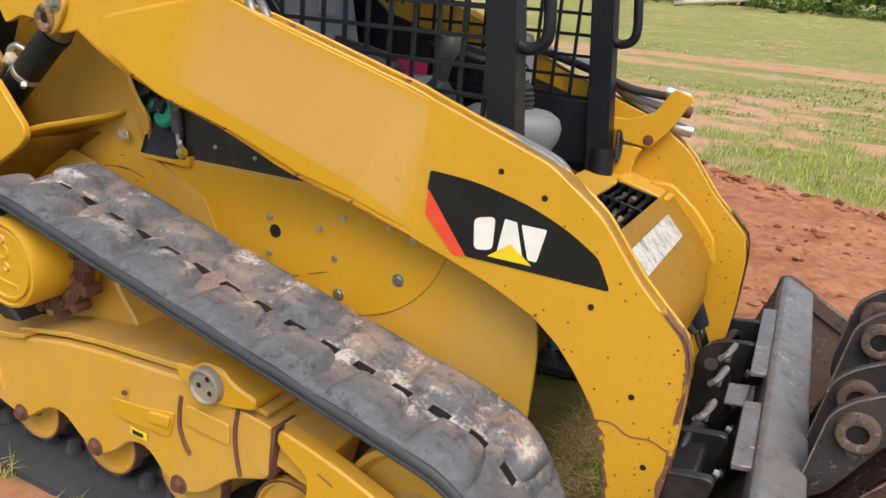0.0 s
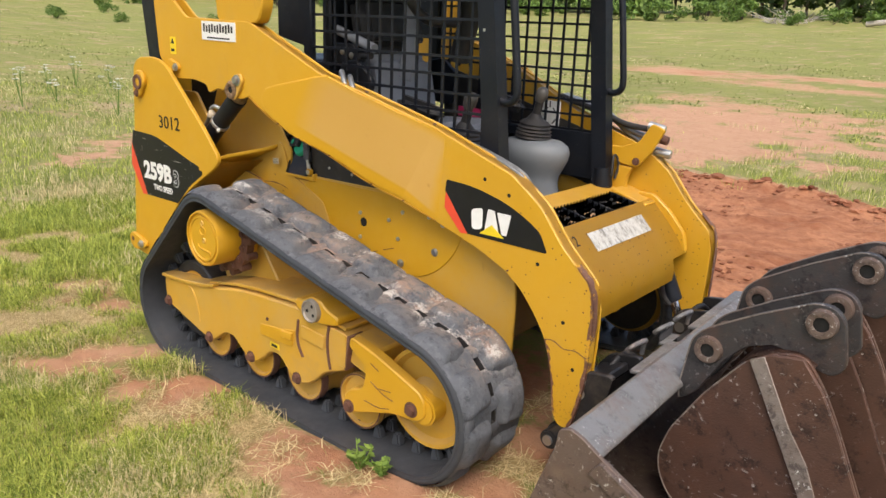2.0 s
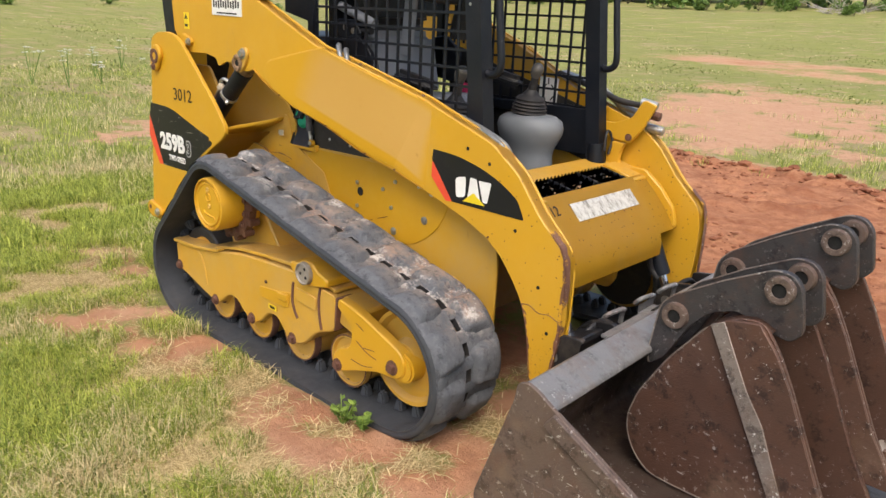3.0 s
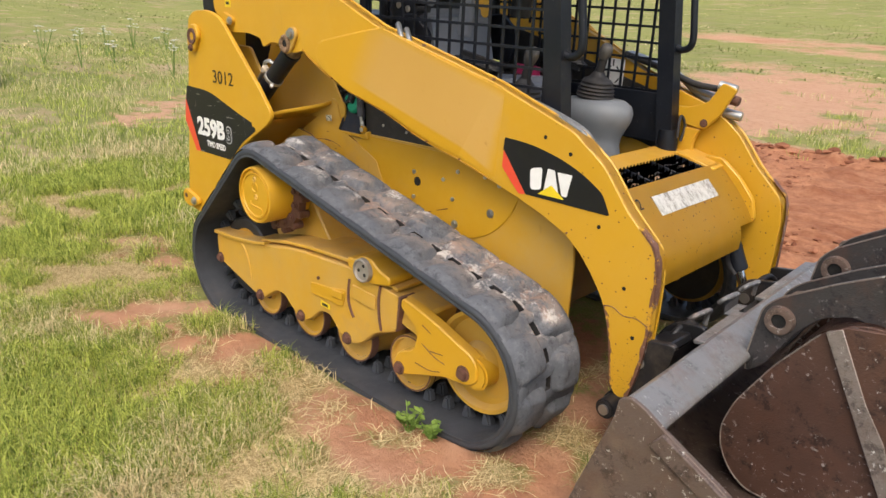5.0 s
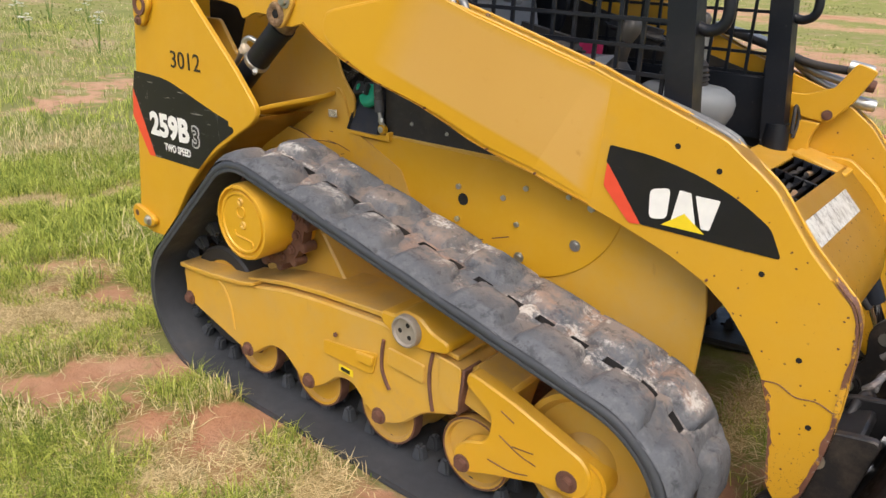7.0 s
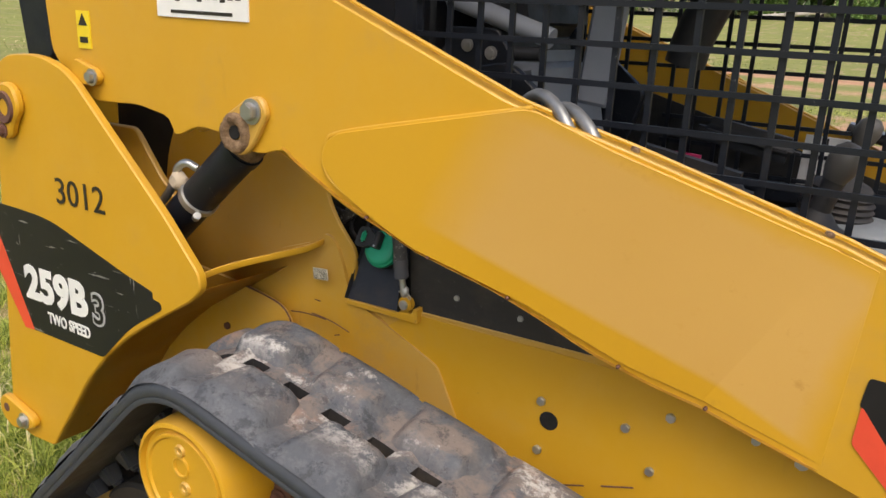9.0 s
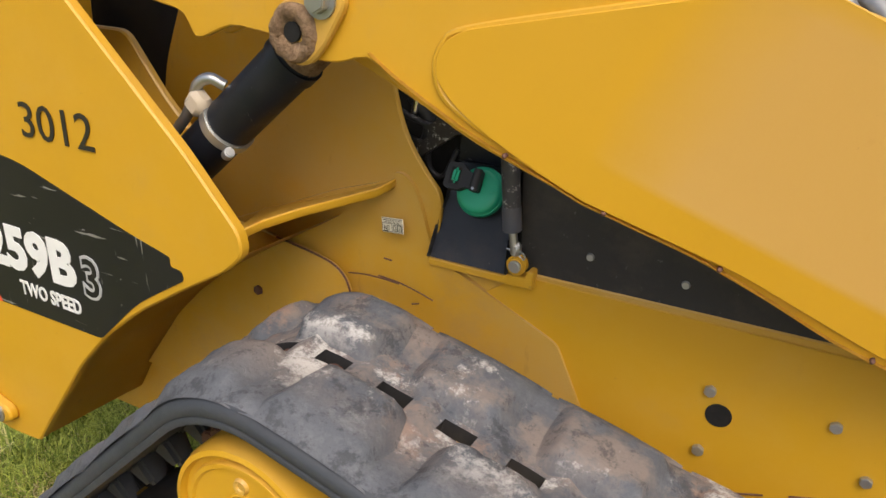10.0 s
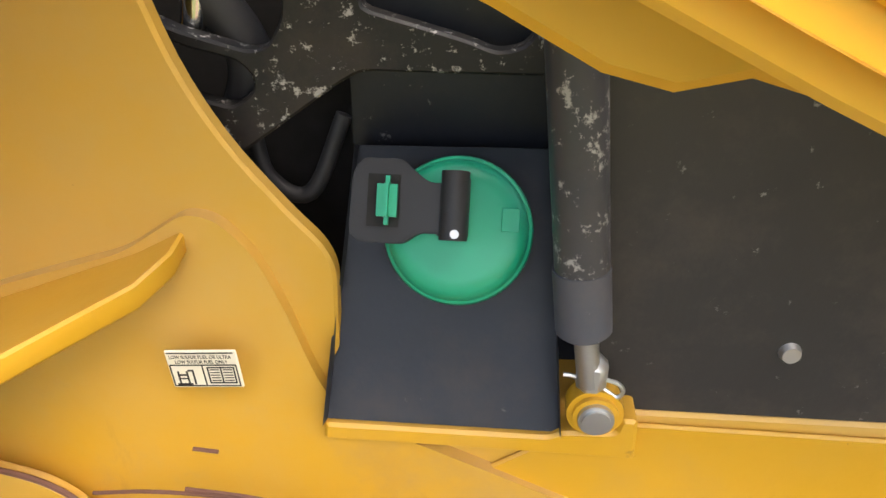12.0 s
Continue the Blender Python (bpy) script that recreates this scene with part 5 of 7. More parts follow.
text_mesh("lettering", "12", 0.06, INK, pose(0.925, -0.325, 0.7835) @ pose(0, 0, 0, 0, 47, 0) @ pose(0, 0, 0, 0, 0, 90), cross, squeeze=0.9, label="stencilled figure")
# raised wings at both ends of the step
for side in (-1, 1):
    o = lambda y: -side * y
    part("wing", plate(rounded([(0.66, 0.84), (0.69, 0.945), (0.763, 0.957), (0.745, 0.93), (0.735, 0.88), (0.75, 0.84), (0.783, 0.811), (0.894, 0.794), (1.01, 0.742), (1.04, 0.66), (0.98, 0.62), (0.8, 0.74)] if side < 0 else
                                [(0.66, 0.82), (0.69, 0.96), (0.763, 0.957), (0.745, 0.93), (0.735, 0.88), (0.75, 0.84), (0.783, 0.825), (0.80, 0.86), (0.87, 0.86), (0.95, 0.80), (1.02, 0.72), (1.04, 0.64), (0.98, 0.60), (0.8, 0.74)], 0.015), o(-0.47 if side < 0 else -0.43), o(-0.452 if side < 0 else -0.405), 0.003), YELLOW_WORN, cross)
    # tilt cylinder below the cross member
    tc = part("tilt_cylinder", rod((0.93, o(-0.36), 0.66), (1.035, o(-0.36), 0.44), 0.036, seg=24, bev=0.004), BLACK, loader, "black tilt cylinder with a chrome rod")
    part("chrome_rod", rod((1.035, o(-0.36), 0.44), (1.085, o(-0.36), 0.335), 0.019), CHROME, tc)
    part("hose", tube([(0.95, o(-0.30), 0.62), (0.99, o(-0.30), 0.54), (1.0, o(-0.32), 0.47), (1.03, o(-0.33), 0.43)], 0.012), BOOT, tc)

# cage posts lean back slightly
for side in (-1, 1):
    o = lambda y: -side * y
    yb = -0.39 if side < 0 else -0.375
    b = bmesh.new()
    lo = [(0.61, yb - 0.03, 0.84), (0.68, yb - 0.03, 0.84), (0.68, yb + 0.03, 0.84), (0.61, yb + 0.03, 0.84)]
    hi = [(0.508, yb - 0.03, 1.80), (0.578, yb - 0.03, 1.80), (0.578, yb + 0.03, 1.80), (0.508, yb + 0.03, 1.80)]
    va = [b.verts.new((x, o(y), z)) for x, y, z in lo]
    vb = [b.verts.new((x, o(y), z)) for x, y, z in hi]
    b.faces.new(va), b.faces.new(vb)
    for i in range(4):
        b.faces.new((va[i], va[(i + 1) % 4], vb[(i + 1) % 4], vb[i]))
    bevel(b, 0.014, 3, 40)
    post = part("cage_post", b, BLACK, loader, "black steel cab post with chipped paint")
    part("post_foot", lathe([(0.0, 0.041), (0.03, 0.041), (0.06, 0.040), (0.10, 0.037), (0.10, 0)], (0.648, o(yb + 0.005), 0.845), (-0.05, 0, 1), 20), BLACK, post)
    part("cable_loop", tube([(0.69, o(yb - 0.02), 0.90), (0.695, o(yb - 0.035), 0.96), (0.685, o(yb - 0.02), 1.0), (0.69, o(yb + 0.01), 0.99), (0.695, o(yb + 0.02), 0.92)], 0.006), BOOT, post)
    part("grab_handle", tube([(0.625, o(yb), 1.270), (0.655, o(yb), 1.262), (0.685, o(yb), 1.275), (0.695, o(yb), 1.31), (0.685, o(yb), 1.40), (0.660, o(yb), 1.60), (0.645, o(yb), 1.66), (0.62, o(yb), 1.685), (0.585, o(yb), 1.685)], 0.014, 12), BLACK, post, "bent black grab handle")
    bolt(post, (0.565, o(yb - 0.03), 1.50), (0, side, 0), 0.006, 0.003, ZINC, washer=False)
    # wire screen
    ys = -0.405
    scr = part("side_screen", box((0.10, o(ys), 1.78), (0.98, 0.03, 0.04), bev=0.006), BLACK, loader, "black welded mesh side screen")
    part("screen_frame", box((-0.36, o(ys), 1.55), (0.05, 0.03, 0.46), bev=0.006), BLACK, scr)
    part("screen_frame", box((0.26, o(ys), 1.052), (0.70, 0.03, 0.05), bev=0.006), BLACK, scr)
    for i in range(15):
        x = -0.33 + i * 0.064
        low = 1.05 if x > -0.09 else 1.32
        part("screen_bar", box((x, o(ys), (low + 1.77) / 2), (0.010, 0.007, 1.77 - low), bev=0), BLACK, scr, "", 0)
    for i in range(11):
        left = -0.09 if i < 4 else -0.37
        part("screen_bar", box(((left + 0.60) / 2, o(ys - 0.006), 1.085 + i * 0.064), (0.60 - left, 0.006, 0.010), bev=0), BLACK, scr, "", 0)
part("cab_floor", box((0.15, 0, 0.79), (1.0, 0.80, 0.03), bev=0.004), BLACK, loader, "dirty black cab floor")
part("cab_rear_wall", box((-0.42, 0, 1.42), (0.05, 0.52, 0.70), bev=0.01), BLACK, loader, "black cab rear wall")
part("cab_roof", box((0.06, 0, 1.83), (1.10, 0.86, 0.06), bev=0.02), BLACK, loader, "black cab roof")
part("kick_panel", box((0.50, 0.395, 0.98), (0.30, 0.02, 0.20), bev=0.004), BLACK, loader, "black kick panel")
# seat
seat = part("seat", box((-0.04, 0.0, 1.04), (0.44, 0.46, 0.13), (0, -4, 0), 0.04, seg=3), SEAT_GREY, loader, "grey vinyl operator seat")
part("backrest", box((-0.235, 0.0, 1.215), (0.12, 0.46, 0.32), (0, -12, 0), 0.045, seg=3), SEAT_GREY, seat)
part("headrest", box((-0.30, 0.0, 1.50), (0.12, 0.42, 0.26), (0, -12, 0), 0.05, seg=3), BLACK_PLASTIC, seat, "black upper backrest")
part("seat_base", box((-0.06, 0.0, 0.90), (0.40, 0.42, 0.18), bev=0.02), BLACK_PLASTIC, seat)
for y in (-0.28, 0.28):
    part("armrest", box((0.16, y, 1.19), (0.24, 0.075, 0.06), (0, 10, 0), 0.03, seg=3), BLACK_PLASTIC, seat)
    part("bracket", plate(rounded([(-0.28, 1.16), (-0.30, 1.34), (-0.20, 1.36), (-0.10, 1.28), (-0.14, 1.14)], 0.03), y - 0.012, y + 0.012, 0.003), BLACK, seat)
lap = part("lap_bar", tube([(-0.06, -0.27, 1.82), (0.02, -0.25, 1.66), (0.05, -0.16, 1.54), (0.06, 0.0, 1.52), (0.05, 0.16, 1.54), (0.02, 0.25, 1.66), (-0.06, 0.27, 1.82)], 0.022), BLACK_PLASTIC, loader, "padded black lap bar, raised")
part("bar_arm", box((-0.072, -0.09, 1.52), (0.075, 0.022, 0.50), (0, 6, 0), 0.008), SEAT_GREY, lap, "worn grey steel bar arm")
part("pad", tube([(0.03, 0.115, 1.36), (0.045, 0.11, 1.42), (0.085, 0.10, 1.52), (0.12, 0.09, 1.66)], 0.045, 16), BLACK_PLASTIC, lap, "thick black rubber pad")
part("link_tube", rod((-0.36, -0.25, 1.475), (-0.13, -0.25, 1.405), 0.020, seg=16), SEAT_GREY, lap, "grey link tube")
part("link_tube", rod((-0.37, -0.25, 1.365), (-0.15, -0.25, 1.375), 0.014, seg=16), BLACK_PLASTIC, lap)
hinge = part("hinge_plate", plate(rounded([(-0.36, 1.34), (-0.36, 1.42), (-0.24, 1.42), (-0.20, 1.36), (-0.22, 1.33)], 0.012), -0.27, -0.255, 0.002), BLACK, lap)
for x, z in ((-0.305, 1.385), (-0.25, 1.372)):
    bolt(hinge, (x, -0.27, z), (0, -1, 0), 0.010, 0.006, ZINC)
part("quarter_panel", plate([(-0.56, 1.44), (-0.36, 1.40), (-0.36, 1.82), (-0.56, 1.82)], -0.41, -0.395, 0.002), BLACK, loader, "black cab quarter panel")
part("quarter_panel", plate([(-0.56, 1.44), (-0.34, 1.44), (-0.34, 1.82), (-0.56, 1.82)], 0.425, 0.44, 0.002), BLACK, loader, "black cab quarter panel")
# control pods with joysticks
for yc in (0.22, -0.27):
    prof = [(0.0, 0.128), (0.03, 0.124), (0.07, 0.118), (0.10, 0.122), (0.135, 0.140), (0.17, 0.158), (0.20, 0.163), (0.228, 0.154), (0.246, 0.126), (0.252, 0.08), (0.253, 0)]
    b = lathe(prof, (0.385, yc, 0.80), (0, 0, 1), 40)
    for v in b.verts:
        v.co.y = yc + (v.co.y - yc) * 0.72
    pod = part("control_pod", b, GREY_PLASTIC, loader, "grey moulded joystick pod")
    part("boot", lathe([(0.0, 0.074), (0.008, 0.080), (0.015, 0.073), (0.022, 0.079), (0.029, 0.071), (0.036, 0.077), (0.043, 0.068), (0.050, 0.073), (0.057, 0.064), (0.066, 0.066), (0.076, 0.056), (0.082, 0.040), (0.094, 0.030), (0.11, 0.018)], (0.372, yc, 1.052), (0.08, 0, 1), 30), BOOT, pod, "ribbed black rubber boot")
    part("joystick", rod((0.378, yc, 1.14), (0.402, yc - 0.005, 1.226), 0.019, 0.0165, seg=18), BOOT, pod)
    part("grip", lathe([(-0.034, 0), (-0.034, 0.018), (-0.018, 0.024), (0.0, 0.027), (0.018, 0.024), (0.029, 0.013), (0.031, 0)], (0.407, yc - 0.006, 1.243), (0.35, 0, 1), 24), plain("worn grip", (0.085, 0.078, 0.07), 0.45), pod, "worn grey joystick grip")
part("red_tag", box((0.0, 0.24, 1.125), (0.13, 0.006, 0.045), (0, 2, 0), 0.001), PINK_FILM, loader, "magenta warning tag inside the cab")
crd = part("notice_card", box((0.315, 0.435, 1.125), (0.105, 0.004, 0.145), (0, 2, 0), 0.001), WHITE_FILM, loader, "white notice card with slashed marks")
for dx, dz, a in ((-0.02, 0.03, 40), (0.025, 0.03, -40), (-0.02, -0.02, -40), (0.025, -0.02, 40), (0.0, 0.055, 0)):
    part("mark", box((0.315 + dx, 0.432, 1.125 + dz), (0.006, 0.001, 0.028), (0, a, 0), 0), INK, crd, "", 0)
# hoses that lie on the arm's top edge
for dx, dz in ((0.0, 0.0), (0.045, -0.016)):
    part("arm_hose", tube([(-0.09 + dx, -0.47, 1.27 + dz), (-0.05 + dx, -0.51, 1.310 + dz), (-0.005 + dx, -0.55, 1.327 + dz), (0.04 + dx, -0.585, 1.312 + dz), (0.07 + dx, -0.60, 1.280 + dz), (0.10 + dx, -0.603, 1.245 + dz)], 0.0105), plain("worn pipe", (0.30, 0.30, 0.29), 0.45, 0.7, 0.4, 40), near_arm, "bent steel hydraulic pipe")
for i in range(2):
    part("arm_hose", tube([(0.30, -0.435 + i * 0.02, 1.145), (0.50, -0.445 + i * 0.02, 1.115), (0.66, -0.455 + i * 0.02, 1.078), (0.77, -0.465 + i * 0.02, 1.043), (0.80, -0.455 + i * 0.02, 1.01)], 0.009), plain("dull pipe", (0.20, 0.20, 0.195), 0.5, 0.5, 0.5, 60), near_arm, "steel hydraulic pipe")
for x, z in ((0.16, 1.26), (0.42, 1.165)):
    bolt(near_arm, (x, arm_y(x, z) + 0.03, z + 0.004), (0.3, 0, 1), 0.0075, 0.006, MUD, washer=False)
# auxiliary coupler bracket on the far arm
br = part("coupler_bracket", plate(rounded([(0.62, 1.04), (0.70, 1.04), (0.78, 1.07), (0.83, 1.15), (0.89, 1.13), (0.84, 1.03), (0.78, 0.96), (0.70, 0.97)], 0.012), 0.405, 0.42, 0.003), YELLOW, far_arm, "yellow coupler bracket")
for i, (z, l) in enumerate(((1.135, 0.05), (1.09, 0.06), (1.03, 0.05))):
    part("coupler", rod((0.80, 0.44 + i * 0.02, z), (0.87 + i * 0.01, 0.45 + i * 0.02, z - 0.012), 0.021, 0.019, seg=16, bev=0.003), ZINC if i != 1 else RUST, br, "hydraulic quick coupler")
for i in range(3):
    part("supply_hose", tube([(0.35, 0.46 + i * 0.025, 1.22), (0.55, 0.46 + i * 0.025, 1.17), (0.68, 0.46 + i * 0.02, 1.13 - i * 0.02), (0.80, 0.45 + i * 0.02, 1.12 - i * 0.04)], 0.013), STEEL if i else BOOT, far_arm, "hydraulic supply line")
bolt(br, (0.775, 0.405, 0.985), (0, -1, 0), 0.012, 0.008, RUST)

# ---- quick coupler and bucket in front ----
cpl = thing("attachment_coupler", "dark steel quick-attach coupler frame below the arms", "coupler")
part("base_plate", sheet([(1.10, 0.14), (1.16, 0.20), (1.225, 0.42), (1.23, 0.46)], -0.55, 0.55, 0.02), BLACK_STEEL, cpl)
for y in (-0.50, -0.30, 0.30, 0.50):
    part("pivot_ear", plate(rounded([(0.98, 0.13), (0.99, 0.20), (1.06, 0.27), (1.05, 0.38), (1.10, 0.44), (1.22, 0.46), (1.17, 0.22), (1.12, 0.13)], 0.03), y - 0.012, y + 0.012, 0.003), BLACK_STEEL, cpl)
    reach = 0.075 if abs(y) > 0.4 else 0.035
    part("pin_boss", rod((1.034, y - reach, 0.186), (1.034, y + reach, 0.186), 0.034, seg=24, bev=0.005), BLACK_STEEL, cpl)
    part("pin", rod((1.034, y - reach - 0.007, 0.186), (1.034, y + reach + 0.007, 0.186), 0.018, seg=16), STEEL, cpl)
    part("upper_boss", rod((1.10, y - 0.014, 0.36), (1.10, y + 0.03, 0.36), 0.026, seg=24, bev=0.005), STEEL, cpl)
for y in (-0.36, 0.30):
    part("lock_lever", tube([(1.12, y, 0.40), (1.13, y + 0.05, 0.43), (1.14, y + 0.10, 0.435), (1.15, y + 0.14, 0.41)], 0.012), BLACK_STEEL, cpl, "bent locking lever")

for y in (-0.20, 0.02, 0.20):
    part("bent_tab", tube([(1.13, y - 0.05, 0.44), (1.15, y - 0.045, 0.462), (1.16, y + 0.03, 0.462), (1.15, y + 0.045, 0.44), (1.145, y + 0.045, 0.40)], 0.009, 8), LIP_STEEL, cpl, "bent scuffed steel tab")
for y, z in ((-0.42, 0.33), (-0.36, 0.38), (-0.24, 0.30), (-0.10, 0.36), (0.10, 0.34), (0.24, 0.38)):
    bolt(cpl, (1.168 + (z - 0.2) * 0.25, y, z), (-1, 0, 0.28), 0.014, 0.012, STEEL)
part("stop_block", box((1.13, -0.39, 0.405), (0.10, 0.14, 0.03), (0, -18, 0), 0.006), BLACK_STEEL, cpl, "dirty black stop block")

BX0, BX1 = -0.955, 0.955
bucket = thing("loader_bucket", "dark brown steel loader bucket resting on the soil", "loader bucket")
back = curve2([(1.33, 0.462), (1.285, 0.44), (1.225, 0.28), (1.17, 0.12), (1.175, 0.05), (1.24, 0.022)], 4) + [(1.5, 0.018), (1.85, 0.014), (2.10, 0.012)]
part("shell", sheet(back, BX0 + 0.01, BX1 - 0.01, 0.014), BUCKET_STEEL, bucket)
lip = part("top_lip", plate(rounded([(1.285, 0.440), (1.296, 0.484), (1.312, 0.492), (1.402, 0.450), (1.408, 0.436), (1.398, 0.424), (1.33, 0.425)], 0.005, 2), BX0 + 0.0145, BX1 - 0.0145, 0), LIP_STEEL, bucket, "scuffed bright steel top lip", 25)
for y0, y1 in ((-0.44, -0.12), (0.06, 0.60)):
    part("backing_strip", box((1.274, (y0 + y1) / 2, 0.464), (0.044, y1 - y0, 0.014), (0, -8, 0), 0.003), LIP_STEEL, bucket)
# serrated grip channel between the strips
guard = part("serrated_guard", box((1.240, -0.03, 0.436), (0.066, 0.125, 0.006), (0, -8, 0), 0.001), LIP_STEEL, bucket, "serrated steel grip channel")
for x0, z0 in ((1.208, 0.436), (1.272, 0.446)):
    saw = [(-0.0925, 0.0)] + [(-0.0925 + i * 0.0052, 0.026 + 0.007 * (i % 2)) for i in range(25)] + [(0.0325, 0.0)]
    q = bmesh.new()
    f = q.faces.new([q.verts.new((x0, y, z0 + h)) for y, h in saw])
    bmesh.ops.solidify(q, geom=[f], thickness=0.005)
    part("toothed_edge", q, LIP_STEEL, guard)
SIDEP = rounded([(1.286, 0.486), (1.278, 0.43), (1.150, 0.06), (1.165, 0.012), (2.10, 0.012), (2.13, 0.04), (1.422, 0.444), (1.356, 0.486), (1.318, 0.499)], [0.012, 0.02, 0.02, 0.02, 0.01, 0.01, 0.01, 0.02, 0.012])
for y in (BX0, BX1 - 0.014):
    sd = part("side_plate", plate(SIDEP, y, y + 0.014, 0.002), BUCKET_STEEL, bucket)
    part("edge_strip", plate([(1.418, 0.442), (1.386, 0.398), (2.08, 0.010), (2.135, 0.040)], y - 0.012, y + 0.022, 0.003), BUCKET_STEEL, sd)
for x0 in (1.33, 1.395, 1.455):
    part("embossed_shape", plate(rounded([(x0, 0.150), (x0, 0.198), (x0 + 0.042, 0.198), (x0 + 0.042, 0.150)], 0.008), BX0 - 0.003, BX0 + 0.002, 0.001), BUCKET_STEEL, bucket)
part("cutting_edge", box((2.06, 0, 0.014), (0.20, 1.93, 0.022), (0, 0, 0), 0.004), POLISHED, bucket, "worn bright cutting edge")


def digging_bucket(label, y0, y1, dx, dz):
    bk = thing("digging_bucket", label, "excavator bucket", (1.65 + dx, (y0 + y1) / 2, 0.03 + dz), group="spare digging buckets")
    base = bk.location.copy()

    def sub(name, bm, mat, parent=bk, lab="", smooth=40):
        bmesh.ops.translate(bm, vec=Vector((dx, 0, dz)) - base, verts=bm.verts[:])
        ob = part(name, bm, mat, None, lab, smooth)
        ob.parent = parent
        return ob

    cheek = rounded([(1.585, 0.61), (1.66, 0.655), (1.74, 0.668), (1.80, 0.585), (1.85, 0.489), (1.974, 0.215), (2.075, 0.035), (1.55, 0.03), (1.455, 0.035), (1.395, 0.085), (1.362, 0.150), (1.356, 0.215), (1.385, 0.309), (1.474, 0.463)], 0.03, 3)
    for y, d in ((y0, 1), (y1, -1)):
        sub("cheek", plate(cheek, y, y + d * 0.014, 0.002), BROWN_STEEL)
        sub("side_cutter", plate([(1.60, 0.622), (1.645, 0.648), (1.735, 0.662), (1.797, 0.583), (1.848, 0.489), (1.972, 0.215), (2.075, 0.035), (1.895, 0.035), (1.84, 0.15), (1.74, 0.375)], y - d * 0.014, y, 0.003), BROWN_STEEL)
        sub("weld_strip", plate([(1.594, 0.618), (1.634, 0.640), (1.73, 0.45), (1.79, 0.36), (1.88, 0.150), (1.915, 0.036), (1.882, 0.036), (1.838, 0.146)], y - d * 0.0165, y - d * 0.004, 0.002), RUBBED, bk, "strip rubbed to pale bare steel")
        sub("bright_edge", tube([(x, y - d * 0.001, z) for x, z in cheek[24:] + cheek[:2]], 0.0022, 6, n=1), RUBBED)
    shell = curve2([(1.76, 0.632), (1.70, 0.655), (1.62, 0.632), (1.56, 0.585), (1.474, 0.463), (1.392, 0.309), (1.364, 0.215), (1.37, 0.150), (1.40, 0.092), (1.46, 0.045), (1.56, 0.036)], 3) + [(1.85, 0.034), (2.06, 0.032)]
    sub("shell", sheet(shell, y0 + 0.01, y1 - 0.01, 0.012), BROWN_STEEL)
    sub("inner_seam", tube([(1.80, (y0 + y1) / 2 + 0.02, 0.05), (1.60, (y0 + y1) / 2, 0.055), (1.45, (y0 + y1) / 2, 0.10), (1.39, (y0 + y1) / 2, 0.22), (1.48, (y0 + y1) / 2, 0.45)], 0.006), DARK_STEEL)
    sub("lip_plate", box((2.03, (y0 + y1) / 2, 0.045), (0.16, y1 - y0 - 0.03, 0.022), bev=0.004), POLISHED, bk, "polished lip plate")
    n = 3
    for i in range(n):
        yy = y0 + (i + 0.5) * (y1 - y0) / n
        t = sub("tooth_adapter", box((2.08, yy, 0.062), (0.22, 0.052, 0.040), (0, 5, 0), 0.018, seg=3), BROWN_STEEL)
        sub("tooth_tip", box((2.20, yy, 0.050), (0.13, 0.046, 0.026), (0, 5, 0), 0.008), LIP_STEEL, bk)
    ear = rounded([(1.378, 0.385), (1.372, 0.44), (1.395, 0.605), (1.43, 0.645), (1.58, 0.735), (1.725, 0.808), (1.775, 0.808), (1.808, 0.775), (1.832, 0.64), (1.80, 0.605), (1.74, 0.62), (1.64, 0.655), (1.56, 0.625), (1.50, 0.56), (1.43, 0.43)], 0.022, 3)
    for k, y in enumerate((y0 + 0.055, y0 + 0.225)):
        e = sub("ear", plate(ear, y, y + 0.026, 0.003), DARK_STEEL, bk, "dark plate ear with pin bosses")
        sub("bright_edge", tube([(x, y, z) for x, z in ear[2:24]], 0.0022, 6, n=1), RUBBED)
        for x, z in ((1.451, 0.584), (1.751, 0.755)):
            sub("pin_boss", lathe([(-0.018, 0.022), (-0.020, 0.030), (-0.018, 0.040), (0.0, 0.044), (0.044, 0.044), (0.044, 0.022), (-0.018, 0.022)], (x, y, z), (0, 1, 0), 28), BUCKET_STEEL)
            sub("bore", rod((x, y - 0.012, z), (x, y + 0.036, z), 0.0225, seg=20), HOLE_SHADE)
    return bk


turned = Matrix.Translation((1.297, -0.95, 0)) @ pose(0, 0, 0, 0, 0, 1.9) @ Matrix.Translation((-1.297, 0.95, 0))
bucket.matrix_world = turned
digging_bucket("brown rusted digging bucket lying nose down in the loader bucket", -0.42, -0.12, 0.0, 0.0)
digging_bucket("dark digging bucket standing behind the brown one", -0.085, 0.215, 0.03, 0.085)

# ---- ground, field and distance ----
def fade(v, a, b):
    """0 at a, 1 at b."""
    return min(1.0, max(0.0, (v - a) / (b - a)))


def lush(x, y):
    """How thick the grass stands, 0 to 1: tufts, thin patches and the trodden strip along the belt."""
    c = 0.6 * noise.noise(Vector((x * 1.5, y * 1.5, 4.0))) + 0.75 * noise.noise(Vector((x * 4.6, y * 4.6, 4.0))) + 0.3 * noise.noise(Vector((x * 0.35, y * 0.35, 9.0)))
    worn = math.exp(-((y + 1.08) / 0.24) ** 2) * fade(x, -1.9, -0.9) * fade(x, 1.7, 0.9)
    side = math.exp(-((x + 1.55) / 0.55) ** 2 - ((y + 0.9) / 0.5) ** 2)
    return fade(c + 0.22 - 0.15 * worn - 0.15 * side + 0.20 * math.exp(-((x + 0.1) / 0.9) ** 2 - ((y + 1.75) / 0.35) ** 2), -0.28, 0.34)


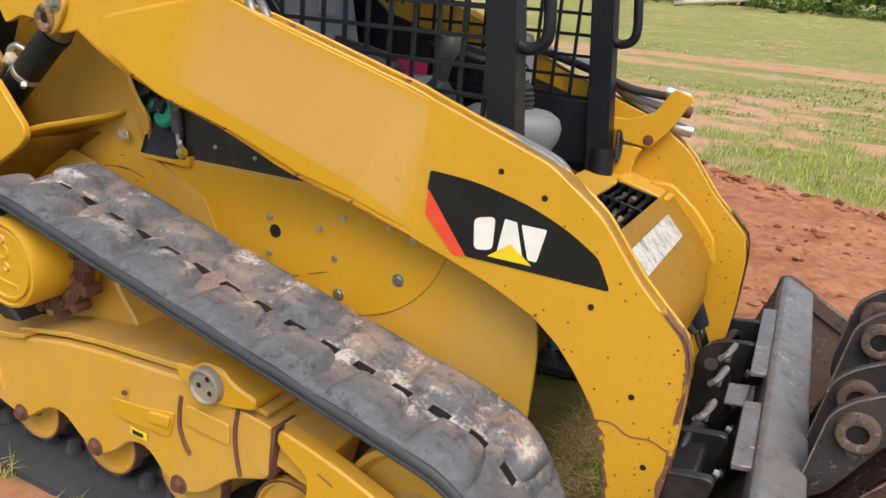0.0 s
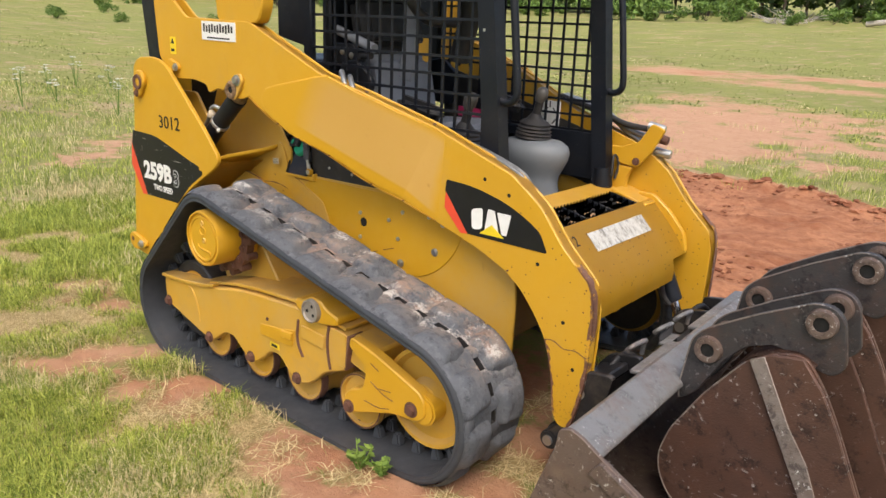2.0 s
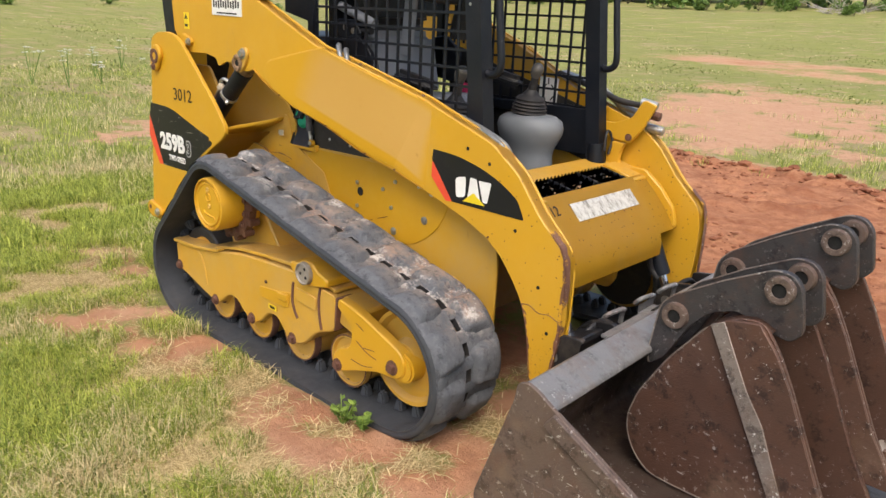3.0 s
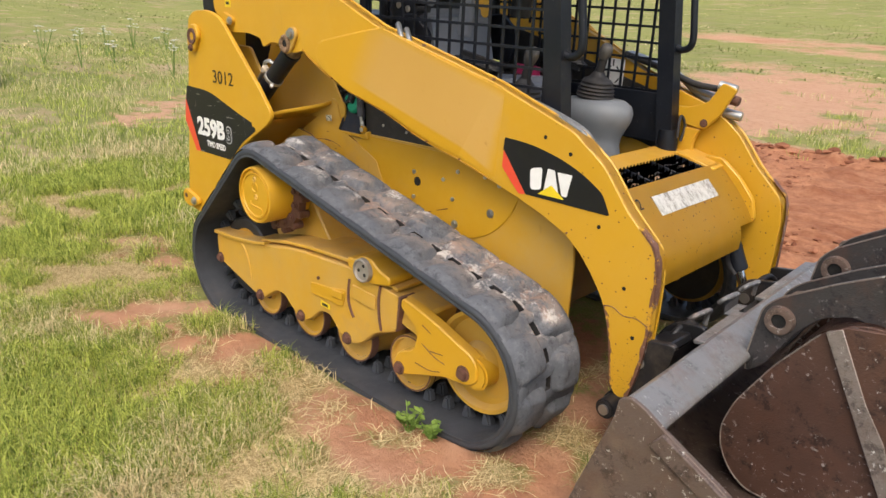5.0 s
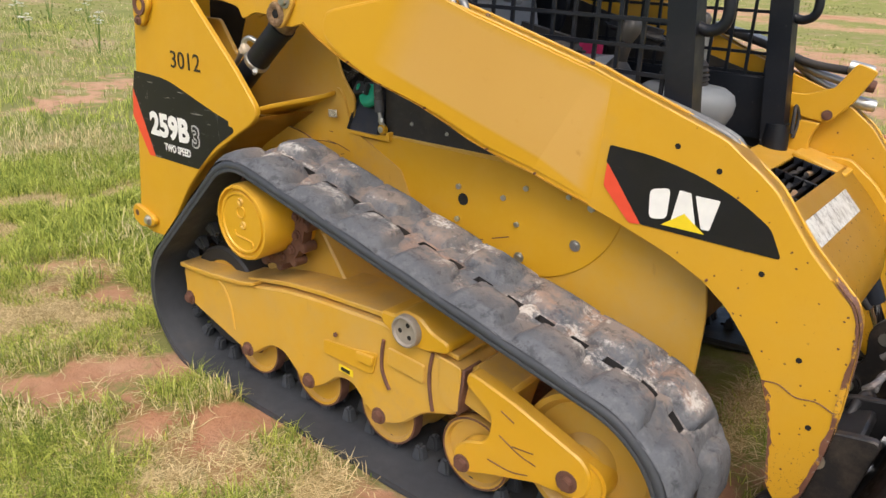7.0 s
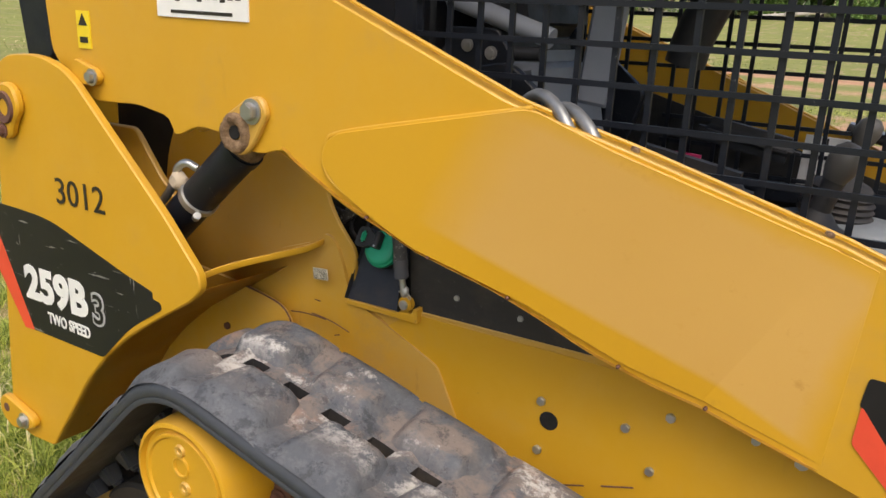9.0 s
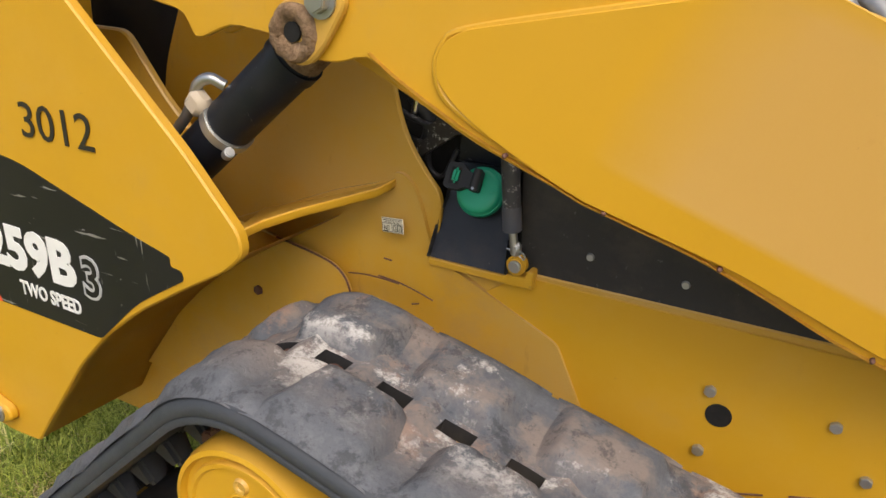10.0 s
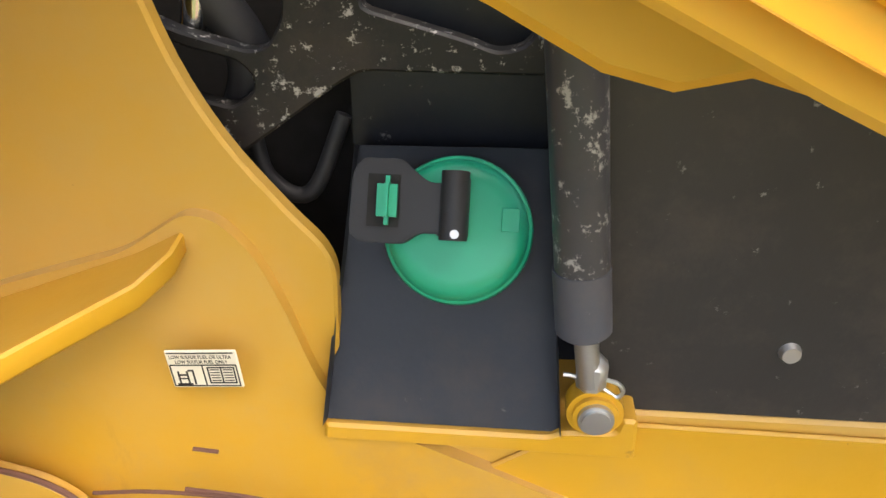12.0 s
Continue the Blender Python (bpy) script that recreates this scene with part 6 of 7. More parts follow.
def blot(x, y, cx, cy, rx, ry):
    return 1.0 - fade(math.hypot((x - cx) / rx, (y - cy) / ry), 0.45, 1.15)


def bare_ground(x, y):
    """How bare and how dark the ground is: the churned pad beside the machine, pale soil past it, a far streak, a
    darker tone beneath the machine, worn spots along the belt.
    """
    n1 = noise.noise(Vector((x * 0.55, y * 0.55, 3.1)))
    n2 = noise.noise(Vector((x * 1.7, y * 1.7, 7.7)))
    n3 = noise.noise(Vector((x * 0.16, y * 0.5, 11.0)))
    n4 = noise.noise(Vector((x * 6.5, y * 6.5, 2.7)))
    edge = 5.55 - 0.5 * min(3.0, max(0.0, x)) ** 1.4 + n1 * 0.5
    pad = fade(y, 0.7, 1.3) * fade(y, edge + 0.35, edge) * fade(x, -2.8 + n1, -1.8 + n1)
    pale = fade(y, 4.0, 5.2) * fade(y, 20.0, 11.0) * fade(x, -1.9 - 0.3 * y, -0.9 - 0.3 * y) * min(1.0, max(0.0, 0.50 + n3 * 1.5 + n2 * 0.9 + n1 * 0.5 + n4 * 0.35))
    streak = fade(y, 18.0, 20.5) * fade(y, 27.5, 24.0) * fade(x, -13, -8) * min(1.0, max(0.0, 0.60 + n3 * 1.3 + n2 * 0.4))
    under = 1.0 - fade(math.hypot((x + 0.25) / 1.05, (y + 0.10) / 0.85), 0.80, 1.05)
    worn = max(1.0 * blot(x, y, -0.45, -1.06, 0.66, 0.32), 0.7 * blot(x, y, -1.05, -1.25, 0.42, 0.22), 0.95 * blot(x, y, 0.50, -1.04, 0.60, 0.26), 0.9 * blot(x, y, 0.84, -0.90, 0.45, 0.34), 0.6 * blot(x, y, -1.13, -1.33, 0.25, 0.14), 0.55 * blot(x, y, -1.86, -0.88, 0.3, 0.15), 0.7 * blot(x, y, -0.5, -0.98, 0.35, 0.2), 0.7 * blot(x, y, -1.75, -0.75, 0.5, 0.26), 0.65 * blot(x, y, 0.95, -0.45, 0.4, 0.6))
    spots = fade(0.30 + n1 * 0.55 + n2 * 0.5 + n4 * 0.35, 0.44, 0.80) * 0.85 * fade(math.hypot(x, y), 14, 6)
    bare = max(pad, pale, streak, under * (0.8 + 0.5 * n2), worn * (0.85 + 0.45 * n2 + 0.95 * n4), spots)
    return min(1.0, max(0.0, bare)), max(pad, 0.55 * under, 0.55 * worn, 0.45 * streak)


def ground_height(x, y):
    r = math.hypot(x, y)
    far = max(0.0, r - 8)
    h = 0.018 * noise.noise(Vector((x * 0.8, y * 0.8, 0))) + 0.008 * noise.noise(Vector((x * 4, y * 4, 5)))
    if -2.5 < x < 5.0 and 0.9 < y < 8:
        k = fade(y, 0.9, 1.6) * fade(y, 8, 6.5) * fade(x, -2.5, -1.5)
        h += k * (0.09 * abs(noise.noise(Vector((x * 2.2, y * 3.4, 9)))) + 0.025 * noise.noise(Vector((x * 8, y * 9, 2))))
    if -3.0 < x < 3.2 and 2.5 < y < 6.6:
        # low ridge of pushed-up clay along the far edge of the churned pad
        rim = 5.45 - 0.5 * max(0.0, x) ** 1.4 + 0.5 * noise.noise(Vector((x * 0.55, y * 0.55, 3.1)))
        h += math.exp(-((y - rim) / 0.20) ** 2) * (0.022 + 0.05 * noise.noise(Vector((x * 2.6, y * 2.6, 14))) + 0.03 * noise.noise(Vector((x * 7, y * 7, 14))))
    calm = fade(math.hypot((x - 0.4) / 1.9, y / 1.2), 0.8, 1.3)
    sunk = 0.034 * fade(math.hypot(max(0.0, abs(x + 0.12) - 0.88), max(0.0, abs(y) - 1.0)), 0.55, 0.0) * (1.0 + 0.35 * noise.noise(Vector((x * 5, y * 5, 21))))
    # trodden flat where the belts and rollers stand
    sunk *= 1.0 - 0.9 * fade(abs(x + 0.12), 0.80, 0.66) * fade(abs(y), 0.94, 0.86)
    return h * calm + sunk - 0.004 + 0.00105 * far * far / (1 + far * 0.018) + 0.12 * min(1, far / 30) * noise.noise(Vector((x * 0.05, y * 0.05, 1)))


def ground_material():
    k = Mat("field soil and turf")
    g = k.node("ShaderNodeVertexColor")
    g.layer_name = "bare"
    sc = k.node("ShaderNodeSeparateColor", Color=g.outputs["Color"])
    sep, dark = sc.outputs[0], sc.outputs[1]
    red = k.mix(k.noise(2.3, 7, 0.6), (0.42, 0.180, 0.088), (0.57, 0.285, 0.155))
    red = k.mix(k.ramp(k.noise(14, 7, 0.7), 0.42, 0.66, 0.0, 0.6), red, (0.20, 0.066, 0.032))
    red = k.mix(k.ramp(k.noise(0.9, 8, 0.75, (1, 2.2, 1)), 0.46, 0.62, 0.0, 0.7), red, (0.24, 0.080, 0.038))
    red = k.mix(k.ramp(k.noise(1.6, 8, 0.7, (1, 1.8, 1)), 0.55, 0.66, 0.0, 0.6), red, (0.52, 0.27, 0.15))
    tan = k.mix(k.noise(3.1, 7, 0.6), (0.47, 0.255, 0.150), (0.60, 0.385, 0.245))
    tan = k.mix(k.ramp(k.noise(11, 7, 0.7), 0.5, 0.68, 0.0, 0.5), tan, (0.34, 0.155, 0.08))
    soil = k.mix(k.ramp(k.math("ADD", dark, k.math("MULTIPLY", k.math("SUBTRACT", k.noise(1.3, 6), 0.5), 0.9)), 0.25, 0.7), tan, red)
    thatch = k.mix(k.ramp(k.noise(55, 8, 0.85), 0.3, 0.7), (0.15, 0.10, 0.045), (0.66, 0.54, 0.31))
    thatch = k.mix(k.ramp(k.noise(9, 7, 0.7), 0.48, 0.66, 0.0, 0.55), thatch, (0.36, 0.185, 0.095))
    green = k.mix(k.noise(38, 8, 0.8), (0.13, 0.15, 0.035), (0.40, 0.40, 0.125))
    thin = k.math("SUBTRACT", 1.0, sc.outputs[2])
    dry = k.ramp(k.math("ADD", thin, k.math("MULTIPLY", k.math("SUBTRACT", k.noise(7, 8, 0.75), 0.5), 1.0)), 0.35, 0.75)
    turf = k.mix(dry, green, thatch)
    turf = k.mix(k.ramp(k.noise(0.22, 7, 0.7), 0.44, 0.62, 0.0, 0.65), turf, (0.22, 0.225, 0.08))
    turf = k.mix(k.ramp(k.noise(0.55, 8, 0.75, (1, 2.6, 1)), 0.50, 0.62, 0.0, 0.6), turf, (0.32, 0.295, 0.125))
    turf = k.mix(k.ramp(k.noise(0.9, 8, 0.75, (1, 2.2, 1)), 0.54, 0.64, 0.0, 0.55), turf, (0.15, 0.19, 0.04))
    edge = k.math("ADD", sep, k.math("MULTIPLY", k.math("SUBTRACT", k.noise(9, 9, 0.78), 0.5), 1.9))
    base = k.mix(k.ramp(edge, 0.36, 0.66), turf, soil)
    clod = k.math("ADD", k.noise(22, 8, 0.7), k.math("MULTIPLY", k.noise(90, 5, 0.7), 0.5))
    k.bump(clod, 0.8, 0.03)
    return k.done(base, 0.95, spec=0.15)


def build_ground():
    xs, v = [0.0], 0.0
    while v < 420:
        v += 0.05 if v < 3.0 else 0.05 * (v / 3.0) ** 1.15
        xs.append(v)
    axis = [-a for a in xs[:0:-1]] + xs
    n = len(axis)
    verts, cols = [], []
    for y in axis:
        for x in axis:
            verts.append((x, y, ground_height(x, y)))
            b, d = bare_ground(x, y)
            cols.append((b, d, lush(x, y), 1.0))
    faces = [(j * n + i, j * n + i + 1, (j + 1) * n + i + 1, (j + 1) * n + i) for j in range(n - 1) for i in range(n - 1)]
    me = bpy.data.meshes.new("ground")
    me.from_pydata(verts, [], faces)
    ca = me.color_attributes.new("bare", "FLOAT_COLOR", "POINT")
    ca.data.foreach_set("color", np.array(cols, dtype=np.float32).ravel())
    me.materials.append(ground_material())
    me.shade_smooth()
    return tagged(new("ground", me), "red clay soil with patchy green and straw-coloured turf", "ground", kind="structure")


ground = build_ground()


def grass_material(name, dry_bias=0.0, even=False):
    k = Mat(name)
    r = k.node("ShaderNodeNewGeometry").outputs["Random Per Island"]
    big = k.math("ADD", k.noise(0.55, 7, 0.7), k.math("MULTIPLY", k.noise(0.07, 4, 0.6), 0.35))
    green = k.mix(r, (0.11, 0.175, 0.022), (0.74, 0.77, 0.18))
    if even:
        green = k.mix(r, (0.175, 0.205, 0.052), (0.25, 0.27, 0.08))
    straw = k.mix(r, (0.38, 0.27, 0.11), (0.92, 0.79, 0.47))
    f = k.math("ADD", k.ramp(big, 0.60, 0.82, -0.34 + dry_bias, 0.33 + dry_bias), k.math("MULTIPLY", r, 0.52))
    base = k.mix(k.ramp(f, 0.38, 0.48), green, straw)
    k.done(base, 0.6, spec=0.25)
    # light shines through the thin blades
    tr = k.node("ShaderNodeBsdfTranslucent", Color=base)
    mx = k.node("ShaderNodeMixShader", Fac=0.42)
    out = k.t.nodes["Material Output"]
    k.t.links.new(k.b.outputs[0], mx.inputs[1])
    k.t.links.new(tr.outputs[0], mx.inputs[2])
    k.t.links.new(mx.outputs[0], out.inputs[0])
    return k.m


GRASS, LITTER, FIELD, MEADOW = grass_material("grass blades"), grass_material("dead grass", 1.0), grass_material("field grass", 0.0, True), grass_material("meadow blades", 0.10)


def grass(name, label, count, place, hmin, hmax, wide, seed, lean=0.7, flat=False, material=None):
    """Single blades, each a bent tapering strip; flat: dead litter lying down."""
    rs = np.random.RandomState(seed)
    V, F = [], []
    made = 0
    while made < count:
        x, y, size = place(rs)
        if not size:
            continue
        z = ground_height(x, y)
        a, h = rs.uniform(0, 6.283), rs.uniform(hmin, hmax) * size
        l = rs.uniform(0.15, lean) * h
        dx, dy = math.cos(a), math.sin(a)
        w = wide * rs.uniform(0.6, 1.3)
        px, py = -dy * w / 2, dx * w / 2
        i = len(V)
        if flat:
            z1, z2 = z + 0.006 + rs.uniform(0, 0.012), z + 0.004 + rs.uniform(0, 0.012)
            k = rs.uniform(-0.25, 0.25) * h
            V += [(x - px, y - py, z + 0.003), (x + px, y + py, z + 0.003), (x + dx * h * 0.5 - dy * k + px, y + dy * h * 0.5 + dx * k + py, z1), (x + dx * h * 0.5 - dy * k - px, y + dy * h * 0.5 + dx * k - py, z1), (x + dx * h, y + dy * h, z2)]
        else:
            V += [(x - px, y - py, z - 0.005), (x + px, y + py, z - 0.005), (x + dx * l * 0.35 + px * 0.8, y + dy * l * 0.35 + py * 0.8, z + h * 0.62), (x + dx * l * 0.35 - px * 0.8, y + dy * l * 0.35 - py * 0.8, z + h * 0.62), (x + dx * l, y + dy * l, z + h * rs.uniform(0.75, 1.0))]
        F += [(i, i + 1, i + 2, i + 3), (i + 3, i + 2, i + 4)]
        made += 1
    me = bpy.data.meshes.new(name)
    me.from_pydata(V, [], F)
    me.materials.append(material or GRASS)
    return tagged(new(name, me), label, "grass", kind="stuff")


def turf_here(x, y, rs):
    return rs.random_sample() > bare_ground(x, y)[0] * 2.0 - 0.12


def near_spot(rs):
    x, y = rs.uniform(-4.3, 2.1), rs.uniform(-3.0, 0.9)
    edge = min(fade(x, -4.3, -3.3), fade(x, 2.1, 1.3), fade(y, -3.0, -2.2), fade(y, 0.9, 0.5))
    if edge + 0.5 * noise.noise(Vector((x * 1.1, y * 1.1, 41))) * (edge < 1) < rs.random_sample():
        return x, y, 0
    if (-1.12 < x < 1.0 and y > -0.91 and not (x > 0.70 and -0.60 < y)) or not turf_here(x, y, rs):
        return x, y, 0
    if 1.08 < x < 2.4 and -1.0 < y < 1.0:
        return x, y, 0
    if 0.7 < x < 1.1 and y > -0.9 and rs.random_sample() < 0.8:
        return x, y, 0
    c = lush(x, y) + 0.35 * noise.noise(Vector((x * 9, y * 9, 4)))
    return x, y, 0 if c < rs.uniform(0.12, 0.75) else 0.35 + 0.8 * c


def litter_spot(rs):
    x, y = rs.uniform(-3.4, 1.8), rs.uniform(-2.3, 0.6)
    if (-1.12 < x < 2.3 and y > -0.95 and not 0.7 < x < 1.1) or lush(x, y) > rs.uniform(0.25, 1.1) or bare_ground(x, y)[0] > rs.uniform(0.05, 0.75):
        return x, y, 0
    return x, y, 1.0


def mid_spot(rs):
    d = 1.2 + 14 * rs.random_sample() ** 1.5
    a = rs.uniform(0.5, 3.6)
    x, y = d * math.cos(a), d * math.sin(a)
    if -1.6 < x < 2.3 and -1.0 < y < 1.0:
        return x, y, 0
    tuft = noise.noise(Vector((x * 0.9, y * 1.3, 31))) + 0.5 * noise.noise(Vector((x * 3.0, y * 3.0, 31)))
    if not turf_here(x, y, rs) and not (y > 5.2 + 0.4 * x and tuft > 0.30 and rs.random_sample() < 0.5):
        return x, y, 0
    c = lush(x, y)
    return x, y, 0 if c < rs.uniform(0.0, 0.8) else 0.5 + 1.0 * c


def far_spot(rs):
    d = 10 + 62 * rs.random_sample() ** 1.4
    a = rs.uniform(1.0, 3.4)
    x, y = d * math.cos(a), d * math.sin(a)
    if not turf_here(x, y, rs):
        return x, y, 0
    c = noise.noise(Vector((x * 0.25, y * 0.25, 4)))
    return x, y, 0 if c + rs.uniform(-0.5, 0.4) < 0.0 else 0.6 + 1.2 * max(0.0, c)


grass("turf_grass", "patchy short green and dry grass beside the belt", 235000, near_spot, 0.016, 0.062, 0.0034, 11, 1.6)
grass("grass_litter", "dead straw litter lying on the soil", 95000, litter_spot, 0.03, 0.11, 0.0030, 14, flat=True, material=LITTER)
grass("meadow_grass", "meadow grass and weeds round the machine", 90000, mid_spot, 0.02, 0.085, 0.006, 12, 1.4, material=MEADOW)
grass("field_grass", "pale grass of the far field", 36000, far_spot, 0.02, 0.06, 0.030, 13, 1.8, material=FIELD)


def clods():
    """Broken lumps of red clay on the churned pad."""
    rs = np.random.RandomState(31)
    V, F = [], []
    base = bmesh.new()
    bmesh.ops.create_icosphere(base, subdivisions=1, radius=1.0)
    bv = np.array([v.co[:] for v in base.verts])
    bf = [[v.index for v in f.verts] for f in base.faces]
    base.free()
    made = 0
    while made < 2200:
        x, y = rs.uniform(-2.4, 3.5), rs.uniform(0.95, 8.0)
        d = bare_ground(x, y)[1]
        rim = 5.45 - 0.5 * max(0.0, x) ** 1.4 + 0.5 * noise.noise(Vector((x * 0.55, y * 0.55, 3.1)))
        heap = math.exp(-((y - rim) / 0.22) ** 2)
        if rs.random_sample() > d * max(0.03, 0.2 + 1.3 * noise.noise(Vector((x * 1.1, y * 1.6, 8)))) + 1.3 * heap * max(0.0, 0.35 + noise.noise(Vector((x * 2.0, y * 2.0, 18)))):
            continue
        s = 0.004 + (0.022 + 0.03 * heap) * rs.random_sample() ** 4
        q = bv * s * np.array((1.3, 1.3, 0.6)) * rs.uniform(0.6, 1.4, 3) * rs.uniform(0.65, 1.3, (len(bv), 1)) + np.array((x, y, ground_height(x, y) + s * 0.3))
        F += [[i + len(V) for i in f] for f in bf]
        V += [tuple(p) for p in q]
        made += 1
    me = bpy.data.meshes.new("soil_clods")
    me.from_pydata(V, [], F)
    k = Mat("clay clods")
    r = k.node("ShaderNodeNewGeometry").outputs["Random Per Island"]
    k.bump(k.noise(60, 6), 0.5, 0.01)
    me.materials.append(k.done(k.mix(r, (0.17, 0.06, 0.032), (0.40, 0.18, 0.10)), 0.95, spec=0.1))
    return tagged(new("soil_clods", me), "broken clods of dark red clay", "soil", kind="stuff")


clods()


# trees and brush along the far edge
def leaf_material(name, a, b):
    k = Mat(name)
    r = k.node("ShaderNodeNewGeometry").outputs["Random Per Island"]
    return k.done(k.mix(r, a, b), 0.6, spec=0.3)


LEAF = leaf_material("tree leaves", (0.022, 0.048, 0.010), (0.085, 0.14, 0.030))
BUSH = leaf_material("bush leaves", (0.06, 0.12, 0.020), (0.17, 0.26, 0.055))
WEED = leaf_material("weed leaves", (0.09, 0.15, 0.025), (0.22, 0.32, 0.06))
FLOWER = plain("white petals", (0.75, 0.75, 0.70), 0.6)
BARK = plain("bark", (0.10, 0.075, 0.055), 0.9, 0, 0.4, 8)
DEADWOOD = plain("bleached wood", (0.42, 0.38, 0.33), 0.85, 0, 0.3, 8)


def crown(centres, count, size, rs):
    V, F = [], []
    for _ in range(count):
        c, r = centres[rs.randint(len(centres))]
        d = rs.normal(size=3)
        d /= np.linalg.norm(d)
        p = np.array(c) + d * r * rs.uniform(0.55, 1.05) * np.array((1, 1, 0.8))
        u = rs.normal(size=3)
        u /= np.linalg.norm(u)
        w = np.cross(u, rs.normal(size=3))
        w /= np.linalg.norm(w)
        s = size * rs.uniform(0.6, 1.4)
        i = len(V)
        V += [tuple(p - u * s), tuple(p + w * s * 0.5), tuple(p + u * s), tuple(p - w * s * 0.5)]
        F.append((i, i + 1, i + 2, i + 3))
    return V, F


def leaves(name, V, F, material, parent):
    me = bpy.data.meshes.new(name)
    me.from_pydata(V, [], F)
    me.materials.append(material)
    ob = new(name, me)
    ob.parent = parent
    return ob


def tree(x, y, h, seed, bush=False):
    rs = np.random.RandomState(seed)
    z = ground_height(x, y)
    t = thing("bush" if bush else "tree", "leafy green bush at the field's edge" if bush else "dark green broadleaf tree at the field's edge", "bush" if bush else "tree", (x, y, z), group="far hedge" if bush else "far treeline")
    centres = []
    b = None
    if not bush:
        b = rod((0, 0, -0.2), (0, 0, h * 0.55), 0.02 * h, 0.010 * h, seg=8)
    for i in range(6 if bush else 9):
        a, rr = rs.uniform(0, 6.28), h * rs.uniform(0.08, 0.5 if bush else 0.34)
        c = (rr * math.cos(a), rr * math.sin(a), h * (rs.uniform(0.15, 0.6) if bush else rs.uniform(0.16, 0.82)))
        centres.append((c, h * rs.uniform(0.2, 0.3)))
        b = rod((0, 0, h * 0.03 if bush else h * rs.uniform(0.1, 0.35)), c, 0.008 * h, 0.003 * h, seg=5, bm=b)
    part("trunk", b, BARK, t)
    V, F = crown(centres, 600 if bush else 1000, h * (0.06 if bush else 0.05), rs)
    leaves("crown", V, F, BUSH if bush else LEAF, t)


rt = random.Random(3)
for i in range(64):
    a = radians(74 + i * 1.6 + rt.uniform(-0.6, 0.6))
    d = rt.uniform(94, 116)
    tree(d * math.cos(a), d * math.sin(a), rt.uniform(9, 14), 100 + i)
for i in range(60):
    a = radians(74 + i * 1.7 + rt.uniform(-0.8, 0.8))
    d = rt.uniform(78, 92)
    tree(d * math.cos(a), d * math.sin(a), rt.uniform(1.6, 3.8) if i % 5 else 5.0, 200 + i, True)
# low shrubs dotted over the rise behind the machine
for i in range(16):
    a, d = radians(rt.uniform(138, 172)), rt.uniform(38, 70)
    tree(d * math.cos(a), d * math.sin(a), rt.uniform(0.7, 1.5), 300 + i, True)

# felled trunk and brush heap by the trees
log = thing("fallen_log", "bleached fallen log at the field's edge", "log", (-12.0, 80.0, ground_height(-12, 80)))
part("stem", rod((-3.5, 0, 0.30), (3.5, 1.0, 1.15), 0.28, 0.12, seg=12), DEADWOOD, log)
for i in range(5):
    part("branch", rod((-1.5 + i, 0.2, 0.6), (-1.0 + i * 1.1, 0.6 - 0.5 * (i % 2), 1.4 + 0.3 * (i % 3)), 0.07, 0.02, seg=6), DEADWOOD, log)
heap = thing("brush_heap", "heap of grey dead branches", "brush heap", (-22.0, 79.0, ground_height(-22, 79)))
for i in range(60):
    a, l = rt.uniform(0, 6.28), rt.uniform(1.2, 3.2)
    p = Vector((rt.uniform(-2, 2), rt.uniform(-1, 1), rt.uniform(0, 0.6)))
    part("branch", rod(p, p + Vector((l * math.cos(a), l * math.sin(a) * 0.5, rt.uniform(0.1, 1.6))), 0.05, 0.012, seg=5), DEADWOOD, heap)


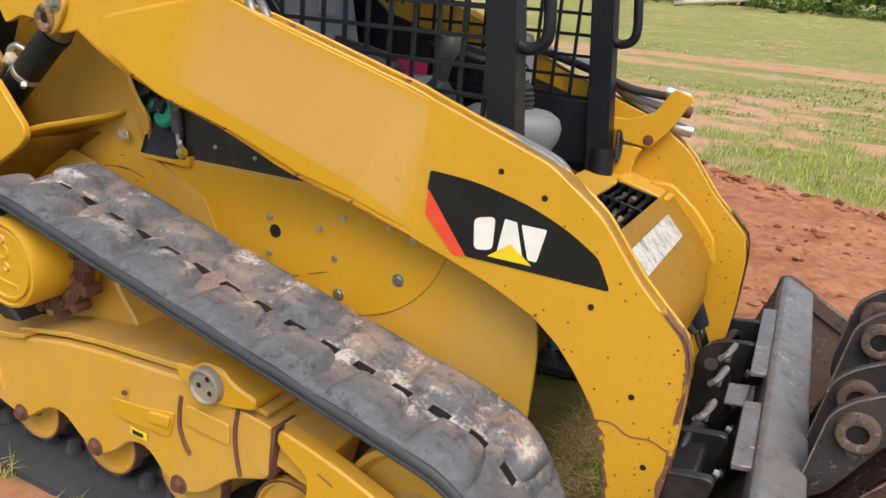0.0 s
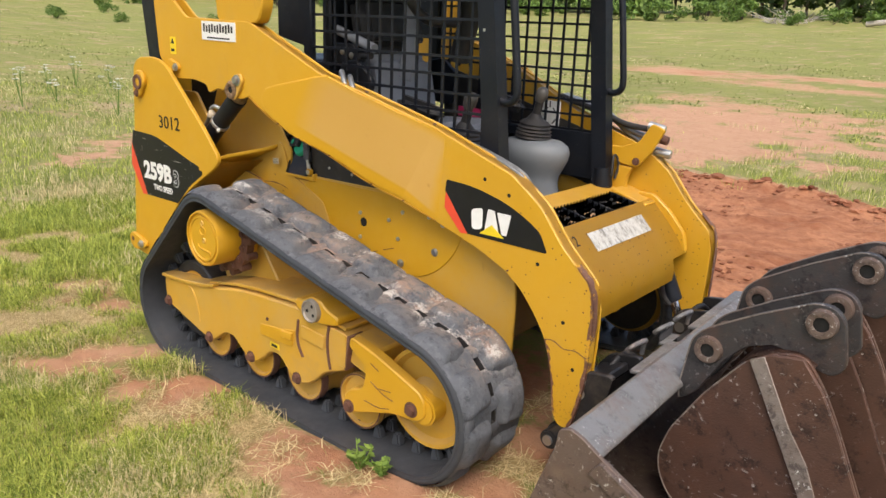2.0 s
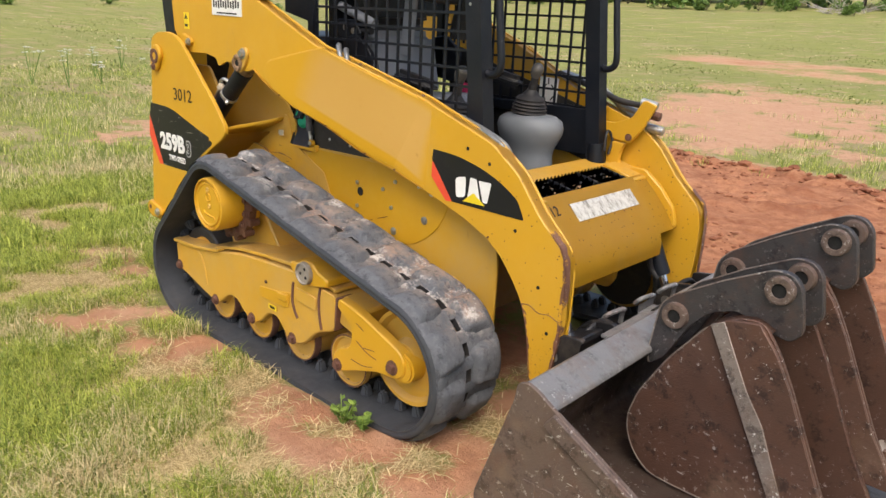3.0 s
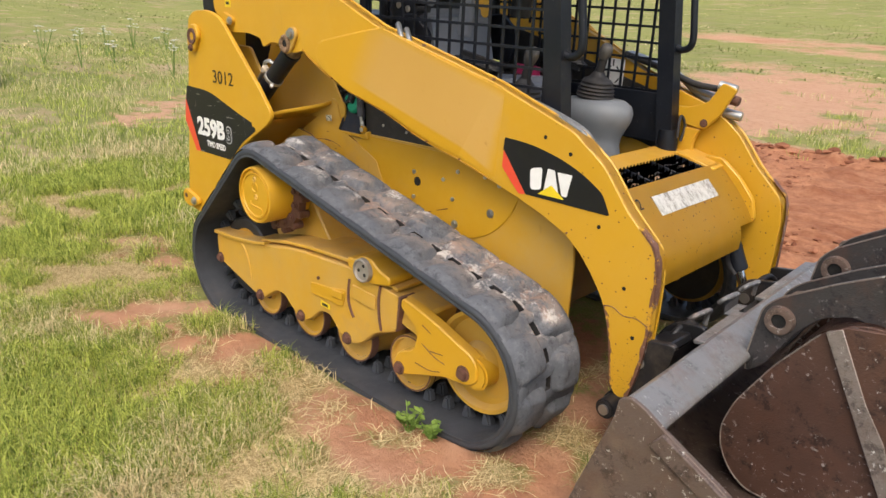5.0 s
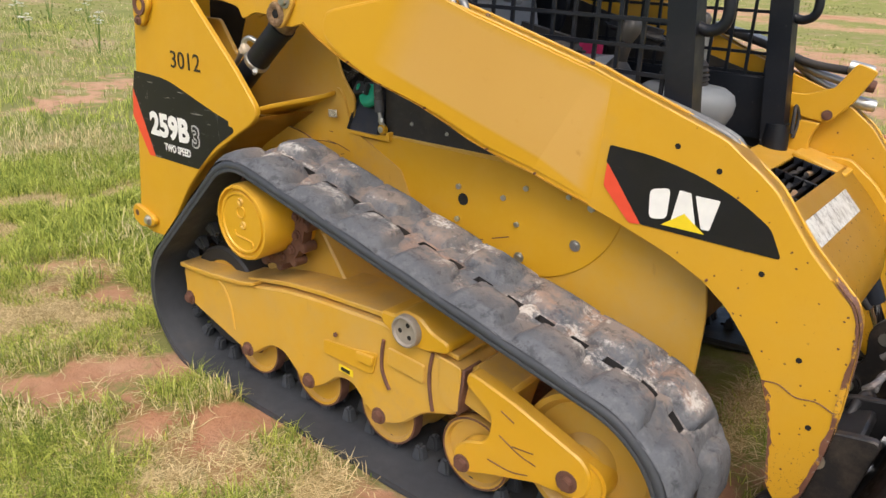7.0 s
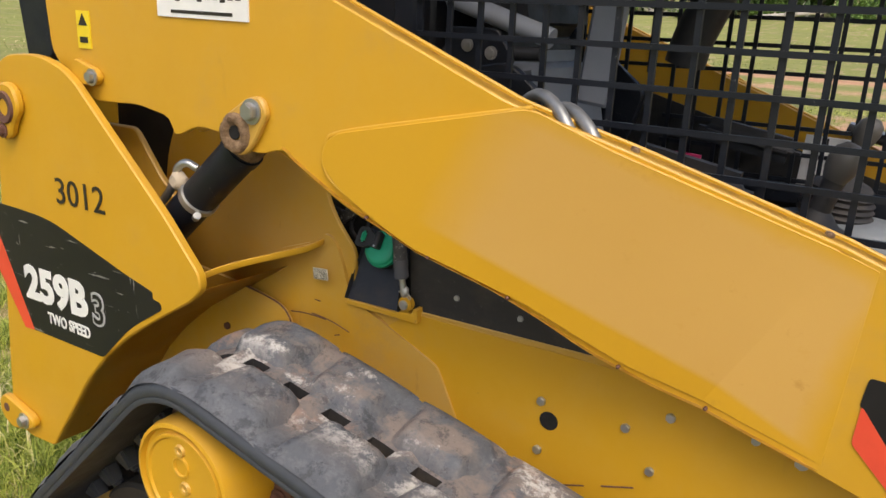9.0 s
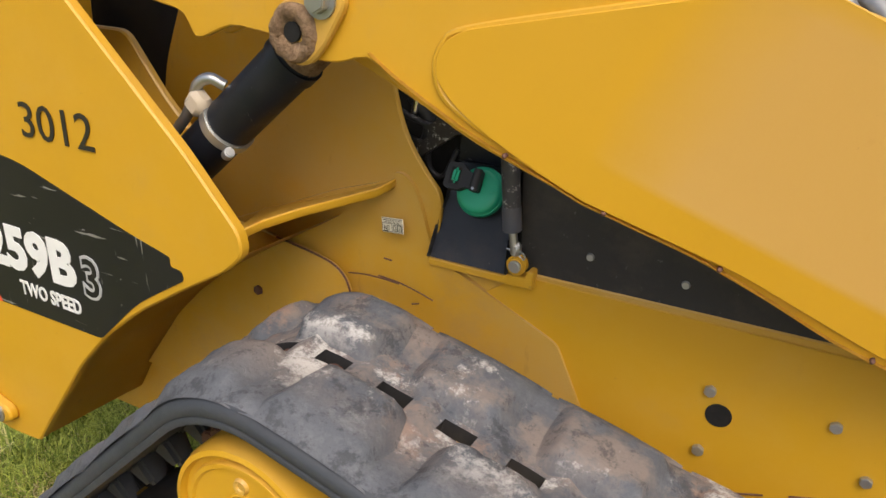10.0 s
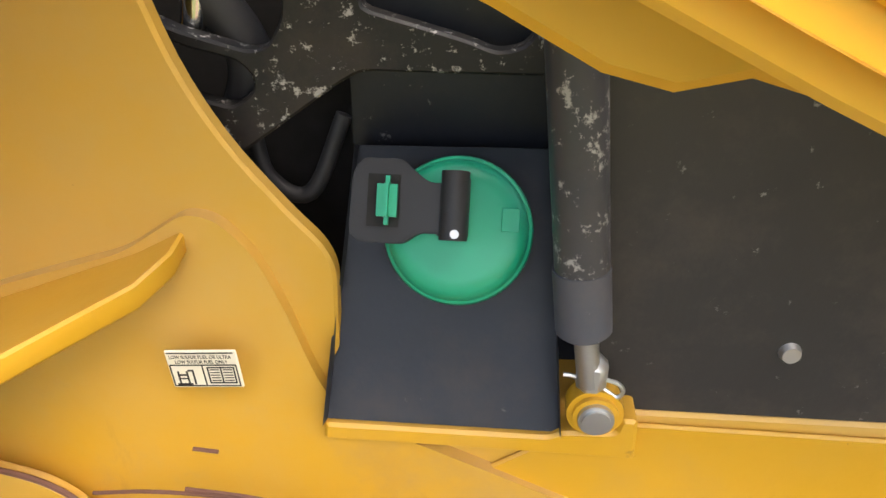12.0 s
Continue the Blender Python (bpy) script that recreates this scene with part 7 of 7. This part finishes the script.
def weed(x, y, h, seed, label="small bright green broadleaf weed beside the belt"):
    rs = np.random.RandomState(seed)
    w = thing("weed", label, "weed", (x, y, ground_height(x, y)), group="weeds")
    b, V, F = None, [], []
    for i in range(9):
        a, t = rs.uniform(0, 6.28), h * rs.uniform(0.6, 1.0)
        tip = (0.5 * t * math.cos(a), 0.5 * t * math.sin(a), t)
        b = rod((0, 0, -0.01), tip, 0.003, 0.0015, seg=5, bm=b)
        for j in range(9):
            u = rs.uniform(0.35, 1.0)
            p = np.array(tip) * u
            az, l = rs.uniform(0, 6.28), rs.uniform(0.016, 0.030)
            d = np.array((math.cos(az), math.sin(az), rs.uniform(-0.2, 0.5))) * l
            s = np.array((-math.sin(az), math.cos(az), 0)) * l * 0.38
            k = len(V)
            V += [tuple(p), tuple(p + d * 0.5 + s), tuple(p + d), tuple(p + d * 0.5 - s)]
            F.append((k, k + 1, k + 2, k + 3))
    part("stalk", b, WEED, w)
    leaves("foliage", V, F, WEED, w)


weed(0.53, -0.965, 0.11, 1)
weed(0.615, -0.945, 0.07, 2)


def flower_weed(x, y, h, seed):
    rs = np.random.RandomState(seed)
    w = thing("flowering_weed", "tall weed with small white flower heads", "weed", (x, y, ground_height(x, y)), group="flowering weeds")
    b, V, F = None, [], []
    for i in range(6):
        a = rs.uniform(0, 6.28)
        tip = np.array((0.35 * h * math.cos(a) * rs.random_sample(), 0.35 * h * math.sin(a) * rs.random_sample(), h * rs.uniform(0.7, 1.0)))
        b = rod((0, 0, -0.02), tuple(tip), 0.006, 0.003, seg=5, bm=b)
        for j in range(10):
            p = tip + np.array((rs.uniform(-0.05, 0.05), rs.uniform(-0.05, 0.05), rs.uniform(-0.01, 0.012)))
            k, s = len(V), 0.014
            V += [tuple(p + np.array(q) * s) for q in ((-1, -1, 0), (1, -1, 0.3), (1, 1, 0), (-1, 1, 0.3))]
            F.append((k, k + 1, k + 2, k + 3))
    tagged(part("stalk", b, BUSH, w), kind="stuff")
    tagged(leaves("blossom", V, F, FLOWER, w), kind="stuff")


for i in range(14):
    a, d = radians(rt.uniform(160, 182)), rt.uniform(9.0, 16)
    flower_weed(d * math.cos(a) + 0.5, d * math.sin(a) + 0.4, rt.uniform(0.35, 0.7), 50 + i)

# rusted scrap beside the field
scrap = thing("scrap_drum", "rusty dented scrap drum wound with old wire", "scrap metal", (-9.25, 0.45, ground_height(-9.25, 0.45)))
part("drum", lathe([(0.0, 0), (0.0, 0.30), (0.03, 0.33), (0.18, 0.32), (0.22, 0.335), (0.38, 0.32), (0.42, 0.335), (0.60, 0.32), (0.62, 0.28), (0.60, 0)], (0, 0, 0), (0, 0, 1), 24), BROWN_STEEL, scrap)
for i in range(5):
    part("wire", tube([(0.36 * math.cos(a + i) * (1 + 0.1 * i), 0.36 * math.sin(a + i), 0.1 + 0.11 * i + 0.06 * math.sin(2 * a)) for a in (0, 0.8, 1.6, 2.4, 3.2, 4.0)], 0.008, 6), RUST, scrap)
